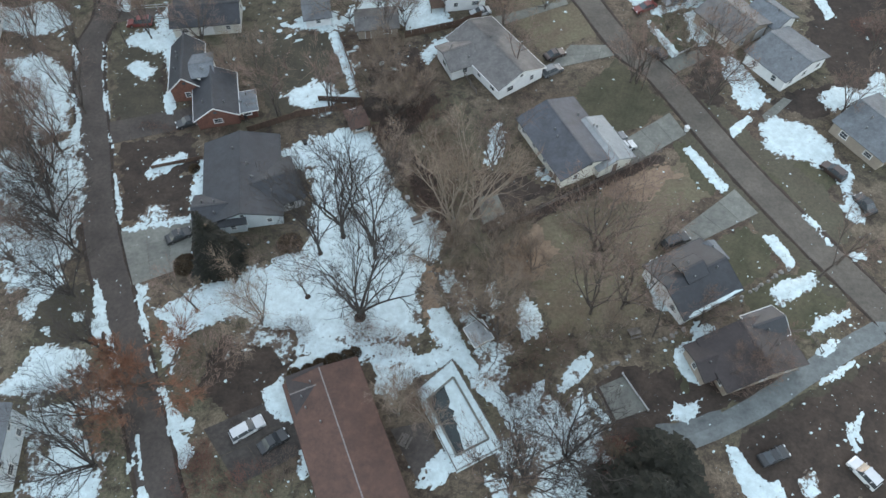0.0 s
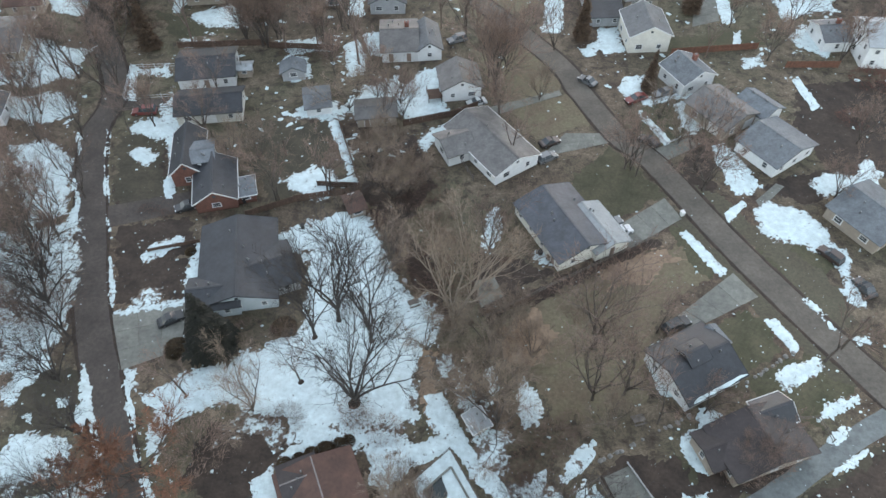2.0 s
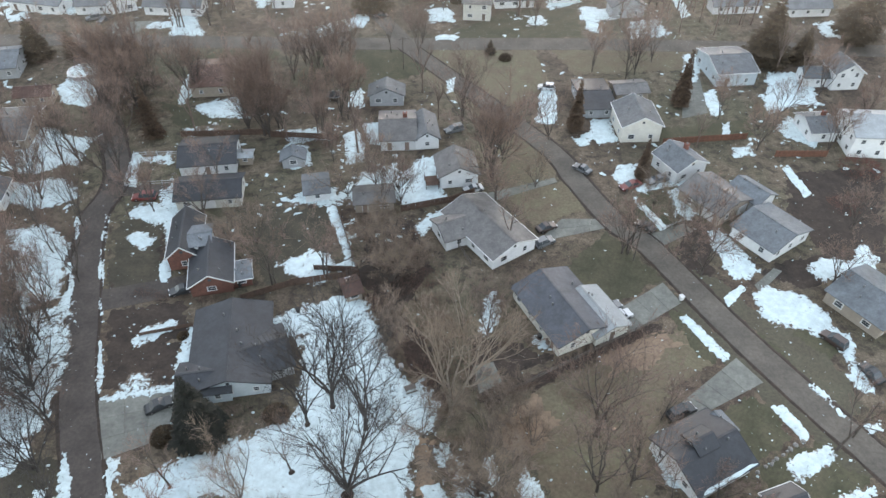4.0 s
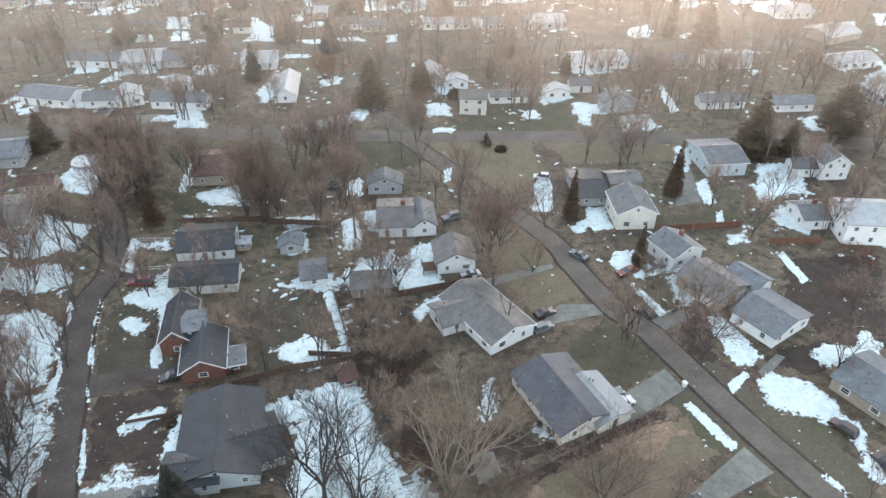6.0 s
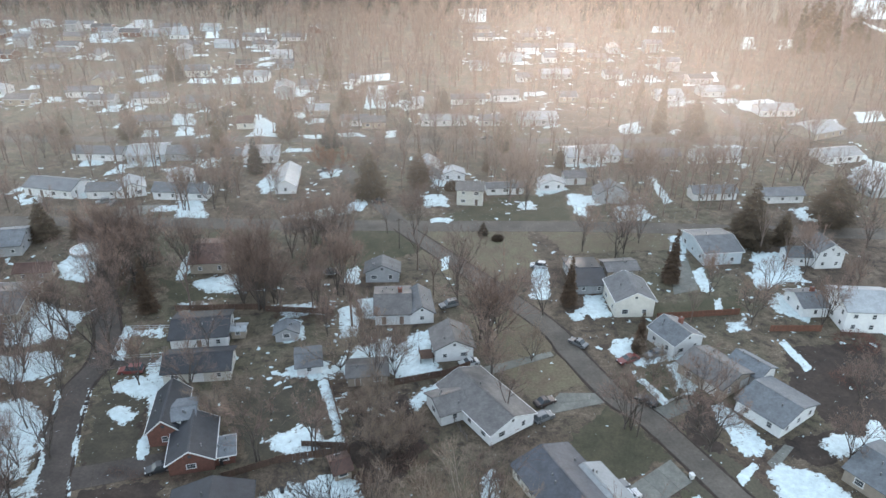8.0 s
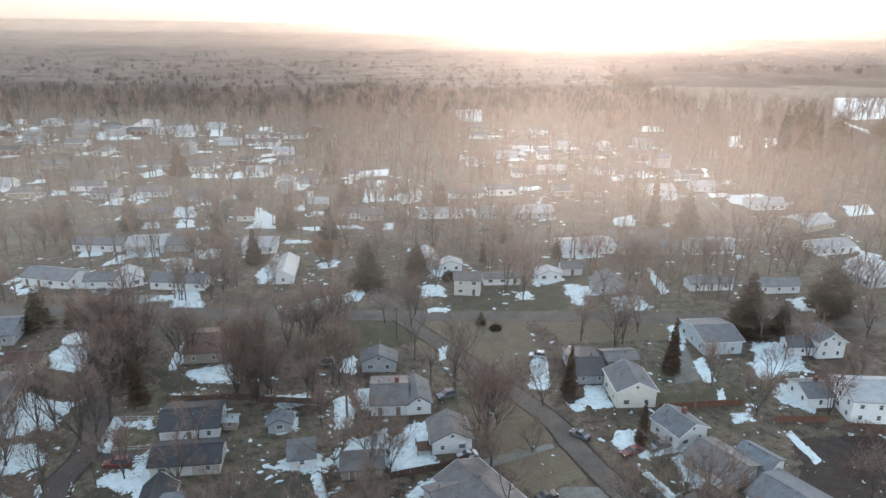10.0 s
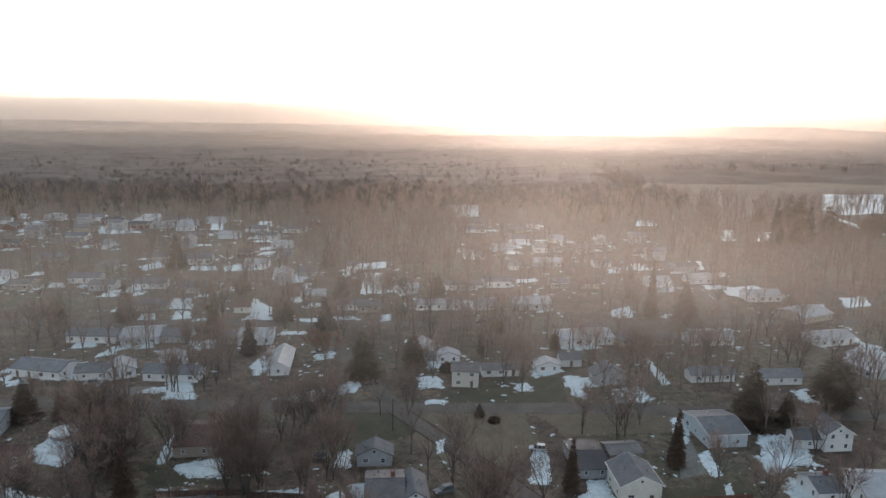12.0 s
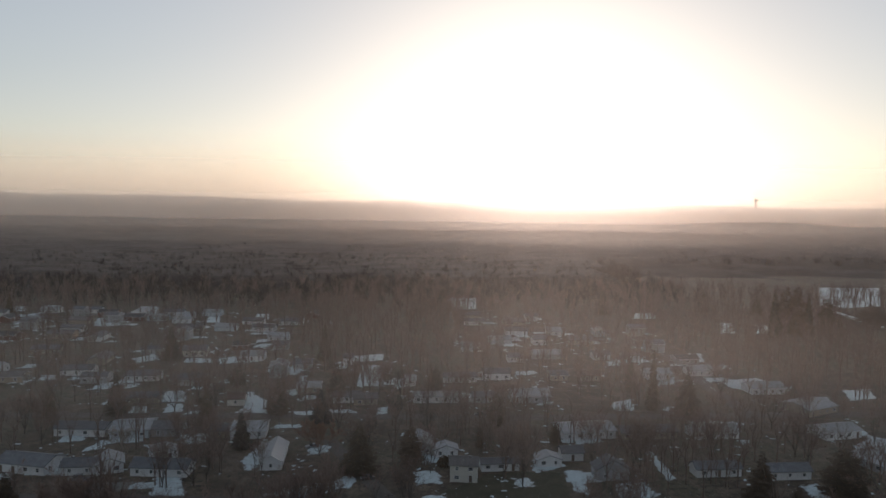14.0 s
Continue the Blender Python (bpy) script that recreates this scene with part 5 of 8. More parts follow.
house('shed', 'shed', 'shed with a snow-covered lid roof', [
    (4.97, 41.05, 2.26, 2.59, 27.22, 1.7, 0.4, 'y', 'tn', 'pale')], 1, False)


# ---- bare trees ----


def family(seeds, label, twig, group, bark=None, **shape):
    kinds = []
    for s in seeds:
        data = bare_tree(10.0, seed=s, **shape)
        k = 10.0 / top_of(data)
        data = ([tuple(c * k for c in p) for p in data[0]], data[1], [tuple(c * k for c in p) for p in data[2]], data[3])
        kinds.append(tree_kind(label, data, twig, group, bark))
    return kinds


BROAD = family((11, 12, 13), "bare broad-crowned tree with dark forking limbs", TWIG, "bare trees", stems=5, spread=0.62, levels=3, twigs=2, bole=0.14, girth=0.019, thick=0.014)
OPEN = family((14, 15, 16), "bare tree with dark spreading limbs above snow", DARK_BARK, "bare trees", DARK_BARK, stems=9, spread=0.56, levels=3, twigs=1, bole=0.08, girth=0.019, thick=0.016, side=0.66, rise=0.10, bend=0.19)
VASE = family((17, 18, 19), "tall bare tree with steep slender limbs", DARK_BARK, "bare trees", DARK_BARK, stems=6, spread=0.34, levels=3, twigs=1, bole=0.16, girth=0.015, thick=0.013, side=0.6, rise=0.11)
LIGHT = family((25, 26, 27), "tall bare tree with thin grey-brown limbs", TWIG, "bare trees", BARK, stems=6, spread=0.42, levels=3, twigs=1, bole=0.14, girth=0.015, thick=0.013, side=0.65, rise=0.10)
TALL = family((21, 22, 23, 24), "bare tall tree with a fine brown crown", TWIG, "bare trees", stems=6, spread=0.38, levels=3, twigs=1, bole=0.10, girth=0.013, thick=0.017, side=0.58, rise=0.13, bend=0.17)
THIN = family((31, 32, 33), "slender bare tree with few limbs", TWIG, "bare trees", stems=3, spread=0.36, levels=2, twigs=3, lean=0.08, girth=0.013, thick=0.013)
BUSH = family((41, 42, 43), "small bare tree with a dense tan crown", PALE_TWIG, "bare trees", stems=7, spread=0.8, levels=2, twigs=8, bole=0.1, girth=0.016)
MID = family((91, 92, 93, 94), "bare tree with a hazy brown crown", FAR_CROWN, "bare trees", BARK, stems=5, spread=0.38, levels=2, twigs=4, thick=0.021, bole=0.12, girth=0.013, side=0.62, rise=0.13, bend=0.18)
GROVE = family((95, 96, 97), "tall bare tree rising in several steep stems", TWIG, "bare trees", stems=7, spread=0.42, levels=2, twigs=5, bole=0.05, girth=0.013, thick=0.02, side=0.6, rise=0.13)
SPRUCE = [conifer(51, wide=3.6), conifer(52, wide=4.2), conifer(53, wide=3.1, tiers=26)]
FIR = [conifer(57, wide=2.7, needle=DARK_NEEDLE)]
ROUND = [conifer(58, wide=3.0, tiers=22, needle=RUSTY_NEEDLE, blunt=0.55), conifer(59, wide=3.0, tiers=22, blunt=0.6)]
YEW = [conifer(56, wide=3.5, needle=DARK_NEEDLE)]
CYPRESS = [conifer(54, wide=1.5, tiers=30, needle=RUSTY_NEEDLE), conifer(55, wide=1.7, tiers=30, needle=RUSTY_NEEDLE)]
TWIG_BUSH = bush("shrub", "bare tangled brown garden shrub", "shrub", 2.0, 2.0, TWIG, 61)
RED_BUSH = bush("shrub", "bare reddish-brown shrub beside a lawn", "shrub", 2.0, 2.0, RED_TWIG, 62)
GREEN_BUSH = bush("shrub", "rounded dark evergreen shrub", "shrub", 2.0, 2.0, HAZED_NEEDLE, 63, n=1500, leaf=0.13)
OAK_BUSH = family((64,), "oak holding its dry orange-brown leaves", OAK_LEAF, "bare trees", stems=8, spread=0.80, levels=3, twigs=4, bole=0.12, girth=0.016, thick=0.026, side=0.7)[0]
SYCAMORE = family((65, 66), "tall pale-barked tree with a wide tan crown", PALE_TWIG, "bare trees", PALE_BARK, stems=6, spread=0.32, levels=3, twigs=2, bole=0.1, girth=0.016, thick=0.014, side=0.6, rise=0.15, bend=0.18)


def thicket(line, half, high):
    """A tangle of bare stems along a line."""
    rng = random.Random(int(line[0][0] * 10))
    v, f = [], []
    for (ax, ay), (bx, by) in zip(line, line[1:]):
        run = math.hypot(bx - ax, by - ay)
        for _ in range(int(run * half * 55)):
            s, o = rng.random(), rng.gauss(0, half * 0.55)
            x, y = ax + (bx - ax) * s - (by - ay) / run * o, ay + (by - ay) * s + (bx - ax) / run * o
            tall = high * (0.55 + 0.6 * noise.noise((x * 0.3, y * 0.3, 4))) * rng.uniform(0.4, 1.0) * max(0.25, 1 - abs(o) / (2 * half))
            d = Vector((rng.uniform(-0.5, 0.5), rng.uniform(-0.5, 0.5), 1.0))
            p = Vector((x, y, tall * rng.uniform(0, 0.6)))
            q = p + d * tall * 0.5
            w = Vector((rng.uniform(-1, 1), rng.uniform(-1, 1), 0)).normalized() * 0.018
            k = len(v)
            v.extend([tuple(p - w), tuple(p + w), tuple(q)])
            f.append((k, k + 1, k + 2))
            g = p.lerp(q, 0.5) + Vector((rng.uniform(-0.5, 0.5), rng.uniform(-0.5, 0.5), rng.uniform(0, 0.5)))
            h = p.lerp(q, 0.5)
            k = len(v)
            v.extend([tuple(h - w), tuple(h + w), tuple(g)])
            f.append((k, k + 1, k + 2))
    return tagged(new("thicket", mesh_of("thicket", v, f, BRUSH)), "tangled thicket of bare brown brush", "thicket", "thickets", "stuff")



place(random.choice(OPEN), -12.4, 44.9, 2.35)
place(random.choice(VASE), -15.9, 59.1, 2.55)
place(random.choice(VASE), -10.6, 55.2, 2.4)
place(random.choice(VASE), -19.3, 56.0, 2.0)
place(random.choice(THIN), -20.6, 48.3, 1.4)
place(random.choice(THIN), -36.9, 46.2, 1.23)
place(random.choice(BUSH), -26.9, 43.7, 1.61)
place(random.choice(SYCAMORE), 2.0, 57.4, 2.7)
place(random.choice(BUSH), 7.5, 53.3, 1.26)
place(random.choice(BUSH), 10.8, 56.4, 1.09)
place(random.choice(BUSH), 13.6, 52.2, 0.98)
place(random.choice(BUSH), -12.5, 91.0, 1.32)
place(random.choice(BUSH), -8.2, 85.4, 1.21)
place(random.choice(BUSH), -4.7, 86.7, 1.08)
place(random.choice(BUSH), -9.6, 96.8, 1.06)
place(random.choice(TALL), -66.7, 54.5, 1.54)
place(random.choice(BROAD), -73.7, 73.6, 1.40)
place(random.choice(TALL), -64.7, 67.5, 1.43)
place(random.choice(THIN), -57.3, 55.9, 1.46)
place(random.choice(TALL), -73.7, 86.5, 1.34)
place(random.choice(THIN), -71.6, 93.5, 1.44)
place(random.choice(THIN), -37.6, 91.5, 1.07)
place(random.choice(BUSH), -34.0, 95.8, 1.06)
place(random.choice(BROAD), 48.0, 91.4, 1.06)
place(random.choice(BROAD), 71.7, 84.0, 1.20)
place(random.choice(THIN), 33.5, 56.0, 1.37)
place(random.choice(THIN), -44.8, 31.1, 1.56)
place(random.choice(LIGHT), 23.3, 53.3, 2.6)
place(random.choice(LIGHT), 21.8, 44.8, 2.1)
place(random.choice(LIGHT), 26.6, 45.6, 2.1)
place(random.choice(THIN), -28.5, 84.4, 1.46)
place(random.choice(THIN), -19.7, 86.9, 1.23)
place(random.choice(THIN), 36.2, 92.7, 1.27)
place(random.choice(OPEN), -62.5, 62.7, 1.90)
place(random.choice(OPEN), -56.2, 48.9, 1.59)
place(random.choice(TALL), -65.6, 59.7, 1.36)
place(random.choice(OPEN), -48.6, 30.3, 1.40)
place(random.choice(OPEN), -46.4, 23.4, 1.90)
place(random.choice(OPEN), 10.4, 20.8, 1.90)
place(random.choice(OPEN), 15.8, 23.3, 1.90)
place(random.choice(TALL), 8.1, 19.5, 1.90)
place(random.choice(SYCAMORE), -6.4, 29.7, 1.40)
place(random.choice(BUSH), 7.8, 40.9, 1.71)
place(random.choice(BUSH), 23.4, 40.7, 1.09)
place(random.choice(BUSH), -2.1, 53.5, 1.26)
place(random.choice(BUSH), 5.4, 44.6, 1.51)
place(random.choice(BUSH), -7.8, 68.9, 1.41)
place(random.choice(THIN), 57.7, 50.6, 1.69)
place(random.choice(TALL), 8.4, 72.2, 1.75)
place(random.choice(BROAD), -38.9, 132.5, 1.85)
place(random.choice(TALL), -43.0, 135.2, 1.55)
place(random.choice(TALL), -35.2, 135.1, 1.55)
place(random.choice(TALL), -29.3, 157.1, 1.77)
place(random.choice(BROAD), -26.1, 159.3, 1.80)
place(random.choice(THIN), -19.9, 142.5, 1.41)
place(random.choice(BROAD), 12.0, 114.8, 1.90)
place(random.choice(TALL), 6.8, 136.4, 1.71)
place(random.choice(TALL), -10.5, 106.3, 1.40)
place(random.choice(TALL), -6.9, 107.5, 1.31)
place(random.choice(THIN), 36.1, 91.8, 1.61)
place(random.choice(BROAD), 48.3, 86.3, 1.87)
place(random.choice(TALL), -77.4, 100.7, 1.62)
place(random.choice(TALL), -69.1, 101.4, 1.80)
place(random.choice(TALL), -66.8, 117.6, 1.90)
place(random.choice(BROAD), -69.6, 131.1, 1.90)
place(random.choice(TALL), -69.8, 142.7, 1.83)
place(random.choice(TALL), -59.1, 151.4, 1.66)
place(random.choice(BROAD), -77.3, 147.7, 1.90)
place(random.choice(TALL), -83.0, 150.4, 1.72)
place(random.choice(THIN), -60.9, 103.8, 1.24)
place(random.choice(BROAD), -45.8, 103.6, 1.31)
place(random.choice(BUSH), -39.4, 96.9, 1.11)
place(random.choice(TALL), -66.3, 68.8, 1.26)
place(random.choice(BROAD), -75.6, 80.0, 1.49)
place(random.choice(BUSH), 46.8, 99.0, 1.11)
place(random.choice(BUSH), 21.1, 112.6, 0.92)
place(random.choice(TALL), 26.1, 129.8, 1.54)
place(random.choice(BROAD), 81.8, 138.2, 1.30)
place(random.choice(BUSH), 75.6, 133.6, 0.88)
place(random.choice(BUSH), -8.5, 84.5, 1.11)
place(random.choice(TALL), -68.2, 84.0, 1.24)
place(random.choice(BUSH), 44.4, 105.9, 1.12)
place(random.choice(BROAD), 81.6, 98.5, 1.37)
place(random.choice(THIN), 13.7, 94.6, 1.37)
place(random.choice(BROAD), -26.4, 160.6, 1.90)
place(random.choice(TALL), -30.2, 163.2, 1.81)
place(random.choice(TALL), -2.8, 177.4, 1.57)
place(random.choice(BROAD), 11.1, 120.5, 1.90)
place(random.choice(TALL), 15.0, 122.6, 1.90)
place(random.choice(BROAD), 54.6, 169.8, 1.71)
place(random.choice(TALL), 58.4, 166.3, 1.69)
place(random.choice(THIN), -49.2, 198.1, 1.13)
place(random.choice(TALL), 3.2, 257.4, 1.68)
place(random.choice(TALL), 17.5, 254.0, 1.34)
place(random.choice(TALL), 29.7, 187.2, 1.54)
place(random.choice(BROAD), 123.8, 212.7, 1.79)
place(random.choice(BROAD), -64.5, 189.4, 1.90)
place(random.choice(TALL), -62.2, 193.7, 1.47)
place(random.choice(TALL), -34.0, 234.5, 1.67)
place(random.choice(TALL), -140.0, 263.5, 1.90)
place(random.choice(BROAD), -136.8, 234.1, 1.65)
place(random.choice(BROAD), -94.7, 260.3, 1.57)
place(random.choice(BROAD), 131.1, 241.4, 1.90)
place(random.choice(TALL), 131.5, 285.4, 1.90)
place(random.choice(BROAD), -44.3, 145.2, 1.90)
place(random.choice(TALL), -40.1, 145.1, 1.90)
place(random.choice(BROAD), -75.2, 140.0, 1.90)
place(random.choice(BROAD), -71.9, 145.3, 1.90)
place(random.choice(TALL), -77.1, 135.0, 1.90)

place(random.choice(TALL), -26.1, 160.3, 2.20)
place(random.choice(TALL), -31.5, 161.6, 1.70)
place(random.choice(GROVE), 12.5, 115.7, 2.40)
place(random.choice(TALL), 6.8, 142.7, 1.80)
place(random.choice(TALL), -3.9, 171.4, 1.80)
place(random.choice(GROVE), -37.7, 132.0, 2.40)
place(random.choice(GROVE), -42.6, 133.9, 2.10)
place(random.choice(TALL), -36.1, 135.4, 2.00)
place(random.choice(GROVE), -76.3, 151.7, 2.40)
place(random.choice(GROVE), -81.6, 154.6, 2.20)
place(random.choice(TALL), -70.8, 148.8, 1.90)
place(random.choice(TALL), -61.7, 152.7, 1.80)
place(random.choice(TALL), -58.6, 150.4, 1.70)
place(random.choice(LIGHT), -80.3, 109.6, 2.00)
place(random.choice(LIGHT), -87.8, 116.3, 2.00)
place(random.choice(LIGHT), -76.6, 121.4, 1.90)
place(random.choice(LIGHT), -80.2, 121.2, 1.70)
place(random.choice(LIGHT), -69.2, 116.2, 1.80)
place(random.choice(TALL), 52.5, 159.8, 2.00)
place(random.choice(TALL), 49.6, 157.3, 1.70)
place(random.choice(BROAD), 51.6, 99.8, 1.30)
place(random.choice(LIGHT), -64.2, 86.2, 1.60)
place(random.choice(LIGHT), -65.5, 72.5, 1.70)
place(random.choice(THIN), -29.4, 85.1, 1.60)
place(random.choice(THIN), -20.3, 87.0, 1.70)
place(random.choice(THIN), -44.9, 113.9, 1.50)
place(random.choice(BROAD), 72.5, 125.4, 1.30)
place(random.choice(BROAD), 120.9, 163.2, 1.60)
place(random.choice(GROVE), 31.5, 197.4, 2.00)
place(random.choice(GROVE), 66.2, 201.7, 1.90)
place(random.choice(GROVE), -64.6, 204.3, 2.00)
place(random.choice(TALL), -74.7, 208.9, 2.00)
place(random.choice(TALL), -21.9, 206.4, 1.90)
place(random.choice(THIN), -11.4, 172.4, 1.40)
place(random.choice(BROAD), 35.1, 92.2, 1.40)
place(random.choice(BUSH), -12.4, 113.6, 1.20)
place(random.choice(BUSH), -7.6, 111.6, 1.10)
place(random.choice(BUSH), -17.9, 109.8, 1.10)
place(random.choice(TALL), 141.3, 303.4, 1.80)
place(random.choice(BROAD), 125.2, 207.7, 1.60)
place(random.choice(LIGHT), -71.3, 79.0, 1.90)
place(random.choice(LIGHT), -65.8, 77.0, 2.00)
place(random.choice(LIGHT), -64.7, 69.0, 1.90)
place(random.choice(VASE), -57.7, 56.8, 1.80)
place(random.choice(TALL), -77.1, 90.1, 1.60)
place(random.choice(VASE), -49.4, 39.7, 1.70)

# ---- evergreens ----
place(random.choice(FIR), -34.3, 54.0, 1.50)
place(random.choice(YEW), 26.8, 20.6, 1.70)
place(random.choice(YEW), 23.8, 16.8, 1.70)
place(random.choice(SPRUCE), 88.8, 166.8, 1.86)
place(random.choice(SPRUCE), 98.4, 166.1, 1.00)
place(ROUND[1], 117.0, 176.0, 2.30, None, 1.65)
place(random.choice(SPRUCE), -96.9, 171.1, 0.79)
place(random.choice(SPRUCE), -18.3, 200.4, 1.57)
place(random.choice(SPRUCE), 15.6, 171.7, 0.41)
place(random.choice(CYPRESS), 20.3, 220.5, 0.96)
place(random.choice(SPRUCE), 46.9, 226.1, 0.78)
place(random.choice(CYPRESS), 60.1, 144.5, 1.50)
place(random.choice(CYPRESS), 32.8, 134.2, 1.31)
place(random.choice(CYPRESS), 44.3, 116.1, 0.99)
place(random.choice(CYPRESS), -63.9, 132.1, 1.48)
place(random.choice(SPRUCE), -105.8, 170.2, 1.21)

place(random.choice(SPRUCE), -138.5, 253.1, 0.92, None, 1.26)
place(random.choice(SPRUCE), -115.8, 258.0, 1.31, None, 1.52)
place(random.choice(SPRUCE), -127.8, 350.0, 1.57, None, 1.77)
place(random.choice(CYPRESS), -91.4, 289.1, 1.25, None, 0.99)
place(random.choice(ROUND), -81.1, 298.9, 1.38, None, 0.86)
place(random.choice(SPRUCE), -54.2, 256.4, 0.99, None, 1.42)
place(random.choice(ROUND), -139.4, 327.4, 1.18, None, 0.49)
place(random.choice(SPRUCE), -49.2, 351.5, 1.00, None, 1.93)
place(random.choice(SPRUCE), 7.5, 296.3, 0.96, None, 1.14)
place(random.choice(SPRUCE), 105.5, 257.4, 1.56, None, 1.77)
place(random.choice(SPRUCE), 94.3, 265.3, 0.86, None, 2.52)
place(random.choice(SPRUCE), 94.1, 293.7, 0.98, None, 1.58)
place(random.choice(SPRUCE), 225.9, 419.6, 1.48, None, 3.28)
place(random.choice(ROUND), 238.5, 429.5, 2.23, None, 3.35)
place(random.choice(ROUND), 244.1, 425.8, 2.35, None, 3.40)
place(random.choice(SPRUCE), 253.9, 430.0, 1.31, None, 2.87)
place(random.choice(ROUND), 259.8, 418.9, 2.04, None, 2.72)
place(random.choice(ROUND), 318.2, 461.4, 3.43, None, 1.74)
place(random.choice(SPRUCE), 273.2, 426.9, 1.10, None, 1.57)
place(random.choice(SPRUCE), 225.6, 527.3, 1.60, None, 1.98)
place(random.choice(SPRUCE), 140.2, 511.9, 1.55, None, 2.05)
place(random.choice(SPRUCE), -291.4, 490.4, 0.91, None, 1.58)
place(random.choice(SPRUCE), 264.3, 518.1, 1.45, None, 1.54)

# ---- shrubs ----
place(GREEN_BUSH, -21.4, 35.9, 0.50, None, 0.50)
place(GREEN_BUSH, -19.5, 36.5, 0.50, None, 0.50)
place(GREEN_BUSH, -17.9, 37.3, 0.50, None, 0.50)
place(GREEN_BUSH, -15.8, 38.0, 0.50, None, 0.50)
place(GREEN_BUSH, -14.2, 38.6, 0.50, None, 0.50)
place(GREEN_BUSH, -12.9, 39.0, 0.50, None, 0.50)
place(GREEN_BUSH, -24.3, 57.8, 1.00, None, 0.55)
place(TWIG_BUSH, -12.1, 42.1, 1.00, None, 0.60)
place(TWIG_BUSH, -29.9, 57.0, 1.20, None, 0.70)
place(GREEN_BUSH, -40.1, 54.1, 1.00, None, 0.80)
place(GREEN_BUSH, -42.2, 73.1, 0.50, None, 0.50)
place(TWIG_BUSH, 16.0, 70.9, 0.60, None, 0.50)
place(OAK_BUSH, -41.3, 33.9, 1.75, None, 1.25)
place(TWIG_BUSH, -33.9, 38.0, 2.10, None, 1.75)
place(RED_BUSH, -32.9, 21.4, 1.60, None, 1.50)
place(RED_BUSH, -25.7, 19.9, 1.75, None, 1.50)
place(TWIG_BUSH, -5.3, 33.4, 1.30, None, 1.10)
place(RED_BUSH, -3.3, 31.3, 1.00, None, 1.00)
place(RED_BUSH, 22.6, 23.2, 1.60, None, 1.50)
place(TWIG_BUSH, -12.2, 43.5, 1.20, None, 1.00)
place(TWIG_BUSH, -7.9, 40.3, 1.20, None, 0.90)
place(TWIG_BUSH, -24.5, 56.9, 1.00, None, 0.75)
place(TWIG_BUSH, -22.1, 42.3, 1.30, None, 0.50)
place(TWIG_BUSH, -45.1, 27.5, 1.50, None, 1.10)
place(RED_BUSH, -33.1, 24.3, 1.10, None, 1.10)
place(TWIG_BUSH, -21.7, 23.4, 1.20, None, 0.80)
place(GREEN_BUSH, -16.0, 37.7, 0.70, None, 0.50)
place(GREEN_BUSH, -32.2, 74.1, 0.60, None, 0.45)
place(TWIG_BUSH, 15.8, 39.0, 1.40, None, 1.10)
place(TWIG_BUSH, 18.5, 40.8, 1.10, None, 0.80)
place(TWIG_BUSH, -7.6, 58.8, 0.90, None, 0.75)
place(TWIG_BUSH, -14.0, 61.6, 1.10, None, 0.90)
place(TWIG_BUSH, -65.4, 47.5, 1.30, None, 1.00)
place(TWIG_BUSH, -71.3, 78.5, 1.60, None, 1.25)
place(TWIG_BUSH, 40.3, 35.3, 1.70, None, 1.30)
place(TWIG_BUSH, 44.5, 36.1, 1.70, None, 1.20)
place(TWIG_BUSH, -62.2, 65.3, 1.00, None, 0.75)
place(TWIG_BUSH, -76.5, 89.8, 1.30, None, 1.10)
place(TWIG_BUSH, -71.3, 155.5, 1.25, None, 1.75)
place(TWIG_BUSH, 19.7, 168.6, 0.80, None, 0.90)
place(GREEN_BUSH, 19.3, 168.2, 0.85, None, 0.90)
place(GREEN_BUSH, 8.0, 205.1, 1.30, None, 1.70)
place(TWIG_BUSH, 1.6, 205.1, 1.00, None, 1.20)
place(RED_BUSH, 92.1, 117.4, 2.10, None, 1.30)
place(RED_BUSH, 83.4, 105.3, 1.50, None, 0.80)
place(BROAD[0], 40.4, 35.2, 0.95)
place(BROAD[1], 44.2, 35.6, 1.05)
place(BROAD[2], 37.5, 42.5, 0.9)
place(THIN[0], 30.5, 41.0, 1.2)
place(SYCAMORE[0], -1.6, 27.6, 1.15)
thicket([(-2.13, 81.24), (0.75, 72.35), (2.47, 63.01)], 6.0, 3.0)
thicket([(-14.93, 96.9), (-9.86, 106.12)], 4.0, 3.0)
thicket([(11.17, 69.78), (9.93, 82.36)], 2.0, 2.0)
thicket([(-70.61, 69.92), (-66.28, 61.87), (-60.46, 57.48)], 6.0, 3.0)
thicket([(20.38, 58.37), (31.84, 68.26)], 4, 1.0)
thicket([(-18.78, 42.21), (-23.87, 43.2), (-30.31, 41.47)], 2.0, 0.7)
thicket([(-86.97, 167.0), (-75.28, 147.71), (-67.08, 137.87)], 6, 3.5)
thicket([(-46.95, 142.36), (-36.57, 144.68)], 5, 3)
thicket([(-34.54, 130.62), (-21.58, 128.26)], 3, 2.4)
thicket([(-53.61, 83.45), (-45.14, 81.32), (-36.21, 81.83)], 1.5, 1.0)
thicket([(-12.22, 83.41), (-7.94, 73.72), (-4.01, 66.51), (1.43, 56.54)], 3.2, 3.0)
thicket([(-8.52, 96.78), (-5.23, 89.46), (-2.13, 82.57)], 6.5, 4.0)
thicket([(1.37, 53.44), (2.95, 46.54), (5.28, 40.97)], 3.0, 2.4)
thicket([(7.94, 44.59), (12.42, 37.35), (15.5, 35.6)], 4.0, 2.2)
thicket([(8.88, 32.36), (16.25, 27.48), (20.07, 21.45)], 4.6, 3.2)
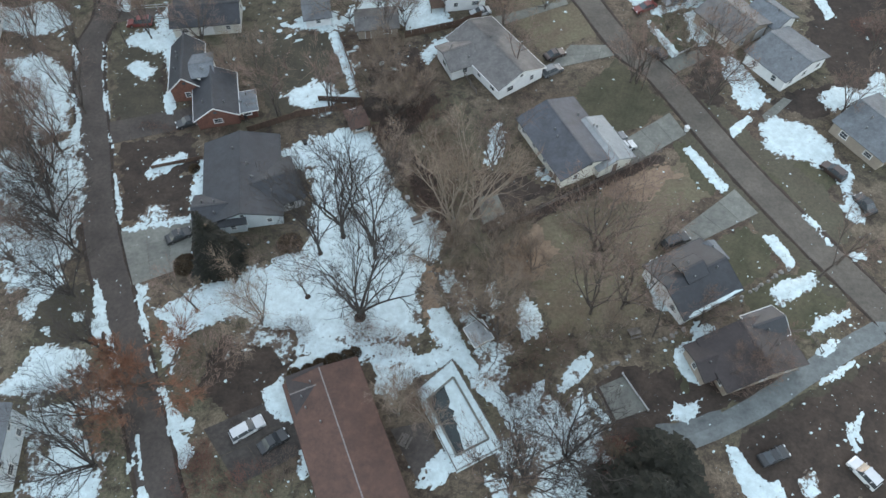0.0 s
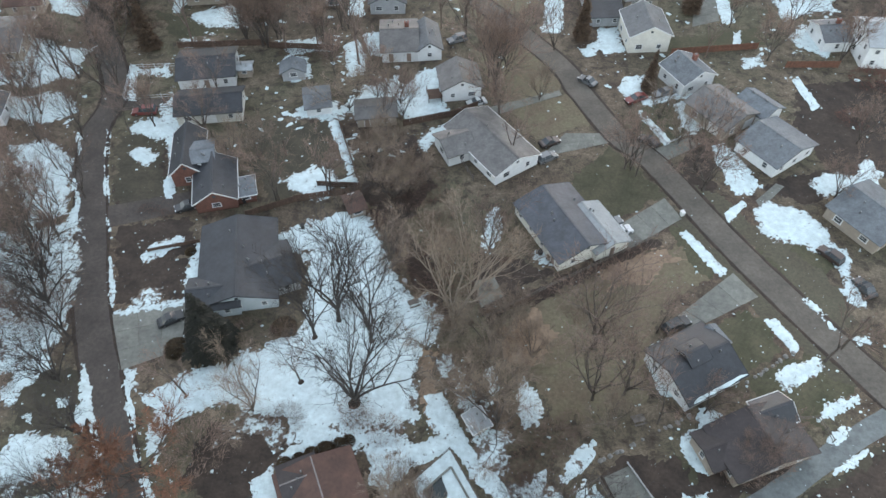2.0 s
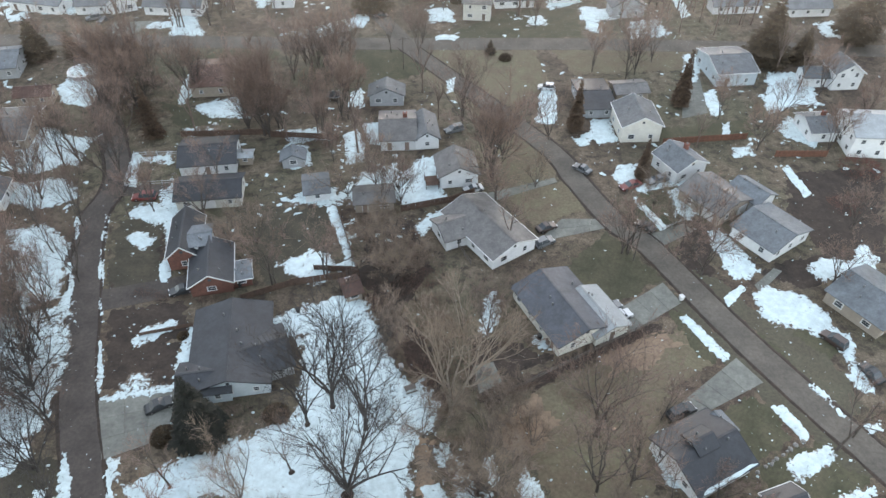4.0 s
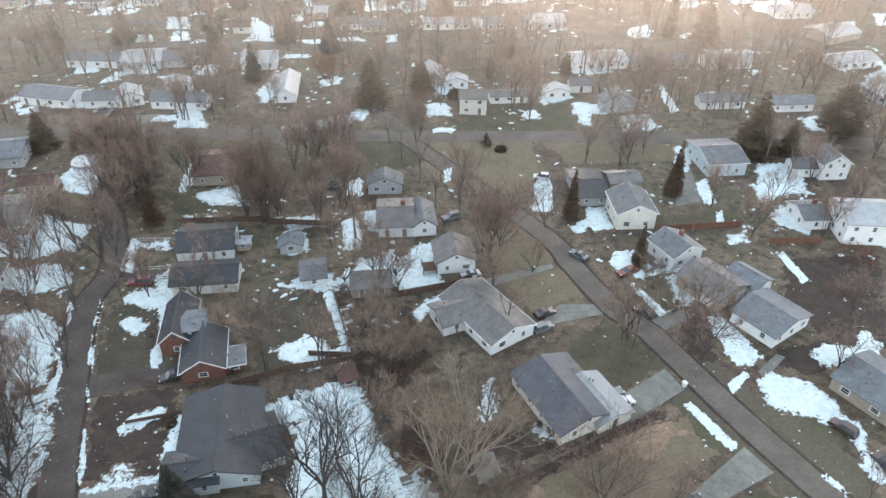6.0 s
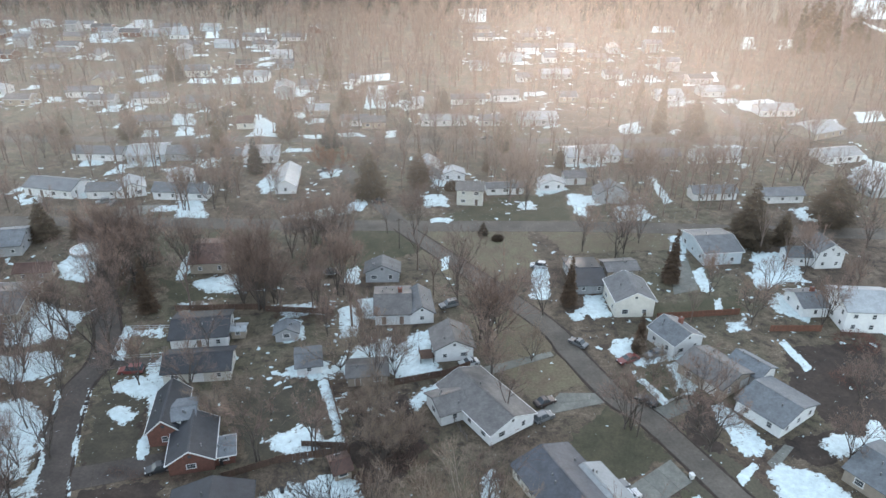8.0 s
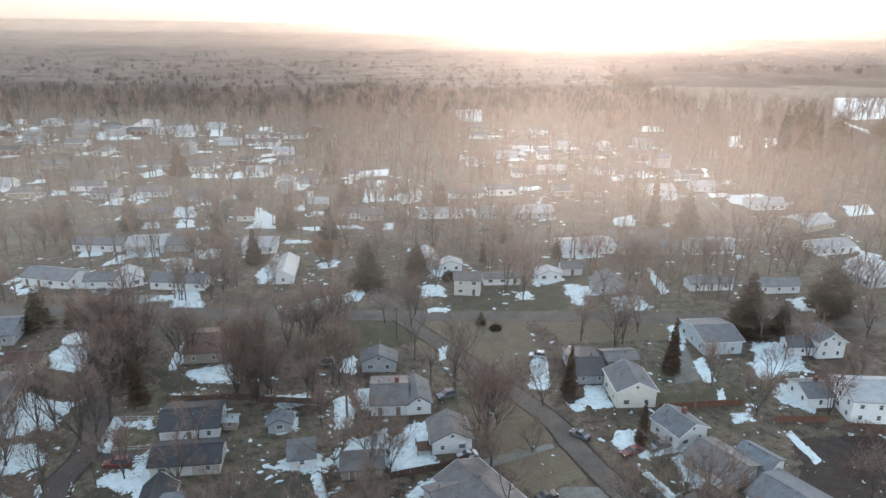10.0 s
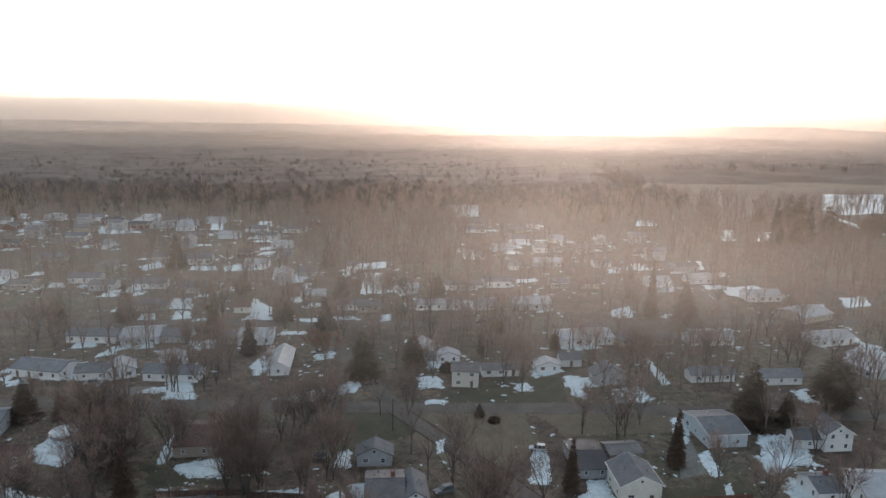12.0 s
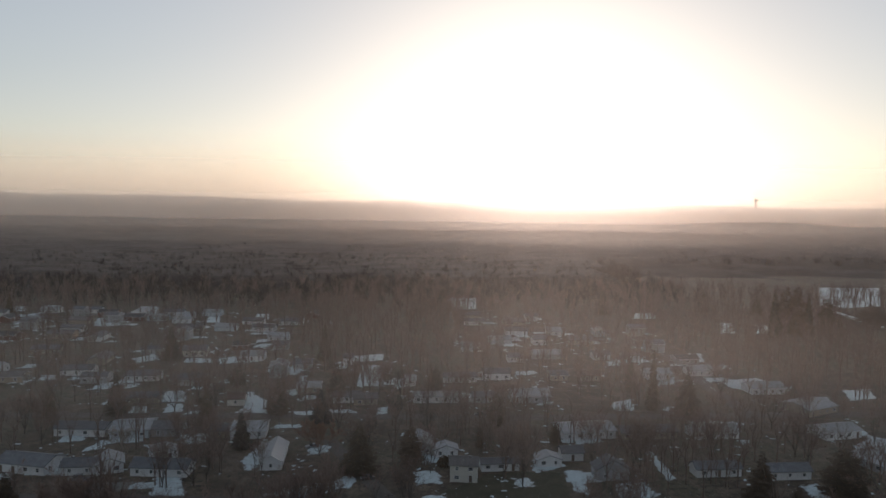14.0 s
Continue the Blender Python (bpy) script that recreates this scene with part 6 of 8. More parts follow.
thicket([(6.02, 59.66), (16.26, 62.79), (26.19, 68.35), (35.48, 73.0)], 1.6, 1.5)
thicket([(10.42, 57.45), (12.8, 53.27), (11.57, 48.33)], 3.5, 2.5)
thicket([(7.48, 35.71), (11.24, 32.33)], 3.0, 2.6)

# ---- vehicles ----
vehicle(-42.15, 59.33, 28.6, 4.20, 'dark', 'car', 'nearly black saloon car parked beside a house')
vehicle(43.32, 23.42, 19.9, 4.20, 'dark', 'car', 'nearly black saloon car parked beside a house')
vehicle(-26.85, 27.98, 32.2, 4.85, 'white', 'suv', 'white sport utility car parked beside a house')
vehicle(-23.11, 26.24, 34.7, 4.20, 'dark', 'car', 'nearly black saloon car parked beside a house')
vehicle(31.52, 76.17, 24.3, 4.20, 'white', 'suv', 'white sport utility car parked beside a house')
vehicle(30.16, 78.30, 23.3, 4.20, 'grey', 'car', 'silver grey saloon car parked beside a house')
vehicle(21.71, 99.25, 24.7, 4.22, 'brown', 'car', 'dark brown saloon car parked beside a house')
vehicle(20.77, 94.91, 29.2, 4.20, 'grey', 'suv', 'silver grey sport utility car parked beside a house')
vehicle(36.72, 57.06, 25.3, 4.78, 'dark', 'suv', 'nearly black sport utility car parked beside a house')
vehicle(-78.23, 92.20, 16.3, 4.20, 'white', 'suv', 'white sport utility car parked beside a house')
vehicle(-45.10, 83.31, -156.8, 4.20, 'dark', 'car', 'nearly black saloon car parked beside a house')
vehicle(65.74, 70.45, 124.6, 4.45, 'brown', 'suv', 'dark brown sport utility car parked beside a house')
vehicle(8.07, 111.54, -160.8, 4.20, 'white', 'car', 'white saloon car parked beside a house')
vehicle(4.65, 133.68, -157.3, 4.56, 'grey', 'suv', 'silver grey sport utility car parked beside a house')
vehicle(31.89, 118.22, 136.4, 4.20, 'grey', 'car', 'silver grey saloon car parked beside a house')
vehicle(41.11, 99.28, 140.2, 4.20, 'dark', 'car', 'nearly black saloon car parked beside a house')
vehicle(41.05, 112.29, -155.0, 5.00, 'red', 'car', 'faded red saloon car parked beside a house')
vehicle(47.21, 114.10, -158.1, 4.97, 'grey', 'car', 'silver grey saloon car parked beside a house')
vehicle(-59.45, 109.70, -174.5, 4.96, 'red', 'suv', 'faded red sport utility car parked beside a house')
vehicle(54.46, 21.03, 122.8, 4.33, 'white', 'suv', 'white sport utility car parked beside a house')
vehicle(28.43, 152.44, 167.1, 4.20, 'white', 'suv', 'white sport utility car parked beside a house')
vehicle(-99.59, 193.75, -155.3, 4.20, 'grey', 'suv', 'silver grey sport utility car parked beside a house')
vehicle(-95.81, 192.47, -119.2, 4.90, 'dark', 'car', 'nearly black saloon car parked beside a house')
vehicle(23.68, 256.86, -167.2, 5.00, 'dark', 'car', 'nearly black saloon car parked beside a house')
vehicle(-15.24, 194.11, -165.8, 4.20, 'brown', 'car', 'dark brown saloon car parked beside a house')
vehicle(-35.31, 220.88, -169.1, 5.00, 'grey', 'car', 'silver grey saloon car parked beside a house')
vehicle(68.85, 63.71, 110.6, 4.20, 'dark', 'car', 'nearly black saloon car parked beside a house')

# ---- fences and poles ----
fence(40.90, 107.01, 44.47, 98.61, 0.7, 'whitepost')
fence(44.47, 98.61, 48.93, 101.25, 0.7, 'whitepost')
fence(25.16, 35.30, 27.93, 29.84, 0.5, 'whitepost')
fence(20.79, 33.02, 22.54, 28.57, 1.5, 'greypost')
fence(16.58, 30.64, 20.79, 33.02, 1.5, 'greypost')
fence(53.29, 41.37, 54.04, 37.81, 1.2, 'greypost')
fence(50.35, 41.23, 53.29, 41.37, 1.2, 'greypost')
fence(-13.90, 86.83, -25.97, 84.58, 1.7, 'brownboard')
fence(-13.90, 86.83, -19.85, 106.31, 1.5, 'brownboard')
fence(-25.97, 84.58, -34.11, 81.13, 1.5, 'brownboard')
fence(7.35, 59.10, 20.29, 66.12, 1.1, 'greypost')
fence(20.29, 66.12, 37.84, 75.44, 1.1, 'greypost')
fence(-6.81, 104.81, 3.24, 107.67, 1.7, 'brownboard')
fence(3.24, 107.67, 8.21, 110.32, 1.7, 'brownboard')
fence(51.69, 127.70, 71.44, 129.63, 1.7, 'redboard')
fence(75.45, 122.70, 86.89, 122.55, 1.7, 'redboard')
fence(-64.46, 113.73, -54.68, 114.54, 1.2, 'whitepost')
fence(-64.93, 114.12, -66.10, 124.63, 1.2, 'whitepost')
fence(-66.10, 124.63, -56.29, 124.91, 1.2, 'whitepost')
fence(1.41, 101.28, 6.47, 89.37, 1.4, 'greypost')
fence(-57.79, 132.04, -37.44, 132.88, 1.6, 'brownboard')
fence(-37.27, 131.76, -21.77, 130.45, 1.6, 'brownboard')
fence(-66.25, 110.07, -52.67, 111.16, 1.1, 'greypost')
fence(-22.20, 88.30, -14.37, 87.75, 1.5, 'brownboard')
fence(-49.42, 73.18, -41.10, 75.25, 0.9, 'brownboard')
pole(60.91, 52.55, 9)
pole(36.82, 90.13, 8)
pole(-7.76, 163.14, 9)
pole(-29.11, 96.79, 4)
pool((1.09, 37.51), (7.67, 24.92), (1.4, 21.83), (-4.14, 32.94))
mulch(-12.42, 44.69, 1.1)
mulch(-15.88, 58.92, 0.6)
mulch(-10.57, 54.95, 0.6)
mulch(-19.32, 55.81, 0.6)
mulch(-20.57, 48.13, 0.6)
stone_row(21.08, 35.35, 28.03, 38.70)
stone_row(29.81, 39.56, 35.40, 42.17)
stone_row(44.89, 47.07, 53.65, 52.25)
round_pool(-90.60, 161.11, 3.6, 1.2)
trampoline(-24.52, 149.08, 1.9)
picnic_table(-4.16, 61.78, 20)
picnic_table(7.71, 64.95, -15)
picnic_table(-11.07, 223.13, 0)
picnic_table(-5.52, 26.08, 62)
picnic_table(27.80, 41.37, 14)
garden_bin(-23.73, 78.11, RUBBER)
garden_bin(-5.69, 65.85, METAL)
garden_bin(17.04, 71.72, RUBBER)
garden_bin(43.07, 80.21, TRIM)
garden_bin(-35.00, 84.61, RUBBER)
garden_bin(18.38, 70.62, DOOR)
back_deck(-0.65, 113.42, 8, 2.6, 3.2, 1.3)
water_tower(1327.2, 2650.0, 66.5, 62.0)
# stands in for the bright lit fascia over the small house's front wall
roof_snow(39.62, 45.09, 2.72, 27.4, 9.97, 0.7, 0)
skylight(37.01, 50.25, 3.75, 27.4, 20)
# sheets standing in for haze; the nearest also imitate the veil of sun glare
MIST = ((150, 58, 0.125, 0.7), (210, 64, 0.11, 0.7), (290, 80, 0.035, 0.65), (450, 96, 0.04, 0.65), (700, 120, 0.05, 0.6), (1100, 175, 0.15, 0.55), (1700, 250, 0.24, 0.5), (2600, 360, 0.36, 0.5), (4050, 600, 0.68, 0.45))


# ---- lawns ----
turf_patch([(75.98, 116.62), (97.21, 118.32), (83.75, 89.03), (73.26, 91.45), (71.29, 103.73)], 'dark')
turf_patch([(50.28, 104.02), (54.17, 98.88), (50.24, 85.12), (44.59, 88.1)], 'dark')
turf_patch([(-56.37, 78.44), (-44.25, 80.91), (-41.93, 73.18), (-53.29, 68.57)], 'dark')
turf_patch([(-61.61, 100.49), (-52.65, 102.03), (-48.3, 85.08), (-58.34, 83.14)], 'dark')
turf_patch([(-62.55, 68.7), (-63.73, 78.54), (-57.42, 61.96), (-60.46, 53.9)], 'dark')
turf_patch([(9.1, 58.01), (16.17, 61.69), (33.16, 70.61), (41.84, 73.51), (44.41, 67.47), (33.86, 58.16), (28.93, 44.29), (21.88, 41.64), (16.0, 40.82), (13.01, 50.26)], 'straw')
turf_patch([(9.07, 57.48), (15.16, 60.61), (17.82, 55.25), (13.44, 50.26), (9.66, 52.31)], 'tan')
turf_patch([(26.19, 68.35), (38.36, 72.95), (41.25, 70.48), (34.27, 65.9), (27.44, 63.74)], 'tan')
turf_patch([(22.53, 87.57), (33.31, 98.27), (41.61, 85.17), (30.6, 79.38), (23.82, 80.8)], 'green')
turf_patch([(40.37, 78.57), (42.58, 77.25), (46.5, 66.28), (42.43, 69.27)], 'green')
turf_patch([(41.49, 55.93), (48.73, 60.08), (52.63, 52.67), (45.02, 48.32)], 'green')
turf_patch([(44.9, 47.84), (55.68, 52.63), (60.47, 45.7), (52.98, 40.3), (45.67, 44.04)], 'green')
turf_patch([(26.45, 33.77), (31.66, 36.23), (36.57, 32.81), (30.25, 28.47)], 'green')
turf_patch([(39.79, 26.41), (64.32, 37.5), (57.2, 17.44), (39.15, 17.67)], 'dark')
turf_patch([(-32.52, 42.41), (-21.19, 41.34), (-22.8, 33.61), (-28.46, 28.85), (-34.74, 33.77)], 'dark')
turf_patch([(-54.47, 70.84), (-41.95, 71.84), (-40.53, 63.91), (-51.69, 62.2)], 'dark')
turf_patch([(-62.68, 102.36), (-53.78, 106.95), (-48.88, 84.04), (-57.7, 81.54)], 'olive')
turf_patch([(-40.97, 106.71), (-22.07, 106.35), (-19.64, 88.31), (-29.49, 84.38), (-35.73, 92.86)], 'olive')
turf_patch([(-63.24, 50.4), (-53.49, 51.25), (-50.25, 41.75), (-58.87, 40.09)], 'olive')
turf_patch([(-13.14, 81.43), (-9.25, 85.38), (-1.19, 68.8), (1.47, 58.66), (-2.14, 61.97), (-7.91, 72.49)], 'dark')
turf_patch([(-14.34, 85.47), (-12.92, 99.89), (-4.3, 102.83), (-1.09, 87.99), (-6.06, 77.43)], 'dark')
turf_patch([(7.78, 58.56), (6.97, 60.73), (20.41, 67.28), (36.76, 74.83), (37.51, 73.58)], 'dark')
turf_patch([(5.56, 72.27), (14.97, 69.72), (18.59, 67.89), (8.79, 60.7), (5.23, 62.97)], 'dark')
turf_patch([(12.64, 112.29), (28.68, 113.68), (31.02, 105.35), (24.07, 102.3), (19.58, 100.83)], 'straw')
turf_patch([(39.82, 105.18), (47.35, 109.94), (48.3, 103.42), (44.92, 100.05)], 'green')
turf_patch([(52.76, 72.71), (64.03, 75.0), (65.65, 67.72), (57.2, 64.39)], 'green')
turf_patch([(59.35, 86.93), (75.42, 92.31), (82.0, 90.75), (80.53, 86.55), (64.3, 82.75)], 'dark')
turf_patch([(-3.47, 53.51), (-0.83, 52.46), (0.3, 39.26), (-2.57, 44.74)], 'tan')
turf_patch([(-37.56, 153.78), (-31.64, 173.71), (-9.25, 174.37), (0.36, 163.11), (-19.85, 150.7)], 'green')
turf_patch([(-85.94, 166.84), (-54.12, 174.51), (-41.08, 173.01), (-49.14, 153.85)], 'green')
turf_patch([(22.12, 198.11), (44.18, 200.41), (42.17, 180.32), (0.47, 180.42)], 'green')
turf_patch([(32.74, 173.5), (71.86, 173.37), (71.46, 162.79), (36.7, 159.65)], 'straw')
turf_patch([(0.43, 173.6), (27.88, 173.51), (29.65, 153.4), (11.09, 139.39), (-2.68, 159.84)], 'straw')
turf_patch([(10.05, 127.83), (22.13, 134.35), (29.41, 121.27), (22.36, 113.49), (11.57, 111.75)], 'straw')
turf_patch([(47.55, 143.56), (53.43, 133.93), (74.51, 138.32), (73.56, 131.39), (52.1, 128.35)], 'green')
turf_patch([(41.75, 109.49), (50.6, 112.16), (51.98, 104.0), (45.49, 100.67)], 'green')
turf_patch([(-67.06, 147.6), (-59.61, 144.99), (-46.27, 138.76), (-58.62, 135.44)], 'green')
turf_patch([(38.6, 86.0), (41.0, 84.7), (48.5, 70.0), (54.4, 60.6), (58.2, 53.4), (62.5, 45.8), (58.4, 47.6), (53.4, 54.2), (48.6, 61.8), (44.6, 70.2), (40.4, 79.6)], 'verge')
turf_patch([(46.6, 88.0), (51.9, 76.4), (57.0, 66.4), (62.0, 56.6), (65.2, 57.6), (64.4, 66.0), (60.2, 72.6), (55.4, 77.4), (50.2, 86.0)], 'verge')
turf_patch([(21.43, 33.73), (25.72, 36.12), (32.03, 36.03), (34.87, 31.18), (28.76, 27.45), (24.52, 24.59), (22.66, 26.79)], 'dark')
turf_patch([(33.86, 33.56), (40.49, 35.09), (48.2, 34.58), (38.5, 30.35), (34.16, 28.12)], 'dark')
turf_patch([(42.42, 28.01), (56.45, 35.7), (62.77, 38.13), (57.3, 24.01), (39.88, 24.24)], 'olive')

# ---- snow ----
snow_patch([(137.9, 407.64), (138.92, 407.66), (133.68, 289.73), (132.07, 288.85)], 0.1, 1.2)
snow_patch([(150.4, 223.56), (163.76, 232.31), (163.3, 223.6), (153.59, 207.68), (147.27, 212.76)], 0.5, 1.2)
snow_patch([(79.76, 267.43), (86.55, 275.21), (90.67, 272.89), (85.53, 263.02), (79.76, 262.98)], 0.5, 1.2)
snow_patch([(-50.44, 260.58), (-35.17, 263.58), (-32.33, 257.88), (-47.46, 255.68)], 0.6, 1.2)
snow_patch([(-129.77, 198.16), (-127.76, 202.71), (-124.59, 195.5)], 0.4, 1.2)
snow_patch([(-105.73, 352.78), (-87.73, 363.05), (-81.86, 346.08), (-99.88, 341.15)], 0.7, 1.2)
snow_patch([(-148.47, 352.0), (-141.34, 364.55), (-134.04, 349.87), (-142.24, 342.71)], 0.6, 1.2)
snow_patch([(-38.44, 360.22), (-19.47, 366.98), (-18.79, 351.96), (-35.57, 344.56)], 0.6, 1.2)
snow_patch([(145.18, 313.01), (163.76, 318.28), (170.66, 299.05), (156.01, 289.97), (141.95, 298.72)], 1.0, 1.2)
snow_patch([(150.22, 244.76), (163.85, 249.48), (164.49, 235.35), (152.59, 229.31), (146.76, 234.06)], 0.7, 1.2)
snow_patch([(-213.2, 445.8), (-195.8, 446.4), (-210.0, 477.4), (-223.8, 476.9)], 0.7, 1.2)
snow_patch([(-299.6, 505.1), (-288.1, 505.5), (-301.7, 529.3), (-310.7, 528.9)], 0.7, 1.2)
snow_patch([(-274.3, 501.4), (-262.0, 501.9), (-279.3, 535.3), (-289.0, 534.9)], 0.7, 1.2)
snow_patch([(-257.0, 502.0), (-239.7, 502.7), (-251.8, 526.3), (-265.3, 525.7)], 0.7, 1.2)
snow_patch([(-285.5, 479.0), (-263.5, 479.8), (-271.0, 490.3), (-287.8, 489.7)], 0.7, 1.2)
snow_patch([(-120.0, 343.1), (-104.7, 343.4), (-109.1, 354.0), (-120.9, 353.8)], 0.7, 1.2)
snow_patch([(-111.5, 258.1), (-103.9, 258.1), (-107.8, 267.5), (-113.7, 267.4)], 0.7, 1.2)
snow_patch([(-98.4, 259.6), (-91.2, 259.6), (-95.4, 271.3), (-101.0, 271.3)], 0.7, 1.2)
snow_patch([(-105.6, 273.5), (-95.3, 273.6), (-101.2, 289.9), (-109.3, 289.8)], 0.7, 1.2)
snow_patch([(-74.1, 324.2), (-59.4, 324.4), (-62.8, 336.2), (-74.2, 336.0)], 0.7, 1.2)
snow_patch([(-90.2, 303.3), (-85.2, 303.4), (-87.3, 310.0), (-91.1, 309.9)], 0.7, 1.2)
snow_patch([(-145.0, 463.3), (-135.6, 463.6), (-143.1, 488.2), (-150.5, 488.0)], 0.7, 1.2)
snow_patch([(-115.6, 476.4), (-105.0, 476.8), (-111.3, 502.8), (-119.6, 502.5)], 0.7, 1.2)
snow_patch([(-27.8, 299.5), (-15.9, 299.6), (-19.0, 340.3), (-29.0, 340.1)], 0.2, 1.2)
snow_patch([(198.9, 436.0), (208.5, 436.3), (226.1, 479.3), (218.3, 479.0)], 0.7, 1.2)
snow_patch([(221.0, 436.6), (236.5, 437.0), (251.9, 471.8), (239.5, 471.4)], 0.7, 1.2)
snow_patch([(147.4, 351.4), (151.9, 351.4), (159.8, 373.3), (156.3, 373.2)], 0.7, 1.2)
snow_patch([(-53.1, 292.1), (-49.1, 292.1), (-53.3, 318.3), (-56.5, 318.3)], 0.7, 1.2)
snow_patch([(-172.1, 307.0), (-164.1, 307.1), (-169.4, 316.7), (-175.6, 316.6)], 0.7, 1.2)
snow_patch([(-152.9, 309.1), (-146.6, 309.2), (-151.3, 319.0), (-156.1, 318.9)], 0.7, 1.2)
snow_patch([(26.2, 532.3), (36.8, 532.7), (40.9, 614.4), (31.8, 614.0)], 0.7, 1.2)
snow_patch([(158.4, 494.3), (176.8, 495.0), (183.4, 520.9), (168.9, 520.3)], 0.7, 1.2)
snow_patch([(158.5, 265.1), (169.1, 265.2), (178.4, 284.2), (169.9, 284.2)], 1.0, 1.2)
snow_patch([(-198.9, 477.8), (-182.1, 478.3), (-203.9, 535.9), (-217.8, 535.3)], 1.6, 1.2)
snow_patch([(-43.8, 342.2), (-32.5, 342.4), (-34.1, 347.0), (-42.6, 346.8)], 0.8, 1.2)
snow_patch([(150.9, 334.1), (159.5, 334.2), (163.5, 345.7), (156.8, 345.6)], 1.2, 1.2)
snow_patch([(109.8, 303.0), (118.9, 303.1), (126.6, 328.2), (119.2, 328.1)], 1.5, 1.2)
snow_patch([(430.0, 712.0), (497.8, 714.2), (402.8, 573.7), (359.2, 558.3), (345.0, 570.0)], 0.6, 1.2)
snow_patch([(343.3, 548.2), (337.5, 505.5), (333.3, 471.1), (327.0, 461.8), (328.5, 494.9), (336.8, 538.8)], 0.2, 1.2)
snow_patch([(-2.40, 45.77), (0.05, 46.02), (2.16, 41.92), (4.17, 37.47), (6.63, 34.71), (9.20, 31.14), (10.62, 29.12), (9.01, 28.20), (5.88, 32.40), (2.67, 36.20), (0.86, 38.56)], 0.12, 0.25)
snow_patch([(-8.12, 36.35), (-5.40, 37.60), (0.88, 39.97), (1.58, 38.02), (-1.35, 36.26), (-5.68, 34.88), (-6.90, 32.58), (-8.19, 33.41)], 0.15, 0.25)
snow_patch([(-3.43, 21.39), (-2.92, 23.57), (-0.66, 24.66), (0.81, 22.42), (0.04, 20.84), (-1.80, 20.43)], 0.3, 0.25)
snow_patch([(-19.71, 24.91), (-18.32, 26.25), (-17.29, 24.87), (-16.59, 21.91), (-14.95, 18.90), (-15.90, 18.91), (-17.65, 22.07), (-19.27, 21.95)], 0.35, 0.25)
snow_patch([(-30.86, 42.38), (-26.44, 43.69), (-20.36, 41.33), (-23.42, 39.16), (-29.32, 40.39)], 1.8, 0.33)
snow_patch([(-74.05, 68.8), (-69.19, 74.73), (-63.33, 74.63), (-61.06, 69.76), (-61.06, 59.62), (-59.3, 53.34), (-66.61, 51.44), (-72.02, 54.54)], 1.7, 0.33)
snow_patch([(1.32, 50.44), (5.5, 46.5), (9.19, 37.4), (7.39, 34.03), (3.6, 40.1)], 2.0, 0.33)
snow_patch([(-17.04, 41.29), (-12.27, 44.88), (-5.48, 42.02), (-4.19, 37.58), (-7.81, 36.77), (-15.24, 39.04)], 1.5, 0.33)
snow_patch([(-28.77, 42.35), (-21.27, 42.25), (-20.19, 39.55), (-27.64, 40.1)], 2.0, 0.33)
snow_patch([(-28.58, 76.55), (-22.07, 80.54), (-13.69, 82.5), (-8.87, 72.51), (-5.39, 64.82), (0.57, 59.21), (0.07, 55.0), (-3.21, 54.02), (-3.99, 42.91), (-7.03, 37.62), (-18.32, 36.92), (-22.43, 41.36), (-32.96, 45.18), (-42.13, 46.72), (-33.59, 51.95), (-23.07, 55.87), (-20.59, 61.16), (-22.55, 72.73)], 1.0, 0.33)
snow_patch([(-74.73, 59.83), (-70.98, 71.11), (-62.51, 73.39), (-60.15, 59.61), (-65.55, 56.51)], 2.0, 0.33)
snow_patch([(-52.61, 61.44), (-40.02, 63.68), (-39.6, 62.34), (-51.85, 60.13)], 0.5, 0.33)
snow_patch([(-55.43, 70.86), (-54.85, 70.85), (-51.8, 61.1), (-52.44, 61.11)], 0.4, 0.33)
snow_patch([(-49.85, 62.17), (-47.8, 65.49), (-45.06, 65.79), (-43.47, 62.4)], 1.5, 0.33)
snow_patch([(-1.72, 50.48), (1.34, 51.93), (2.59, 49.43), (0.39, 45.63)], 1.6, 0.33)
snow_patch([(58.4, 62.13), (59.13, 62.12), (61.69, 55.62), (60.92, 55.42)], 0.4, 0.33)
snow_patch([(-7.62, 60.96), (-2.14, 64.2), (-0.77, 60.85), (-5.75, 58.77)], 1.5, 0.33)
snow_patch([(5.96, 20.9), (8.54, 20.87), (8.68, 17.35), (6.51, 17.38)], 1.0, 0.33)
snow_patch([(-73.15, 67.7), (-71.03, 76.08), (-63.7, 79.85), (-58.69, 63.05), (-62.0, 57.87), (-69.82, 60.03)], 2.2, 0.33)
snow_patch([(-74.58, 291.82), (-62.94, 277.03), (-58.61, 259.1), (-68.32, 259.03)], 0.7, 1.2)
snow_patch([(-42.96, 183.28), (-33.72, 188.57), (-19.05, 198.12), (-20.05, 188.55), (-32.59, 180.5)], 1.0, 1.2)
snow_patch([(-78.32, 195.47), (-70.57, 196.35), (-64.74, 182.93), (-73.98, 182.95)], 0.8, 1.2)
snow_patch([(44.44, 201.81), (50.03, 200.41), (48.88, 180.31), (44.46, 185.13)], 0.7, 1.2)
snow_patch([(-2.1, 200.41), (6.03, 200.41), (6.63, 191.05), (-0.33, 190.21)], 0.8, 1.2)
snow_patch([(75.52, 216.84), (77.8, 217.91), (77.08, 194.48), (74.01, 192.72)], 0.5, 1.2)
snow_patch([(162.35, 235.34), (168.28, 229.36), (154.94, 207.68), (154.71, 218.06)], 0.8, 1.2)
snow_patch([(103.23, 249.13), (117.51, 250.56), (124.71, 246.59), (116.51, 242.65), (103.66, 240.05)], 1.0, 1.2)
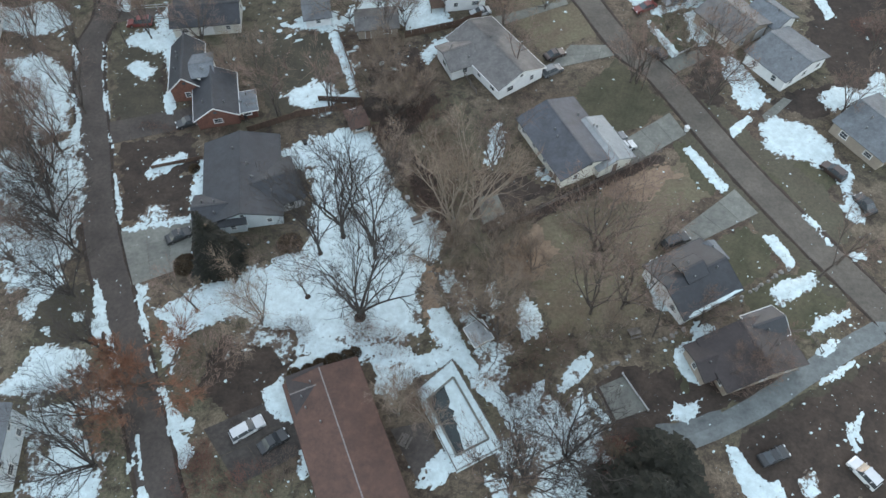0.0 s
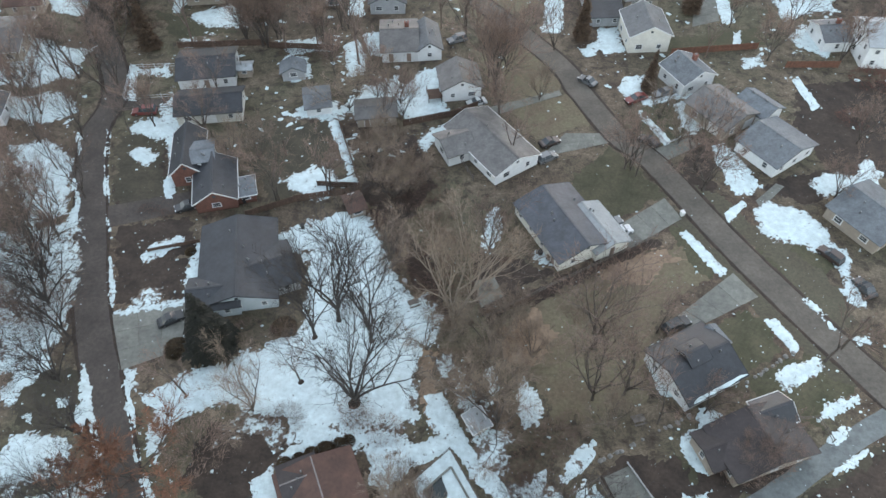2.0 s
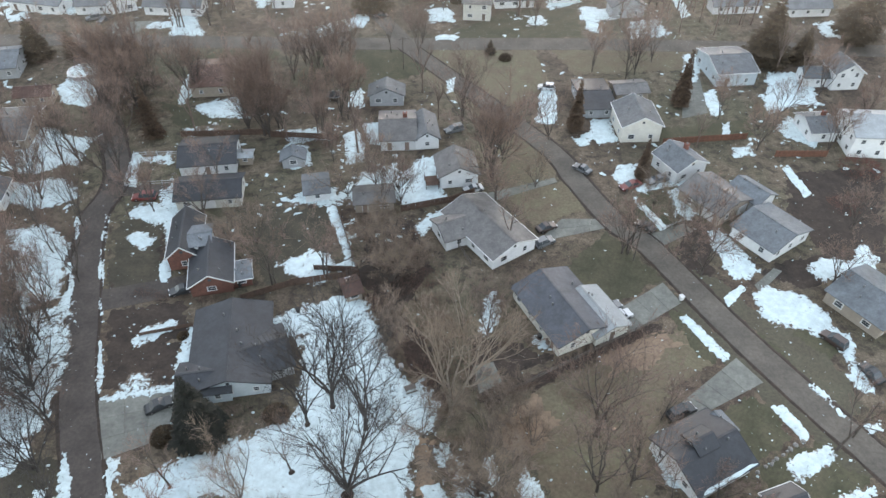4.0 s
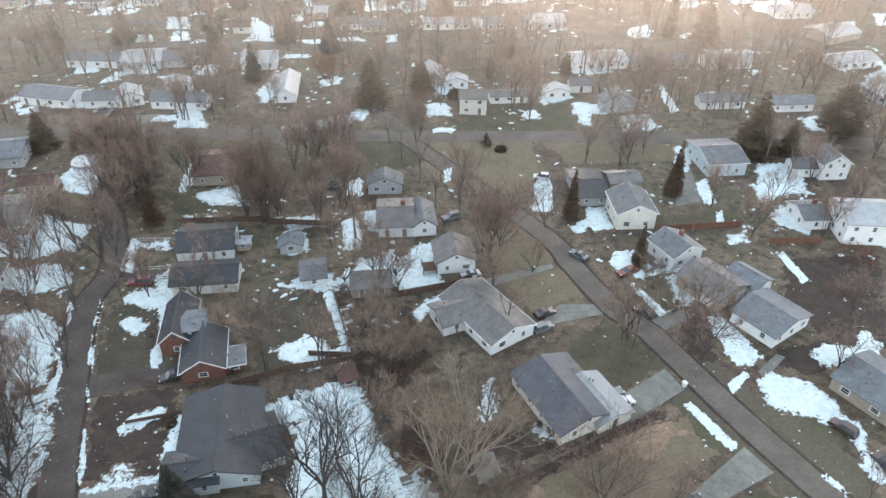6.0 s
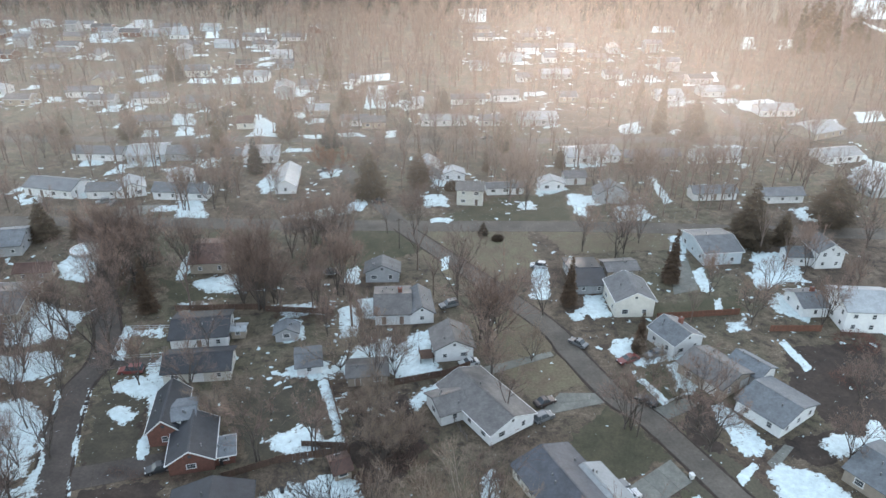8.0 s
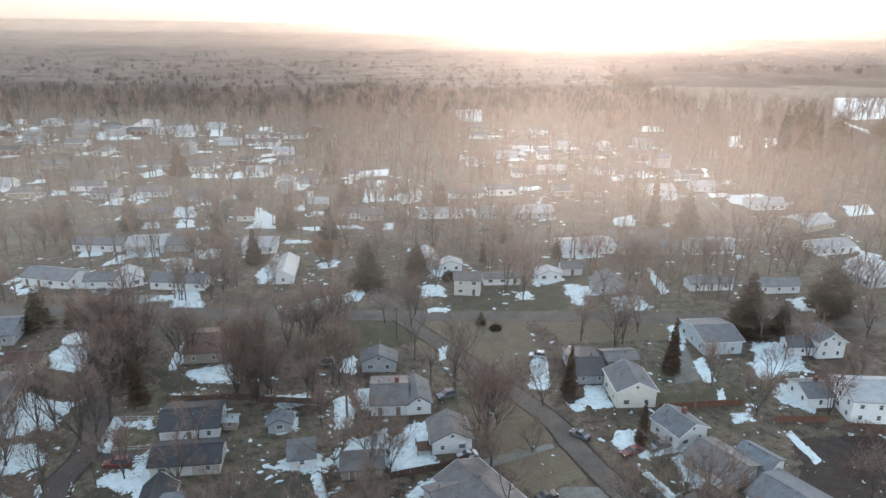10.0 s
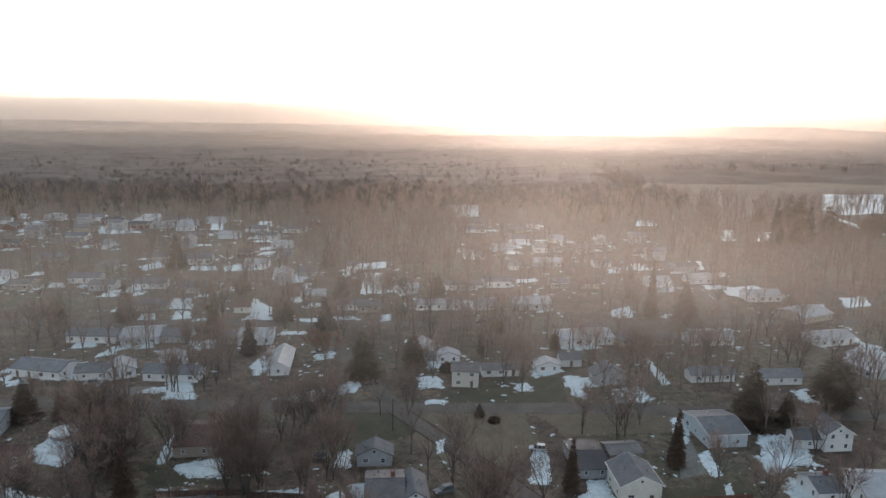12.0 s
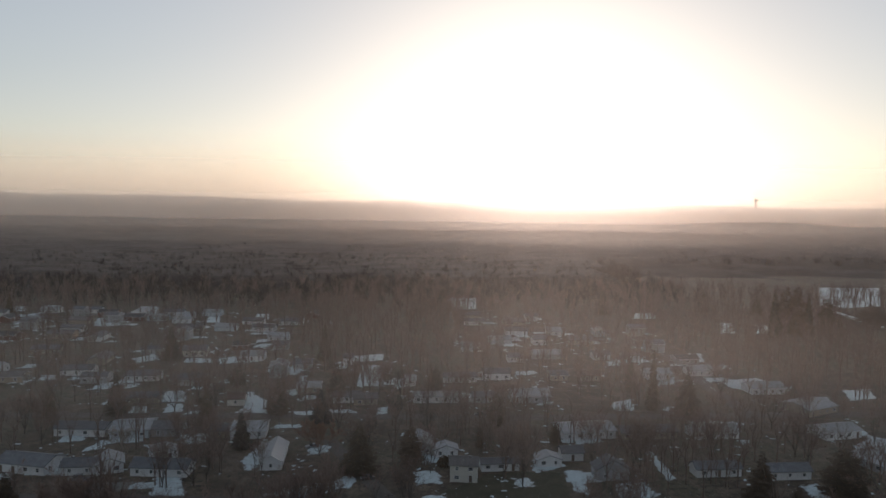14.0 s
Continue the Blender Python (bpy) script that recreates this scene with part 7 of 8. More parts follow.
snow_patch([(-55.66, 207.51), (-53.25, 228.62), (-48.87, 207.51), (-51.45, 200.41)], 0.8, 1.2)
snow_patch([(75.48, 169.71), (79.78, 172.61), (87.07, 170.39), (76.07, 166.88)], 0.7, 0.7)
snow_patch([(97.78, 265.33), (104.21, 270.68), (109.3, 261.74), (103.84, 255.99)], 0.7, 1.2)
snow_patch([(78.77, 272.79), (90.53, 280.88), (87.95, 267.5), (78.02, 265.18)], 0.9, 1.2)
snow_patch([(-14.17, 306.11), (-5.21, 311.02), (-3.79, 297.03), (-10.04, 296.07)], 0.8, 1.2)
snow_patch([(-92.9, 222.91), (-85.07, 225.69), (-82.42, 220.23), (-89.89, 219.68)], 0.8, 1.2)
snow_patch([(-126.88, 195.94), (-120.45, 200.41), (-118.5, 194.62), (-123.6, 192.9)], 0.7, 1.2)
snow_patch([(191.72, 294.76), (207.49, 299.47), (198.87, 281.91), (185.44, 279.32)], 0.9, 1.2)
snow_patch([(26.3, 599.66), (52.67, 616.18), (45.99, 535.93), (27.69, 529.2)], 1.0, 1.2)
snow_patch([(-54.06, 51.75), (-53.26, 52.04), (-46.7, 37.31), (-47.41, 36.89), (-50.14, 42.66), (-50.97, 40.69), (-52.43, 43.79), (-51.85, 45.45)], 0.22, 0.33)
snow_patch([(-61.08, 36.65), (-60.25, 40.55), (-57.07, 40.95), (-52.23, 39.82), (-51.22, 39.1), (-52.05, 36.1), (-55.08, 34.05), (-58.82, 33.27), (-62.27, 32.91), (-62.68, 34.15)], 0.55, 0.33)
snow_patch([(-55.32, 34.88), (-52.22, 38.25), (-49.96, 37.35), (-52.86, 33.19), (-58.71, 31.64)], 1.5, 0.33)
snow_patch([(-57.73, 30.98), (-52.59, 32.21), (-45.7, 34.75), (-44.37, 31.45), (-47.48, 30.69), (-50.92, 28.99), (-52.74, 27.23), (-56.83, 28.06)], 0.45, 0.33)
snow_patch([(-53.62, 27.63), (-48.92, 28.73), (-46.87, 23.76), (-45.02, 19.41), (-43.58, 18.0), (-53.06, 18.12), (-54.8, 20.24), (-52.91, 23.84)], 0.8, 0.33)
snow_patch([(-57.48, 27.68), (-53.62, 27.63), (-52.05, 20.92), (-54.95, 19.54)], 1.6, 0.33)
snow_patch([(-48.82, 28.34), (-45.92, 26.0), (-44.29, 19.4), (-46.31, 21.56)], 1.5, 0.33)
snow_patch([(-42.15, 27.48), (-41.57, 27.62), (-39.76, 21.48), (-40.21, 21.49)], 0.12, 0.33)
snow_patch([(-42.18, 22.97), (-42.02, 25.57), (-41.49, 25.56), (-41.06, 22.95), (-41.64, 22.23)], 0.35, 0.33)
snow_patch([(-40.25, 19.35), (-39.53, 21.12), (-37.39, 17.92), (-39.57, 17.95)], 0.35, 0.33)
snow_patch([(-47.29, 49.19), (-46.33, 49.18), (-41.08, 36.38), (-41.78, 36.21), (-44.83, 43.49)], 0.2, 0.33)
snow_patch([(-40.56, 34.26), (-39.8, 34.42), (-37.45, 31.36), (-36.13, 29.35), (-34.73, 29.33), (-34.13, 28.15), (-35.99, 27.78), (-34.48, 25.85), (-33.58, 25.08), (-34.75, 23.24), (-35.21, 22.88), (-37.99, 28.2)], 0.28, 0.33)
snow_patch([(-64.5, 47.52), (-62.53, 52.38), (-59.59, 54.36), (-58.3, 51.32), (-61.93, 47.48), (-62.48, 45.13)], 0.7, 0.33)
snow_patch([(-70.04, 56.58), (-64.97, 57.55), (-59.88, 55.39), (-63.41, 52.39), (-69.02, 53.48)], 1.2, 0.33)
snow_patch([(-55.71, 45.97), (-54.39, 46.42), (-54.01, 45.01), (-54.99, 44.56)], 0.25, 0.33)
snow_patch([(-59.36, 43.43), (-58.57, 43.87), (-58.23, 42.41)], 0.25, 0.33)
snow_patch([(-47.31, 50.86), (-45.4, 50.83), (-44.45, 47.23), (-46.29, 48.21)], 0.6, 0.33)
snow_patch([(-43.78, 46.46), (-34.38, 51.46), (-32.11, 45.16), (-37.94, 42.48), (-38.69, 41.14), (-38.57, 35.07), (-40.79, 38.09), (-41.33, 40.73), (-40.21, 43.43)], 0.5, 0.33)
snow_patch([(-25.59, 33.65), (-23.07, 35.96), (-21.85, 33.6), (-19.52, 28.34), (-22.31, 29.16), (-25.02, 31.03)], 0.35, 0.33)
snow_patch([(-19.98, 25.28), (-17.42, 26.39), (-15.62, 24.85), (-15.75, 22.63), (-13.67, 18.32), (-14.69, 18.34), (-16.35, 22.64), (-19.25, 21.8)], 0.5, 0.33)
snow_patch([(-23.04, 35.7), (-19.74, 39.1), (-12.93, 41.68), (-7.14, 42.05), (-3.37, 37.57), (-9.22, 35.51), (-11.96, 39.0), (-18.36, 37.35)], 0.5, 0.33)
snow_patch([(-1.31, 45.19), (1.15, 41.03), (5.0, 34.06), (9.09, 29.54), (11.65, 27.55), (11.04, 24.51), (7.54, 29.56), (1.1, 38.2), (-3.36, 35.69), (-7.66, 31.6), (-9.69, 33.27), (-9.8, 35.95), (-3.37, 37.57), (-0.11, 39.09), (-1.99, 43.62)], 0.4, 0.33)
snow_patch([(-3.79, 20.45), (-1.79, 23.55), (0.85, 24.64), (1.41, 22.26), (-1.07, 20.28)], 0.35, 0.33)
snow_patch([(7.5, 28.77), (8.82, 25.29), (10.76, 20.84), (9.6, 20.14), (6.89, 24.56)], 1.0, 0.33)
snow_patch([(6.34, 50.36), (8.07, 50.34), (8.63, 46.27), (7.34, 45.91)], 0.4, 0.33)
snow_patch([(10.95, 45.48), (12.0, 48.32), (13.56, 46.39), (14.71, 43.1), (13.56, 41.3), (11.86, 40.7), (10.98, 42.24)], 0.4, 0.33)
snow_patch([(17.06, 35.15), (18.49, 37.27), (21.13, 38.27), (20.57, 36.38), (16.82, 32.91), (15.87, 32.92)], 0.4, 0.33)
snow_patch([(11.64, 32.32), (13.78, 34.36), (14.47, 31.47), (13.19, 27.53), (15.03, 26.73), (16.63, 31.04), (19.13, 32.38), (20.48, 30.58), (20.75, 26.65), (22.19, 20.7), (22.41, 17.18), (10.13, 17.34), (11.5, 20.83), (10.66, 24.51), (10.34, 30.72)], 0.85, 0.33)
snow_patch([(8.93, 33.18), (13.68, 33.12), (21.26, 30.57), (22.93, 25.86), (19.06, 19.32), (10.34, 20.13)], 1.7, 0.33)
snow_patch([(20.04, 32.05), (22.7, 28.57), (21.7, 28.04), (19.59, 31.0)], 0.2, 0.33)
snow_patch([(1.21, 44.68), (4.58, 44.64), (7.57, 37.42), (8.93, 33.18), (5.8, 34.05)], 1.6, 0.33)
snow_patch([(33.19, 37.93), (38.5, 41.85), (39.35, 41.21), (34.48, 37.48), (35.8, 33.64), (34.31, 34.16)], 0.22, 0.33)
snow_patch([(49.29, 48.26), (53.24, 50.16), (57.13, 51.6), (57.0, 49.42), (54.27, 47.7), (50.35, 45.85)], 0.5, 0.33)
snow_patch([(53.4, 41.19), (54.59, 42.99), (57.43, 44.06), (60.65, 44.95), (60.48, 43.65), (57.86, 42.76), (55.37, 41.43)], 0.35, 0.33)
snow_patch([(53.96, 38.08), (56.58, 39.98), (56.82, 38.91), (54.53, 37.29)], 0.35, 0.33)
snow_patch([(51.68, 33.1), (57.99, 36.72), (58.31, 36.2), (53.4, 33.57)], 0.25, 0.33)
snow_patch([(30.63, 28.46), (33.41, 30.81), (35.44, 31.19), (35.08, 29.43), (32.6, 28.67)], 0.5, 0.33)
snow_patch([(31.04, 51.99), (33.72, 54.8), (35.43, 52.12), (36.58, 45.58), (35.18, 44.01), (31.69, 45.65)], 0.4, 0.33)
snow_patch([(51.08, 57.89), (52.74, 58.08), (54.95, 53.14), (53.34, 51.45), (52.85, 53.48)], 0.2, 0.33)
snow_patch([(37.62, 24.91), (38.58, 24.52), (40.95, 20.46), (43.57, 20.07), (43.44, 16.92), (39.13, 16.98)], 0.25, 0.33)
snow_patch([(54.71, 27.76), (55.58, 27.59), (54.7, 25.83), (55.37, 23.93), (54.72, 23.79), (54.15, 25.76)], 0.15, 0.33)
snow_patch([(46.6, 20.39), (48.03, 20.73), (47.66, 18.26), (46.21, 18.28)], 0.7, 0.33)
snow_patch([(63.68, 54.34), (65.84, 54.72), (65.85, 53.69), (63.97, 53.31)], 0.3, 0.33)
snow_patch([(60.66, 56.9), (61.37, 56.88), (62.66, 52.52), (62.01, 52.13)], 0.2, 0.33)
snow_patch([(-94.78, 153.51), (-94.31, 164.33), (-88.93, 165.94), (-84.48, 156.43), (-82.78, 144.96), (-91.55, 147.77)], 0.7, 0.7)
snow_patch([(-91.27, 122.22), (-88.07, 131.13), (-78.31, 132.22), (-76.19, 133.4), (-79.54, 123.17), (-83.58, 120.04), (-89.69, 119.06)], 0.5, 0.7)
snow_patch([(-83.69, 109.3), (-84.5, 112.1), (-78.05, 114.34), (-75.22, 111.06), (-80.55, 107.45)], 0.5, 0.7)
snow_patch([(-80.88, 101.41), (-78.58, 102.22), (-75.68, 97.29), (-79.37, 97.33)], 0.8, 0.42)
snow_patch([(-67.88, 90.4), (-67.99, 92.45), (-64.5, 84.79), (-63.51, 79.01), (-68.98, 76.66), (-70.35, 78.49), (-65.67, 80.28), (-65.66, 84.81)], 0.35, 0.42)
snow_patch([(-67.82, 72.62), (-61.62, 72.53), (-59.19, 68.18), (-62.36, 67.71), (-64.98, 66.21)], 1.2, 0.33)
snow_patch([(-64.59, 76.01), (-62.86, 77.17), (-60.74, 72.52), (-60.54, 69.25), (-62.34, 70.35)], 0.8, 0.42)
snow_patch([(-62.94, 91.79), (-64.55, 99.57), (-66.62, 106.4), (-64.7, 103.76), (-63.15, 96.35), (-61.63, 90.32)], 0.2, 0.42)
snow_patch([(-61.36, 87.48), (-62.54, 91.79), (-61.73, 91.04), (-59.44, 84.46)], 0.15, 0.42)
snow_patch([(-53.68, 65.84), (-56.22, 72.45), (-55.59, 72.22), (-52.59, 64.83)], 0.15, 0.33)
snow_patch([(-69.34, 96.9), (-71.51, 103.83), (-70.78, 104.69), (-68.52, 97.68)], 0.3, 0.42)
snow_patch([(-57.44, 77.1), (-59.24, 82.1), (-58.85, 82.09), (-56.74, 76.49)], 0.12, 0.42)
snow_patch([(-64.1, 113.81), (-66.24, 121.97), (-66.33, 125.67), (-65.07, 124.56), (-62.68, 113.4)], 0.3, 0.7)
snow_patch([(-65.16, 124.12), (-58.41, 126.27), (-56.8, 121.88), (-63.79, 121.95)], 0.6, 0.7)
snow_patch([(-61.71, 105.46), (-59.67, 108.49), (-55.29, 107.17), (-55.75, 117.7), (-50.85, 106.22), (-52.92, 101.58), (-60.61, 103.37)], 0.7, 0.42)
snow_patch([(-58.81, 97.88), (-58.12, 99.49), (-53.18, 97.5), (-54.62, 94.09), (-57.89, 95.98)], 0.7, 0.42)
snow_patch([(-50.7, 93.13), (-52.76, 101.08), (-52.81, 103.97), (-51.24, 101.06), (-49.29, 91.62), (-48.05, 85.65), (-49.62, 85.67), (-50.74, 90.18)], 0.25, 0.42)
snow_patch([(-62.89, 147.0), (-63.8, 157.82), (-62.97, 165.47), (-60.38, 163.17), (-60.18, 151.23), (-61.11, 146.16)], 0.4, 0.7)
snow_patch([(-57.79, 144.23), (-54.02, 148.34), (-47.23, 149.42), (-44.23, 140.15), (-53.3, 140.22)], 0.7, 0.7)
snow_patch([(-58.7, 135.7), (-51.09, 136.88), (-47.53, 133.15), (-54.82, 131.3)], 1.3, 0.7)
snow_patch([(-34.5, 126.05), (-33.19, 129.47), (-28.52, 128.27), (-26.62, 121.16), (-32.03, 119.11)], 0.6, 0.7)
snow_patch([(-20.95, 132.92), (-18.21, 134.61), (-15.47, 128.15), (-15.57, 121.48), (-18.91, 121.51)], 0.5, 0.7)
snow_patch([(-16.42, 137.1), (-13.11, 137.83), (-11.92, 128.81), (-15.13, 128.84)], 0.4, 0.7)
snow_patch([(-30.22, 108.71), (-27.81, 111.5), (-20.5, 113.74), (-18.98, 107.31), (-28.8, 107.06)], 0.8, 0.42)
snow_patch([(-21.64, 105.9), (-20.33, 107.14), (-16.85, 97.38), (-15.62, 92.39), (-16.88, 90.62), (-19.06, 99.03)], 0.25, 0.42)
snow_patch([(-28.97, 89.9), (-24.47, 93.56), (-20.21, 92.75), (-18.62, 89.77), (-20.06, 85.29), (-21.73, 85.31), (-26.4, 86.75)], 0.7, 0.42)
snow_patch([(-18.31, 89.77), (-15.74, 91.5), (-14.85, 88.57), (-17.41, 88.03)], 0.3, 0.42)
snow_patch([(-50.54, 72.37), (-49.92, 74.29), (-46.66, 76.59), (-44.83, 77.16), (-43.65, 74.9), (-48.24, 72.12), (-49.68, 71.25)], 0.7, 0.42)
snow_patch([(-41.86, 66.89), (-42.19, 71.14), (-41.34, 74.75), (-40.2, 73.92), (-39.58, 69.48), (-39.81, 66.86), (-38.99, 62.86), (-40.97, 62.89)], 0.4, 0.33)
snow_patch([(-7.63, 117.21), (-2.86, 123.97), (0.54, 123.94), (1.03, 113.12), (2.35, 108.36), (-4.96, 106.25), (-9.75, 111.31)], 0.6, 0.7)
snow_patch([(-19.07, 111.41), (-9.94, 115.21), (-8.5, 109.4), (-17.36, 105.85)], 1.2, 0.7)
snow_patch([(-4.25, 98.85), (-2.11, 103.04), (2.3, 105.99), (2.43, 101.79), (-2.61, 97.69)], 0.7, 0.42)
snow_patch([(-20.84, 145.31), (-20.43, 151.54), (-18.14, 153.59), (-16.67, 143.91)], 0.4, 0.7)
snow_patch([(24.46, 137.01), (26.92, 152.39), (30.56, 153.26), (29.27, 138.26), (26.69, 136.49)], 0.4, 0.7)
snow_patch([(35.7, 131.95), (37.82, 137.93), (42.2, 139.19), (41.65, 129.5), (37.22, 128.37)], 0.5, 0.7)
snow_patch([(32.24, 129.59), (35.49, 132.92), (36.51, 130.02), (33.11, 127.24)], 0.5, 0.7)
snow_patch([(38.4, 116.34), (40.54, 120.29), (45.15, 120.25), (42.14, 113.28), (38.91, 113.32)], 0.6, 0.7)
snow_patch([(48.7, 110.68), (53.81, 112.96), (53.79, 105.05), (50.6, 101.23), (48.39, 103.87)], 0.5, 0.42)
snow_patch([(67.44, 149.47), (70.81, 152.1), (69.52, 140.56), (66.6, 139.79)], 0.3, 0.7)
snow_patch([(81.72, 147.93), (88.12, 160.03), (94.55, 160.63), (97.51, 153.72), (94.91, 144.44), (85.47, 143.14), (80.82, 140.47)], 1.0, 0.7)
snow_patch([(66.34, 125.79), (72.5, 128.28), (71.5, 123.49), (66.37, 122.43)], 0.7, 0.7)
snow_patch([(67.72, 135.89), (70.5, 137.15), (68.05, 129.74), (66.46, 130.47)], 0.4, 0.7)
snow_patch([(80.41, 134.53), (85.02, 138.85), (89.18, 129.55), (85.72, 125.61), (81.3, 130.34)], 0.6, 0.7)
snow_patch([(75.59, 119.31), (77.21, 119.29), (78.42, 109.41), (76.27, 108.11)], 0.3, 0.7)
snow_patch([(53.23, 98.17), (55.88, 98.81), (59.09, 89.08), (59.49, 87.05), (54.13, 84.31), (53.61, 88.85), (53.19, 94.94)], 0.4, 0.42)
snow_patch([(50.93, 80.35), (54.8, 83.49), (55.12, 82.54), (50.88, 78.43)], 0.2, 0.42)
snow_patch([(56.27, 80.28), (58.78, 83.43), (62.45, 82.71), (67.11, 78.09), (67.03, 73.81), (68.88, 72.03), (68.16, 64.22), (67.61, 60.27), (65.36, 61.08), (66.76, 70.46), (63.88, 71.64), (55.58, 75.89)], 0.8, 0.42)
snow_patch([(68.94, 88.37), (72.23, 90.39), (78.11, 89.57), (82.06, 94.91), (82.74, 89.96), (80.93, 86.77), (70.13, 84.1), (68.63, 86.22)], 0.6, 0.42)
snow_patch([(7.06, 74.77), (8.07, 80.16), (10.19, 82.74), (11.11, 79.86), (10.19, 74.73), (8.45, 72.43)], 0.7, 0.42)
snow_patch([(15.51, 72.33), (17.57, 72.76), (18.61, 69.49), (16.66, 69.52)], 0.4, 0.42)
snow_patch([(41.78, 76.08), (43.06, 76.55), (47.93, 67.66), (46.21, 66.62)], 0.2, 0.42)
snow_patch([(42.35, 112.69), (53.24, 114.97), (53.34, 113.37), (42.45, 110.75)], 0.25, 0.7)
snow_patch([(41.54, 105.91), (42.65, 106.63), (45.42, 99.6), (44.25, 98.61)], 0.15, 0.42)
snow_patch([(68.2, 170.21), (72.42, 170.89), (67.91, 155.44), (64.47, 155.46)], 0.6, 0.7)
snow_patch([(4.1, 105.61), (7.54, 106.47), (8.5, 103.44), (4.0, 102.45)], 0.7, 0.42)
snow_patch([(3.39, 157.4), (5.82, 158.94), (5.57, 151.36), (3.53, 150.79)], 0.6, 0.7)
snow_patch([(33.08, 38.37), (33.12, 36.68), (34.13, 34.77), (35.0, 33.79), (35.54, 34.1), (34.94, 35.58), (34.2, 37.26), (34.55, 38.52), (33.9, 39.21)], 0.15, 0.2)
snow_patch([(33.9, 39.21), (34.55, 38.52), (36.67, 40.04), (39.91, 42.37), (37.56, 42.85), (36.31, 41.71), (36.46, 40.92)], 0.4, 0.22)
snow_patch([(31.02, 29.3), (32.11, 30.82), (33.49, 30.19), (35.15, 30.39), (34.37, 29.03), (32.42, 28.75)], 0.4, 0.25)
snow_patch([(54.0, 37.82), (55.07, 39.09), (57.14, 39.93), (56.23, 38.47)], 0.4, 0.25)
snow_patch([(53.53, 34.1), (55.52, 35.3), (58.54, 36.66), (58.52, 36.16), (56.22, 35.04), (53.73, 33.53)], 0.25, 0.25)
snow_patch([(55.27, 27.09), (56.05, 28.2), (57.17, 29.18), (56.29, 27.83), (55.81, 26.35), (55.99, 25.03), (55.53, 25.18), (55.01, 25.99)], 0.15, 0.2)
snow_patch([(-76.84, 77.84), (-71.34, 79.05), (-63.6, 76.36), (-59.16, 67.79), (-58.62, 56.79), (-60.54, 51.77), (-66.75, 49.92)], 0.6, 0.33)
snow_patch([(-83.17, 95.35), (-79.67, 97.58), (-72.44, 95.18), (-69.47, 90.69), (-73.39, 88.31), (-81.03, 89.44)], 0.8, 0.42)
snow_patch([(-99.95, 133.97), (-90.65, 136.33), (-79.48, 131.41), (-77.08, 122.43), (-84.95, 118.33), (-93.17, 120.48)], 0.8, 0.7)
snow_patch([(-90.62, 115.38), (-78.52, 117.25), (-73.3, 110.4), (-78.51, 106.81), (-86.82, 107.8)], 0.8, 0.7)
snow_patch([(-82.9, 100.0), (-77.61, 102.44), (-69.67, 96.62), (-66.35, 82.22), (-72.74, 79.74)], 0.9, 0.42)
snow_patch([(-20.26, 109.83), (-15.07, 117.61), (-7.95, 121.74), (-6.4, 111.57), (-13.11, 106.98)], 1.1, 0.5)
snow_patch([(-56.66, 112.11), (-54.92, 114.03), (-50.0, 99.61), (-49.45, 93.28), (-51.68, 96.41)], 0.5, 0.4)
snow_patch([(-36.2, 134.62), (-27.11, 135.77), (-23.88, 130.9), (-32.59, 128.65)], 0.8, 0.6)

# ---- the far suburb, woods and ridges ----
BUILT = [(o.location.x, o.location.y, 9.0) for o in scene.objects if o.parent is None and o.get("category") in ("house", "shed")]


def clear_of(x, y, extra=0.0):
    return all((x - a) ** 2 + (y - b) ** 2 > (r + extra) ** 2 for a, b, r in BUILT)


FAR_KINDS = [house("house", "house", lab, [(0, -900 - 30 * i, w, d, 0, e, r, "x", wall, roof)], 0) for i, (lab, w, d, e, r, wall, roof) in enumerate([
    ("white ranch house in the far suburb", 14, 8, 2.7, 1.6, "w", "grey"), ("tan ranch house in the far suburb", 15, 8.5, 2.7, 1.7, "tn", "greybrown"),
    ("pale house with a light roof in the far suburb", 13, 8, 2.8, 1.7, "bl", "pale"), ("white house with a pale roof in the far suburb", 12, 8, 2.8, 1.8, "w", "pale"),
    ("grey two-storey house in the far suburb", 10, 8, 5.2, 1.9, "gy", "slate"), ("brick house in the far suburb", 13, 8.5, 2.8, 1.8, "br", "dark")])]
rng = random.Random(77)
far_n = 0
for row_y in (320, 348, 376, 404, 432, 460, 490):
    x = -330 + rng.uniform(0, 20)
    while x < 360:
        y = row_y + rng.uniform(-5, 5)
        if clear_of(x, y, 9) and abs(x) < 40 + 0.62 * y and not (x > 170 + 0.28 * (y - 300) and y > 420) and x < 150 and not (-70 < x < 30 and y > 330) and rng.random() < 0.6 and far_n < 70:
            copy_thing(FAR_KINDS[rng.randrange(6)], pose(x, y, 0, 0, 0, rng.choice((0, 0, 180, 90)) + rng.uniform(-8, 8)))
            BUILT.append((x, y, 9.0))
            far_n += 1
        x += rng.uniform(19, 30)
for k in FAR_KINDS:
    x, y = rng.uniform(-260, -90), rng.uniform(470, 520)
    k.matrix_basis = pose(x, y, 0, 0, 0, rng.uniform(-10, 10))


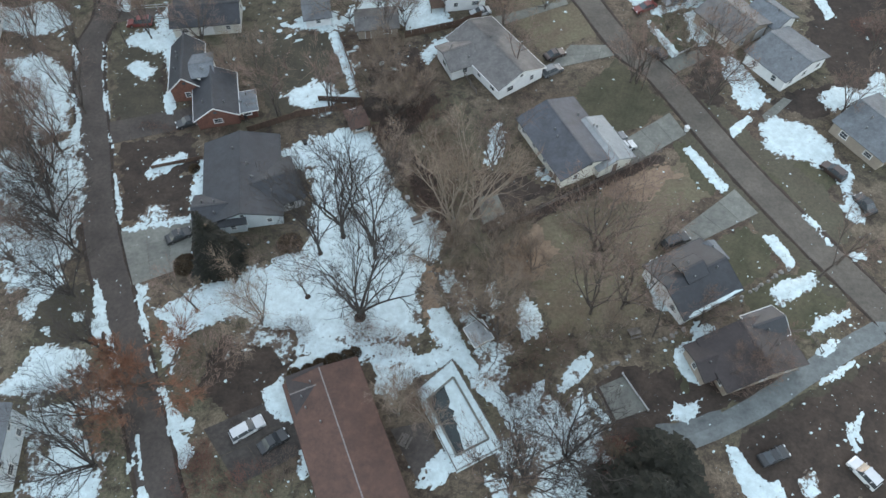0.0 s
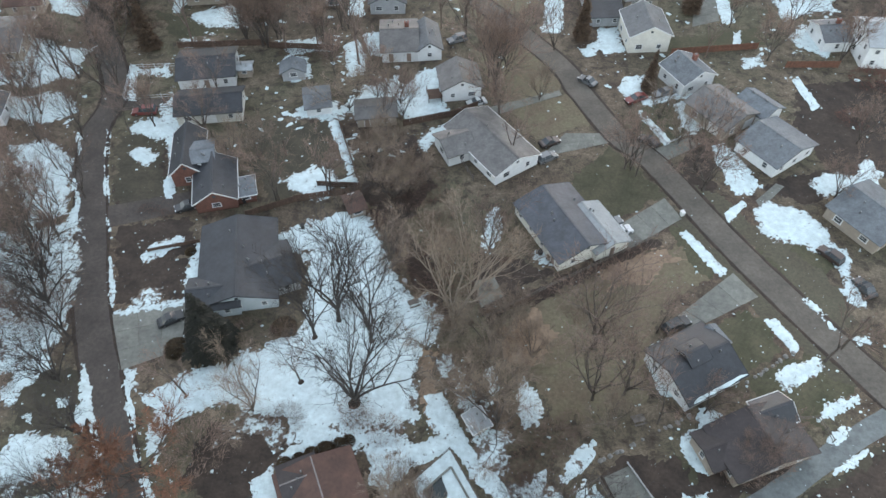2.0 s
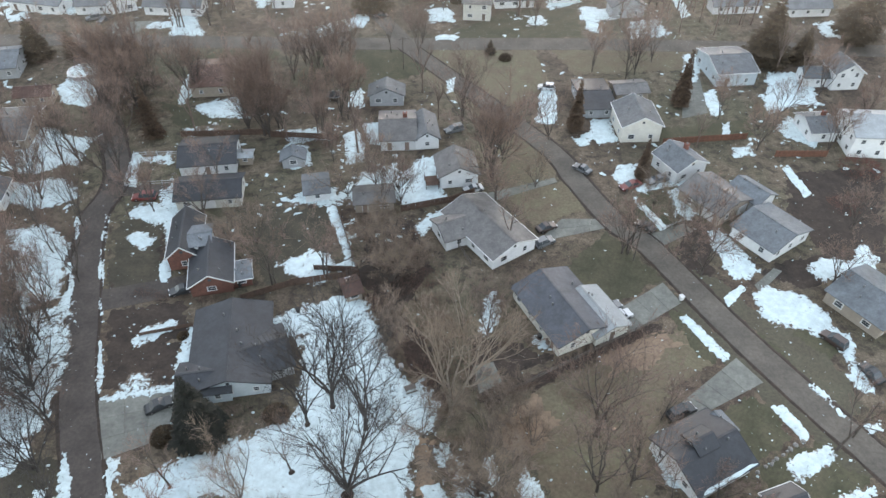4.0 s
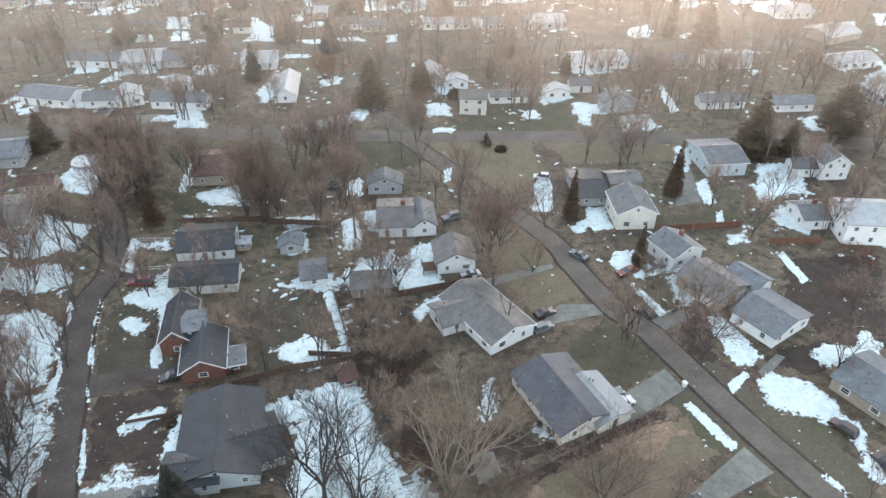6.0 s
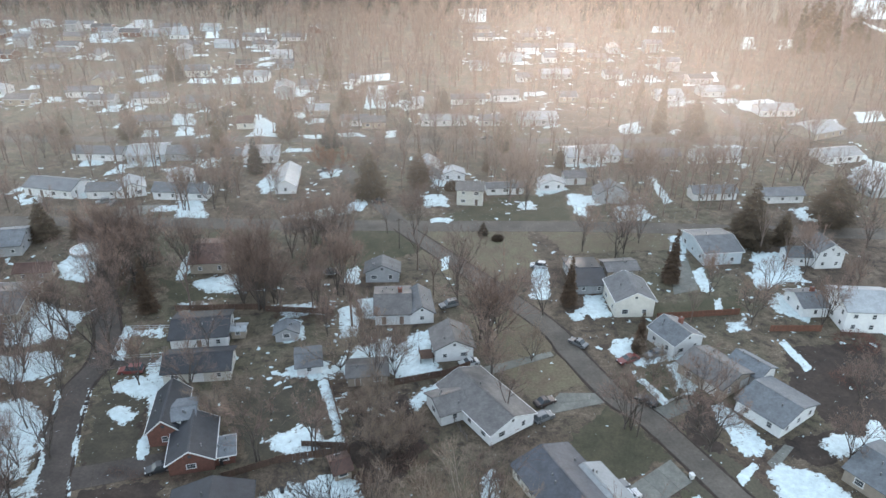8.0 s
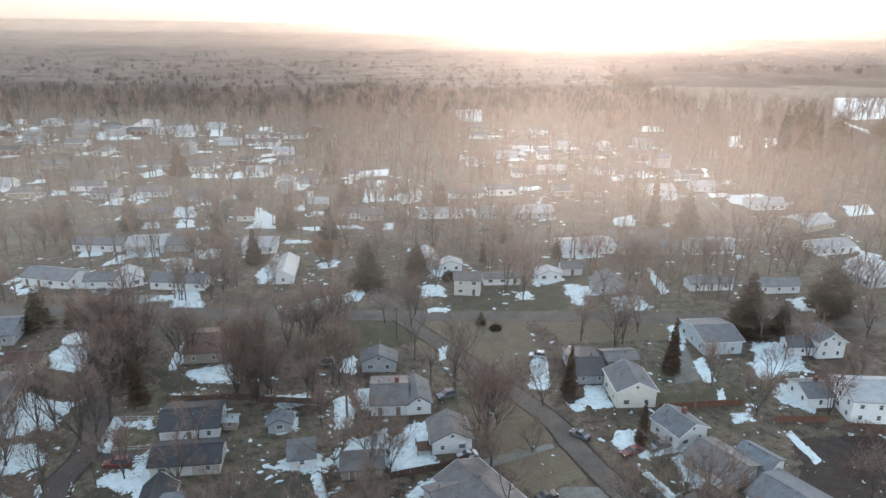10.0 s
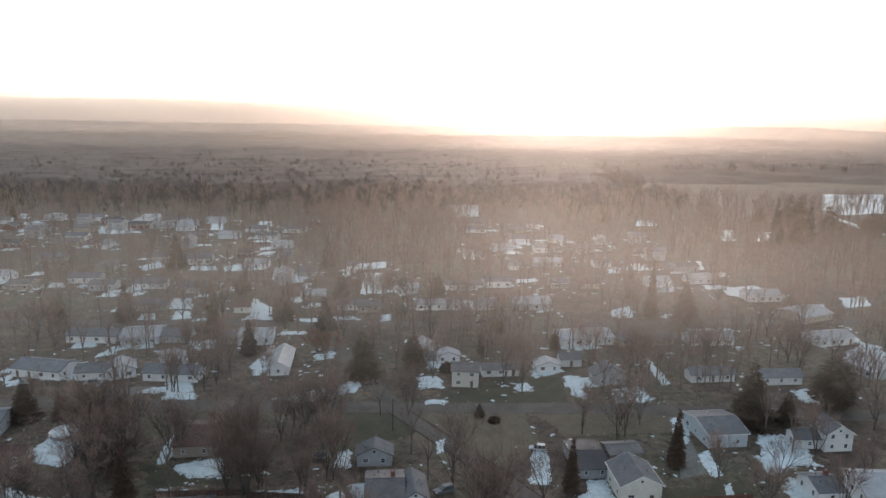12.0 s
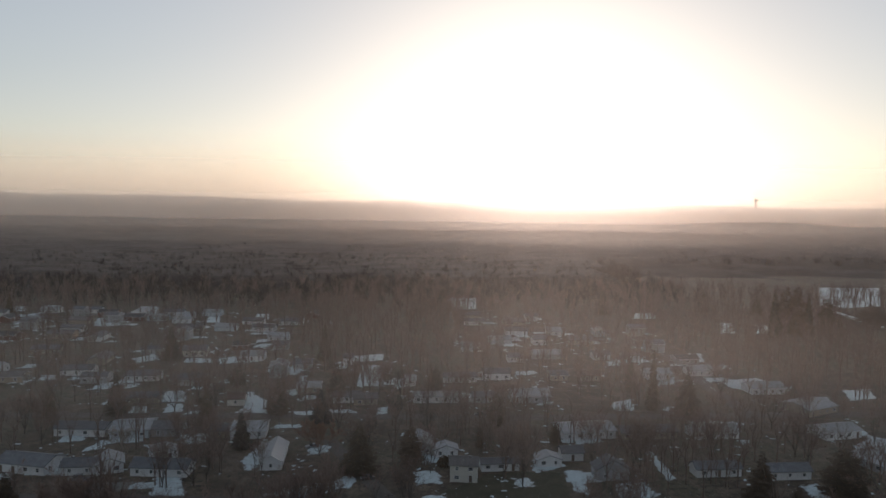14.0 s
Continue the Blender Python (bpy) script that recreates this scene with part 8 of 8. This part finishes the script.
def small_tree(seed):
    """A tree of the far suburb: a straight trunk, steep limbs and a crown of fine upright twigs."""
    r = random.Random(seed)
    v, f = [], []
    tube(v, f, Vector((0, 0, -0.3)), Vector((r.uniform(-0.2, 0.2), 0, 5.0)), 0.17, 0.11, 3)
    for i in range(7):
        a, z = 0.9 * i + r.uniform(-0.4, 0.4), r.uniform(2.2, 5.0)
        p = Vector((0, 0, z))
        q = Vector((math.cos(a) * r.uniform(0.8, 2.3), math.sin(a) * r.uniform(0.8, 2.3), r.uniform(6.5, 9.0)))
        tube(v, f, p, q, 0.07, 0.025, 3)
        for _ in range(16):
            e = p.lerp(q, r.uniform(0.35, 1.05))
            w = Vector((r.uniform(-1, 1), r.uniform(-1, 1), 0)).normalized() * 0.035
            k = len(v)
            v += [tuple(e - w), tuple(e + w), tuple(e + Vector((r.uniform(-1.1, 1.1), r.uniform(-1.1, 1.1), r.uniform(0.3, 1.5))))]
            f.append((k, k + 1, k + 2))
    tris = []
    for q in f:
        tris += [(q[0], q[i], q[i + 1]) for i in range(1, len(q) - 1)]
    v = np.array(v)
    return v * (10.0 / v[:, 2].max()), np.array(tris)


def woods(name, spots, kinds, material, label):
    """Many small bare trees joined into one mesh."""
    vs, fs, n = [], [], 0
    for x, y, h, turn in spots:
        v, t = kinds[int(turn * 1000) % len(kinds)]
        c, s = math.cos(turn), math.sin(turn)
        k = h / 10
        p = np.stack([(v[:, 0] * c - v[:, 1] * s) * k + x, (v[:, 0] * s + v[:, 1] * c) * k + y, v[:, 2] * k + ground_z(x, y)], 1)
        vs.append(p)
        fs.append(t + n)
        n += len(v)
    v, f = np.concatenate(vs), np.concatenate(fs)
    me = bpy.data.meshes.new(name)
    me.vertices.add(len(v))
    me.vertices.foreach_set("co", v.astype(np.float32).ravel())
    me.loops.add(3 * len(f))
    me.loops.foreach_set("vertex_index", f.astype(np.int32).ravel())
    me.polygons.add(len(f))
    me.polygons.foreach_set("loop_start", np.arange(0, 3 * len(f), 3, dtype=np.int32))
    me.materials.append(material)
    me.update(calc_edges=True)
    return tagged(new(name, me), label, "trees", kind="stuff")


ROAD_PTS = [o.matrix_world @ v.co for o in scene.objects if o.name.startswith("road") and o.type == "MESH" for v in o.data.vertices if v.index % 5 == 2]


def off_road(x, y, far=5.5):
    return all((p.x - x) ** 2 + (p.y - y) ** 2 > far * far for p in ROAD_PTS)


for i in range(230):
    y = rng.uniform(92, 250)
    x = rng.uniform(-1, 1) * (50 + 0.6 * y)
    if clear_of(x, y, -1.5) and off_road(x, y) and rng.random() < (0.5 if x < 5 or y > 175 else 0.16) + noise.noise((x / 40, y / 40, 2)) * 0.8:
        place(rng.choice(MID), x, y, rng.uniform(1.2, 2.0))
SMALL = [small_tree(s) for s in (71, 72, 73, 74, 75)]
spots = []
while len(spots) < 2600:
    y = rng.uniform(125, 640)
    x = rng.uniform(-1, 1) * (60 + 0.62 * y)
    if not clear_of(x, y, -1.0) or not off_road(x, y, 7.0):
        continue
    grove = (-75 < x < 45 and y > 318) or (x > 150 and y > 300 and x < 230 + 0.1 * y)
    if rng.random() > (0.8 if grove else 0.28 + 1.0 * noise.noise((x / 60, y / 60, 8)) + (y - 125) / 800):
        continue
    spots.append((x, y, rng.uniform(14, 23) if grove else rng.uniform(10, 19), rng.uniform(0, 6.28)))
woods("suburb_trees", spots, SMALL, SUBURB_TWIG, "bare trees scattered through the far suburb")


def dim_tree(seed):
    """A distant tree: a thin trunk under an open crown of upright sprays."""
    r = random.Random(seed)
    v, t = [(-0.14, 0, 0), (0.14, 0, 0), (0, 0, 7.5)], [(0, 1, 2)]
    for _ in range(30):
        a, q, z = r.uniform(0, 6.28), math.sqrt(r.random()) * 2.6, r.uniform(2.4, 8.2)
        q *= 1.0 - 0.45 * abs(z - 5.0) / 4
        p = Vector((q * math.cos(a) * 0.5, q * math.sin(a) * 0.5, z - 0.8))
        e = Vector((q * math.cos(a), q * math.sin(a), z + r.uniform(0.8, 1.9)))
        w = Vector((r.uniform(-1, 1), r.uniform(-1, 1), 0.2)).normalized() * r.uniform(0.12, 0.26)
        k = len(v)
        v += [tuple(p - w), tuple(p + w), tuple(e)]
        t.append((k, k + 1, k + 2))
    return np.array(v), np.array(t)


FAR_SMALL = [dim_tree(s) for s in (81, 82, 83, 84, 85, 86)]
spots = []
while len(spots) < 8000:
    y = 520 + 900 * rng.random() ** 1.2
    x = rng.uniform(-1, 1) * (80 + 0.66 * y)
    field = x > 225 + 0.10 * (y - 480) and 500 < y < 900
    if field or (y < 640 and rng.random() > (y - 500) / 140):
        continue
    spots.append((x, y, rng.uniform(11, 18) * (1 + y / 6000), rng.uniform(0, 6.28)))
woods("far_woods", spots, FAR_SMALL, FAR_TWIG, "dim brown winter woods stretching to the ridge")


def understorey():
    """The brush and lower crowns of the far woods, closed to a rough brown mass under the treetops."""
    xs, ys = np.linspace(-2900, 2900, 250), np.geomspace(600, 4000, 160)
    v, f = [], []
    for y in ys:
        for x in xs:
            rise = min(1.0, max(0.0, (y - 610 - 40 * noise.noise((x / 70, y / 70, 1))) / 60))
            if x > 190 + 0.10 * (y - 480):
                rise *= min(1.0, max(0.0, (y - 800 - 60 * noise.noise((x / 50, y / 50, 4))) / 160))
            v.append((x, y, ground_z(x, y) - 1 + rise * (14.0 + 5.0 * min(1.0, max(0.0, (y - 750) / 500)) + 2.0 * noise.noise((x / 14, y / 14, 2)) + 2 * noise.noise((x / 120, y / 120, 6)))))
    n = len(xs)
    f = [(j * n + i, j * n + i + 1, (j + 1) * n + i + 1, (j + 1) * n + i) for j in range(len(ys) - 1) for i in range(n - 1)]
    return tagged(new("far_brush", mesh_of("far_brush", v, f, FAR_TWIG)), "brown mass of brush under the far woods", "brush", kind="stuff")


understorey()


def ridge(y, base, high, seed, label):
    """A long low wooded hill with an uneven tree line."""
    v, f = [], []
    n = 260
    span = 0.95 * y + 600
    for i in range(n + 1):
        x = -span + 2 * span * i / n
        h = high * (0.66 + 0.2 * noise.noise((x / 1300, seed, 0)) + 0.06 * noise.noise((x / 200, seed, 3))) + 4 * noise.noise((x / 26, seed, 5))
        h *= 1.12 - 0.25 * x / span
        v += [(x, y - 500, base - 10), (x, y - 60, base + h * 0.55), (x, y, base + h), (x, y + 260, base - 20)]
        if i:
            k = 4 * i
            f += [(k - 4 + j, k + j, k + 1 + j, k - 3 + j) for j in range(3)]
    return tagged(new("backdrop", mesh_of("backdrop", v, f, WOODS_FAR, True)), label, "hill", kind="structure")


WOODS_FAR = mat("far_woods", (0.075, 0.060, 0.052), 1.0, 0.25, 0.01, 0.06, 0)
ridge(4400, 0, 165, 9.0, "farthest hazy ridge at the horizon")


def mist_mat(name, density, high, forward, low):
    """Morning mist as a sheet: mostly clear, passing on scattered light, chiefly forwards; thickest above the roofs and
    thinning upwards. The low sun's warm glow is tinted in.
    """
    m = bpy.data.materials.new(name)
    m.use_nodes = True
    nt = m.node_tree
    nt.nodes.remove(nt.nodes["Principled BSDF"])
    clear = nt.nodes.new("ShaderNodeBsdfTransparent")
    wide = nt.nodes.new("ShaderNodeBsdfTranslucent")
    wide.inputs["Color"].default_value = (0.95, 0.91, 0.85, 1)
    ahead = nt.nodes.new("ShaderNodeBsdfRefraction")
    # warm tint imitates the glow of haze towards the sun
    ahead.inputs["Color"].default_value = (0.88, 0.70, 0.58, 1)
    ahead.inputs["Roughness"].default_value, ahead.inputs["IOR"].default_value = 0.9, 1.3
    glow = nt.nodes.new("ShaderNodeMixShader")
    glow.inputs[0].default_value = forward
    nt.links.new(wide.outputs[0], glow.inputs[1])
    nt.links.new(ahead.outputs[0], glow.inputs[2])
    mix = nt.nodes.new("ShaderNodeMixShader")
    tc = nt.nodes.new("ShaderNodeTexCoord")
    sep = nt.nodes.new("ShaderNodeSeparateXYZ")
    nt.links.new(tc.outputs["Object"], sep.inputs[0])

    def fade(z0, z1, d0, d1):
        r = nt.nodes.new("ShaderNodeMapRange")
        r.interpolation_type = "SMOOTHSTEP"
        for key, value in (("From Min", z0), ("From Max", z1), ("To Min", d0), ("To Max", d1)):
            r.inputs[key].default_value = value
        nt.links.new(sep.outputs["Z"], r.inputs["Value"])
        return r.outputs[0]

    both = nt.nodes.new("ShaderNodeMath")
    both.operation = "MULTIPLY"
    nt.links.new(fade(*low, 0.0, 1.0), both.inputs[0])
    nt.links.new(fade(low[1], high, density, 0.0), both.inputs[1])
    nt.links.new(both.outputs[0], mix.inputs[0])
    nt.links.new(clear.outputs[0], mix.inputs[1])
    nt.links.new(glow.outputs[0], mix.inputs[2])
    nt.links.new(mix.outputs[0], nt.nodes["Material Output"].inputs[0])
    return m


def mist(y, high, density, forward):
    """An added upright sheet across the valley in place of haze and sun glare, standing between the trees, bent and
    uneven along its length.
    """
    span = 0.9 * y + 200
    v, f = [], []
    for i in range(49):
        x = -span + 2 * span * i / 48
        bend = min(0.04 * y, 60) * noise.noise((x / (0.22 * y), y * 0.01, 3))
        top = high
        v += [(x, bend, -5), (x, bend, top)]
        if i:
            f.append((2 * i - 2, 2 * i, 2 * i + 1, 2 * i - 1))
    ob = new("mist_bank", mesh_of("mist_bank", v, f, mist_mat("mist", density, high, forward, (1.0, 42.0) if y < 1000 else (12.0, 34.0)), True))
    ob.location = (0, y, 0)
    return tagged(ob, "thin upright sheet standing in for morning haze and glare over the suburb", "mist", "banks of mist", "stuff")


for bank in MIST:
    mist(*bank)

# small melting patches of snow round the far houses
for a, b, _ in BUILT:
    if b > 190 and rng.random() < 0.8:
        for _ in range(rng.randint(1, 2)):
            x, y, w, d = a + rng.uniform(-14, 14), b + rng.uniform(-13, 13), rng.uniform(2, 7), rng.uniform(2, 6)
            snow_patch([(x - w, y - d), (x + w, y - d * 0.6), (x + w * 0.7, y + d), (x - w * 0.8, y + d * 0.8)], 1.1, 1.3)


def crumbs(count):
    """Small lumps of old snow and frost left over the turf, thickest where the patches lie."""
    centres = [(o.location.x, o.location.y) for o in scene.objects if o.get("category") == "snow" and o.location.y < 190]
    v, f = [], []
    for _ in range(count):
        cx, cy = rng.choice(centres)
        s = 7 if rng.random() < 0.75 else 34
        x, y, r = cx + rng.gauss(0, s), cy + rng.gauss(0, s), 0.05 + 0.26 * rng.random() ** 5
        if not clear_of(x, y, -3.0):
            continue
        k = len(v)
        v.append((x, y, 0.05 + r * 0.4))
        a0 = rng.uniform(0, 6.28)
        for i in range(5):
            q = r * rng.uniform(0.6, 1.5)
            v.append((x + q * math.cos(a0 + 1.257 * i), y + q * math.sin(a0 + 1.257 * i) * 0.8, 0.0))
            f.append((k, k + 1 + i, k + 1 + (i + 1) % 5))
    return tagged(new("snow_crumbs", mesh_of("snow_crumbs", v, f, SNOW_CLEAN)), "small crumbs of old snow scattered over turf", "snow", kind="stuff")


crumbs(4200)


def scraps(count):
    """Ragged scraps of melting snow left along walls, hedges and gardens through the suburb."""
    v, f = [], []
    homes = [(a, b) for a, b, _ in BUILT if 100 < b < 620]
    while count:
        a, b = rng.choice(homes)
        x, y = a + rng.gauss(0, 12), b + rng.gauss(0, 11)
        if not clear_of(x, y, -2.5) or not off_road(x, y, 2.8) or noise.noise((x / 25, y / 25, 11)) < -0.1:
            continue
        count -= 1
        r, long, turn = rng.uniform(0.15, 0.6) * (1 + max(0, y - 180) / 300), rng.uniform(1.0, 2.2), rng.uniform(0, 3.14)
        c, s = math.cos(turn), math.sin(turn)
        k = len(v)
        v.append((x, y, 0.1))
        for i in range(9):
            q = r * rng.uniform(0.45, 1.4)
            px, py = q * long * math.cos(0.698 * i), q * math.sin(0.698 * i)
            v.append((x + px * c - py * s, y + px * s + py * c, 0.02))
            f.append((k, k + 1 + i, k + 1 + (i + 1) % 9))
    return tagged(new("snow_scraps", mesh_of("snow_scraps", v, f, SNOW_M)), "ragged scraps of melting snow along walls and gardens", "snow", kind="stuff")


scraps(1500)

# the first of each kind of plant stands among the others
spare = [*BROAD, *OPEN, *VASE, *LIGHT, *GROVE, *ROUND, *TALL, *THIN, *BUSH, *MID, *SPRUCE, *YEW, *FIR, *CYPRESS, *SYCAMORE, OAK_BUSH, TWIG_BUSH, RED_BUSH, GREEN_BUSH]
for k in spare:
    x, y = 0, 0
    while not (clear_of(x, y, 1.0) and off_road(x, y)) or y == 0:
        x, y = rng.uniform(-95, 40), rng.uniform(205, 300)
    s = 1.3 if k.get("category") != "shrub" else 1.0
    k.matrix_basis = pose(x, y, 0, 0, 0, rng.uniform(0, 360)) @ Matrix.Scale(s, 4)
